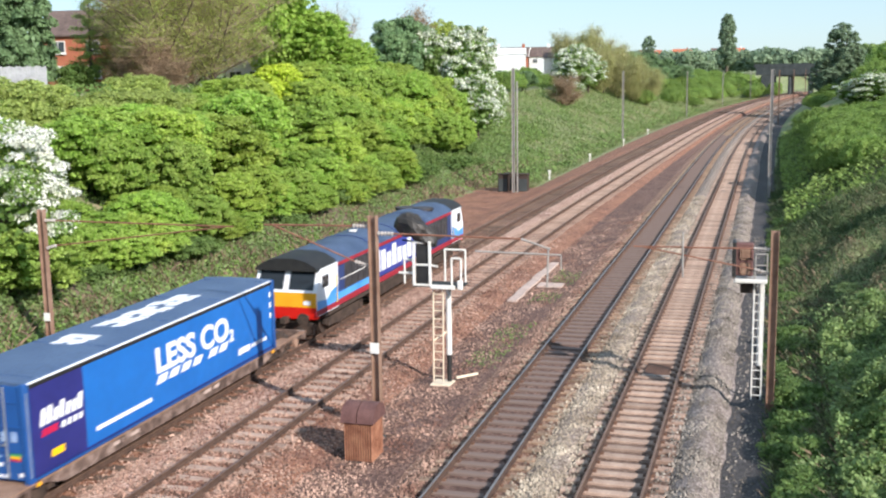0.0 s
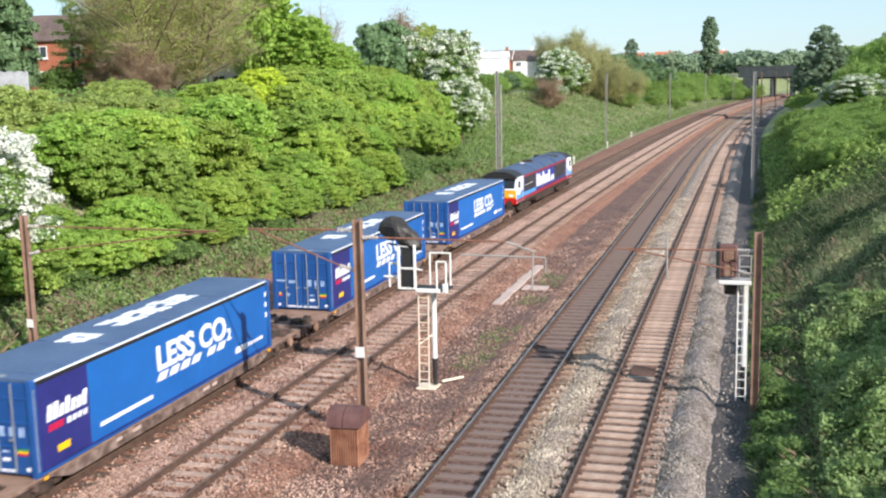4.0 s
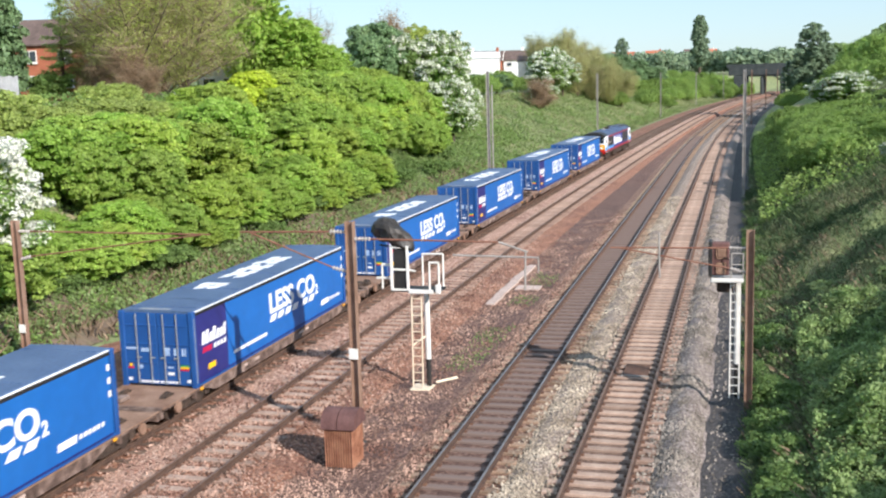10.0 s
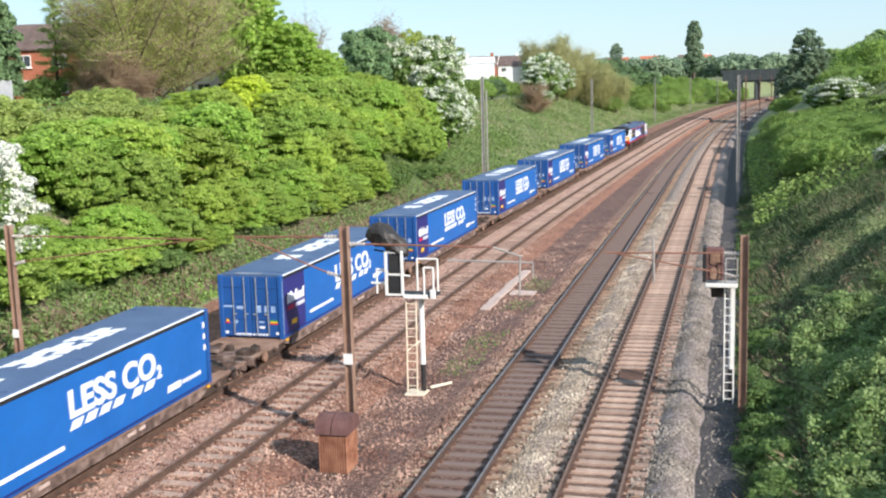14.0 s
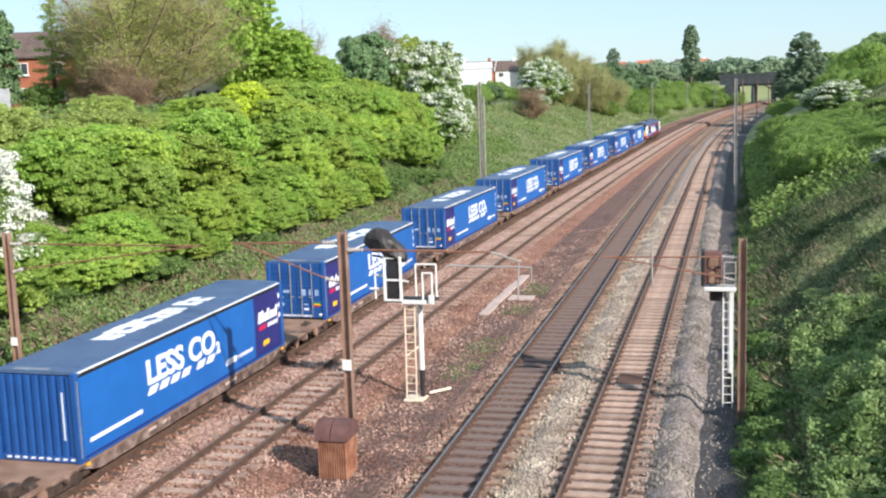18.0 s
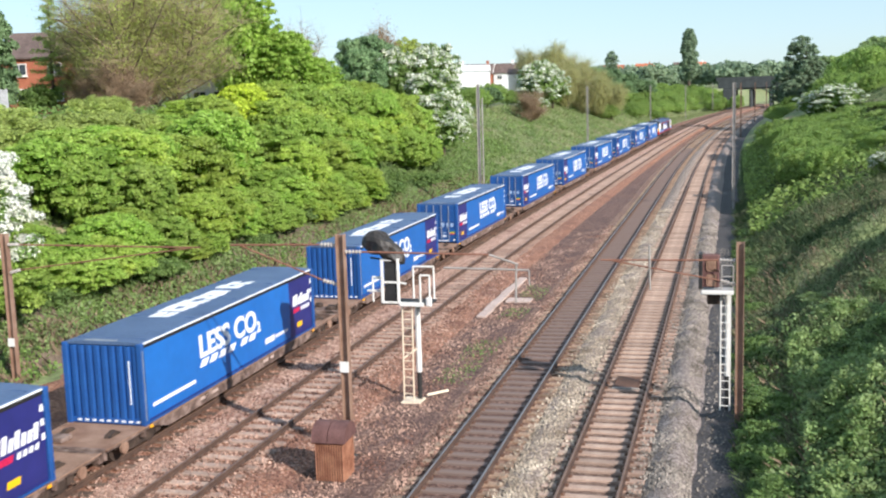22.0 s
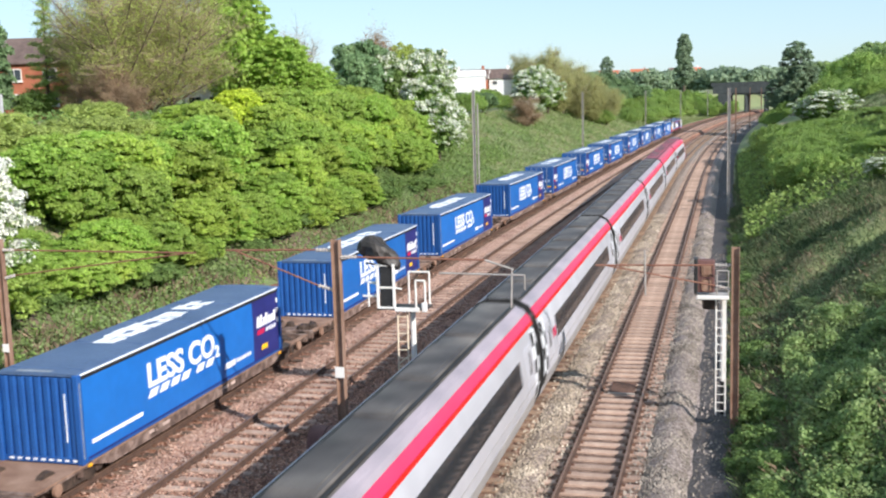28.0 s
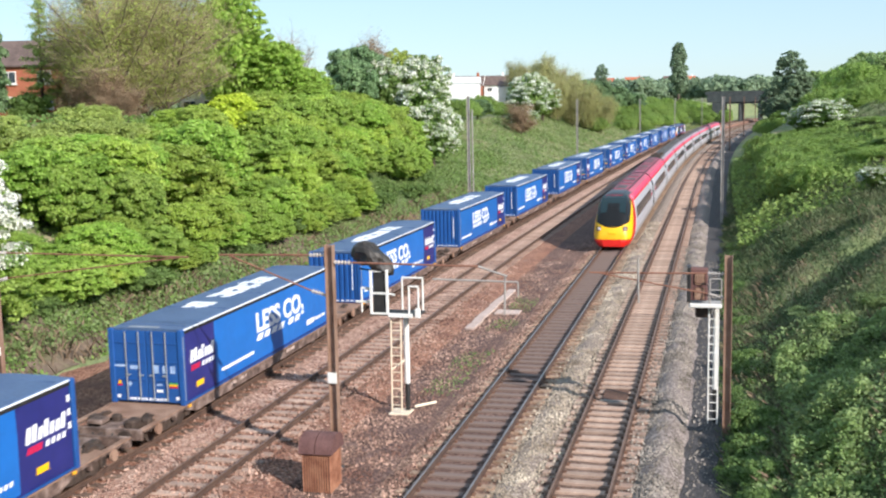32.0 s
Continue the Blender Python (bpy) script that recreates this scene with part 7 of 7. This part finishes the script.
scatter("slope_grass", M["bank_green"], "tall grass on the further slope", "grass", 50000, 1.0, 20, 60, 170, 0.4, "blade", 1.2, 31)
scatter("dry_stalks", M["stalk"], "dry pale stalks among the grass", "weeds", 5000, 0.5, 9, 17, 70, 0.34, "blade", 1.5, 7, clump=0.3, wide=0.008)
scatter("bank_nettles", M["bramble"], "nettles and ivy along the foot of the bank", "weeds", 90000, -32.5, -26.6, 30, 130, 0.10, "leaf", 1.3, 8)
scatter("foot_ivy", M["leaf_mid"], "patchy ivy at the foot of the bank", "weeds", 30000, -28.5, -25.4, 30, 130, 0.09, "leaf", 1.3, 18, clump=0.5)
scatter("bank_ivy", M["leaf_mid"], "ivy and brambles over the slope", "weeds", 45000, -45, -29, 34, 150, 0.14, "leaf", 1.3, 9)
scatter("dead_stalks", M["stalk"], "dead brown stalks along the cess", "weeds", 9000, -28.0, -25.3, 30, 120, 0.6, "blade", 1.2, 10, clump=0.8)
scatter("far_grass", M["grass"], "grass on the far bank", "grass", 90000, -43, -20.4, 96, 420, 0.40, "blade", 1.4, 12)
scatter("far_tussocks", M["weeds"], "darker tussocks in patches on the far bank", "grass", 36000, -43, -21, 96, 300, 0.17, "leaf", 1.3, 38, clump=0.5, mound=0.35)
scatter("cess_weeds", M["bank_green"], "straggling grass along the edge of the walkway", "weeds", 9000, 0.05, 1.1, 17, 90, 0.16, "blade", 1.5, 21, clump=0.5)
scatter("track_weeds", M["weeds"], "thin green weeds between the lines", "weeds", 4200, -10.3, -9.0, 36, 56, 0.045, "leaf", 1.0, 13, clump=0.25)


# ---------------------------------------------------------------- houses
def house(m, w, d, h, roof_h, label, wall="brick", roof="roof", windows=3, floors=2, gable=True):
    t = thing("house", m, label, "house", "houses above the cutting")
    part("wall", a_box(-w / 2, w / 2, -d / 2, d / 2, -1.0, h, 0.02), M[wall], t)
    o = 0.35
    for s in (-1, 1):
        vs = [(-w / 2 - o, s * (d / 2 + o), h - 0.12), (w / 2 + o, s * (d / 2 + o), h - 0.12), (w / 2 + o, 0, h + roof_h), (-w / 2 - o, 0, h + roof_h)]
        vs += [(a, b, c - 0.14) for a, b, c in vs]
        part("roof_slope", poly(bmesh.new(), vs, [(0, 1, 2, 3), (7, 6, 5, 4), (0, 4, 5, 1), (1, 5, 6, 2), (2, 6, 7, 3), (3, 7, 4, 0)]), M[roof], t)
    for s in (-1, 1):
        vs = [(s * w / 2, -d / 2, h - 0.02), (s * w / 2, d / 2, h - 0.02), (s * w / 2, 0, h + roof_h - 0.2)]
        vs += [(s * (w / 2 - 0.2), b, c) for _, b, c in vs]
        part("gable", poly(bmesh.new(), vs, [(0, 1, 2), (5, 4, 3), (0, 3, 4, 1), (1, 4, 5, 2), (2, 5, 3, 0)]), M[wall], t)
        for k in (-1, 1):
            e = k * (d / 2 + o)
            part("barge_board", a_tube((s * (w / 2 + o + 0.02), e, h - 0.2), (s * (w / 2 + o + 0.02), 0, h + roof_h - 0.1), 0.12, sides=4), M["white"], t, "white barge board")
    part("chimney", a_box(w * 0.2, w * 0.2 + 0.8, -0.4, 0.4, h + roof_h * 0.5, h + roof_h + 1.0, 0.03), M[wall], t)
    for f in range(floors):
        z = 0.9 + f * (h - 0.3) / floors
        for i in range(windows):
            x = -w / 2 + w * (i + 0.5) / windows
            for s in (-1, 1):
                win = part("window", a_box(x - 0.75, x + 0.75, *sorted((s * (d / 2 - 0.05), s * (d / 2 + 0.05))), z, z + 1.25, 0.02), M["white"], t, "white framed window")
                for k in (-1, 1):
                    part("pane", a_box(*sorted((x + k * 0.04, x + k * 0.66)), *sorted((s * (d / 2 + 0.02), s * (d / 2 + 0.07))), z + 0.1, z + 1.15), M["house_glass"], win)
                part("sill", a_box(x - 0.85, x + 0.85, *sorted((s * d / 2, s * (d / 2 + 0.18))), z - 0.12, z), M["white"], win)
        for s in (-1, 1):
            win = part("window", a_box(*sorted((s * (w / 2 - 0.05), s * (w / 2 + 0.05))), -0.6, 0.6, z, z + 1.2, 0.02), M["white"], t, "white framed window")
            part("pane", a_box(*sorted((s * (w / 2 + 0.02), s * (w / 2 + 0.07))), -0.5, 0.5, z + 0.1, z + 1.1), M["house_glass"], win)
    return t


TOP = 8.6
house(pose(-67.5, 101, 9.3, 0, 0, 12), 11.0, 7.5, 5.4, 2.6, "red-brick house with white windows above the cutting")
house(pose(-55.5, 114, 8.6, 0, 0, 8), 7.0, 7.0, 5.0, 2.3, "white-gabled house behind trees", "render_white")
for i, (x, y, w, wall, roof) in enumerate(((-82, 780, 16, "render_white", "roof_red"), (-58, 760, 13, "brick", "roof_red"), (-34, 760, 10, "render_white", "roof"), (-22, 770, 9, "render_white", "roof_red"),
                                           (-110, 800, 16, "brick", "roof_red"))):
    house(pose(x, y, 16.0, 0, 0, 10 * i), w, 8, 5.2, 3.0, "distant house with tiled roof on the skyline", wall, roof)


for i, x in enumerate((-92, -84.5, -77, -69.5, -62)):
    house(pose(x + bend(330), 330 + 2 * i, 9.3, 0, 0, 4), 7.2, 8, 5.6, 2.9, "distant brown-roofed terraced house above the hedge", "brick" if i % 2 else "render_white", "roof", windows=2)


def shed(m, w, d, h, label, wall, roof):
    t = thing("industrial_shed", m, label, "shed")
    part("wall", a_box(-w / 2, w / 2, -d / 2, d / 2, -1, h, 0.05), M[wall], t)
    part("roof", poly(bmesh.new(), [(-w / 2 - 0.2, -d / 2 - 0.2, h), (w / 2 + 0.2, -d / 2 - 0.2, h), (w / 2 + 0.2, d / 2, h), (-w / 2 - 0.2, d / 2, h), (-w / 2 - 0.2, 0, h + 1.4), (w / 2 + 0.2, 0, h + 1.4)],
                      [(0, 1, 5, 4), (4, 5, 2, 3), (0, 4, 3), (1, 2, 5), (3, 2, 1, 0)]), M[roof], t)
    for i in range(int(w / 2)):
        x = -w / 2 + 1 + i * 2
        part("cladding_rib", a_box(x - 0.06, x + 0.06, -d / 2 - 0.05, -d / 2, 0, h - 0.1), M[wall], t)


shed(pose(-55.6, 232, 8.5, 0, 0, 10), 8.8, 9, 5.4, "white flat-sided commercial building above the hedge", "render_white", "render_white")
shed(pose(-44.5, 243, 8.5, 0, 0, 10), 9.0, 9, 4.6, "brown-roofed building above the hedge", "render_white", "roof")


def back_fence():
    t = thing("board_fence", pose(-55.3, 69.2, 8.9, 0, 0, 20), "pale vertical-board garden fence at the bank top", "fence")
    for i in range(64):
        part("board", a_box(-9 + i * 0.19, -9 + i * 0.19 + 0.17, -0.012, 0.012, 0.0, 2.2 + 0.05 * math.sin(i * 1.7)), M["fence"], t)
    for i in range(7):
        part("post", a_box(-9 + i * 2 - 0.06, -9 + i * 2 + 0.06, 0.015, 0.12, -0.3, 1.7, 0.01), M["fence"], t)
    for z in (0.4, 1.4):
        part("rail", a_box(-9, 3.1, 0.012, 0.06, z, z + 0.08), M["fence"], t)


back_fence()


# ---------------------------------------------------------------- what moves
def freight_at(t):
    """Where the middle of the first container is: the train slows, then keeps a steady pace."""
    ts = [0.0, 3.0, 6.0, 9.0, 13.0, 19.0, 23.0, 28.0, 32.0]
    ps = [20.15, 48.6, 74.1, 95.5, 120.7, 155.95, 178.05, 206.1, 229.65]
    k = len(ts)
    slope = [(ps[1] - ps[0]) / (ts[1] - ts[0]) + 0.45] + [((ps[i + 1] - ps[i]) / (ts[i + 1] - ts[i]) + (ps[i] - ps[i - 1]) / (ts[i] - ts[i - 1])) / 2 for i in range(1, k - 1)] + [5.95]
    i = max(j for j in range(k - 1) if ts[j] <= t)
    h = ts[i + 1] - ts[i]
    f = (t - ts[i]) / h
    return ((2 * f ** 3 - 3 * f ** 2 + 1) * ps[i] + (f ** 3 - 2 * f ** 2 + f) * h * slope[i] + (3 * f ** 2 - 2 * f ** 3) * ps[i + 1] + (f ** 3 - f ** 2) * h * slope[i + 1]) + BOX_LEN / 2


def express_at(t):
    """Where the leading nose is; it still gathers speed a little as it comes into sight."""
    return 220.6 + 33.7 * (t - 30.0) - float(np.interp(t, [24, 25, 26], [3.3, 2.8, 0.0]))


def motions():
    beat = [i * 1.0 for i in range(33)]
    for ob, behind_first, z in freight:
        walk(ob, [(t, along(FREIGHT_X, freight_at(t) - behind_first, z)) for t in beat])
    walk(loco, [(t, along(FREIGHT_X, freight_at(t) + LOCO_AHEAD, 0.0)) for t in beat])
    for ob, off, turn in express:
        walk(ob, [(t, along(FAST_X, express_at(t) + off, 0.0, turn)) for t in beat])


motions()
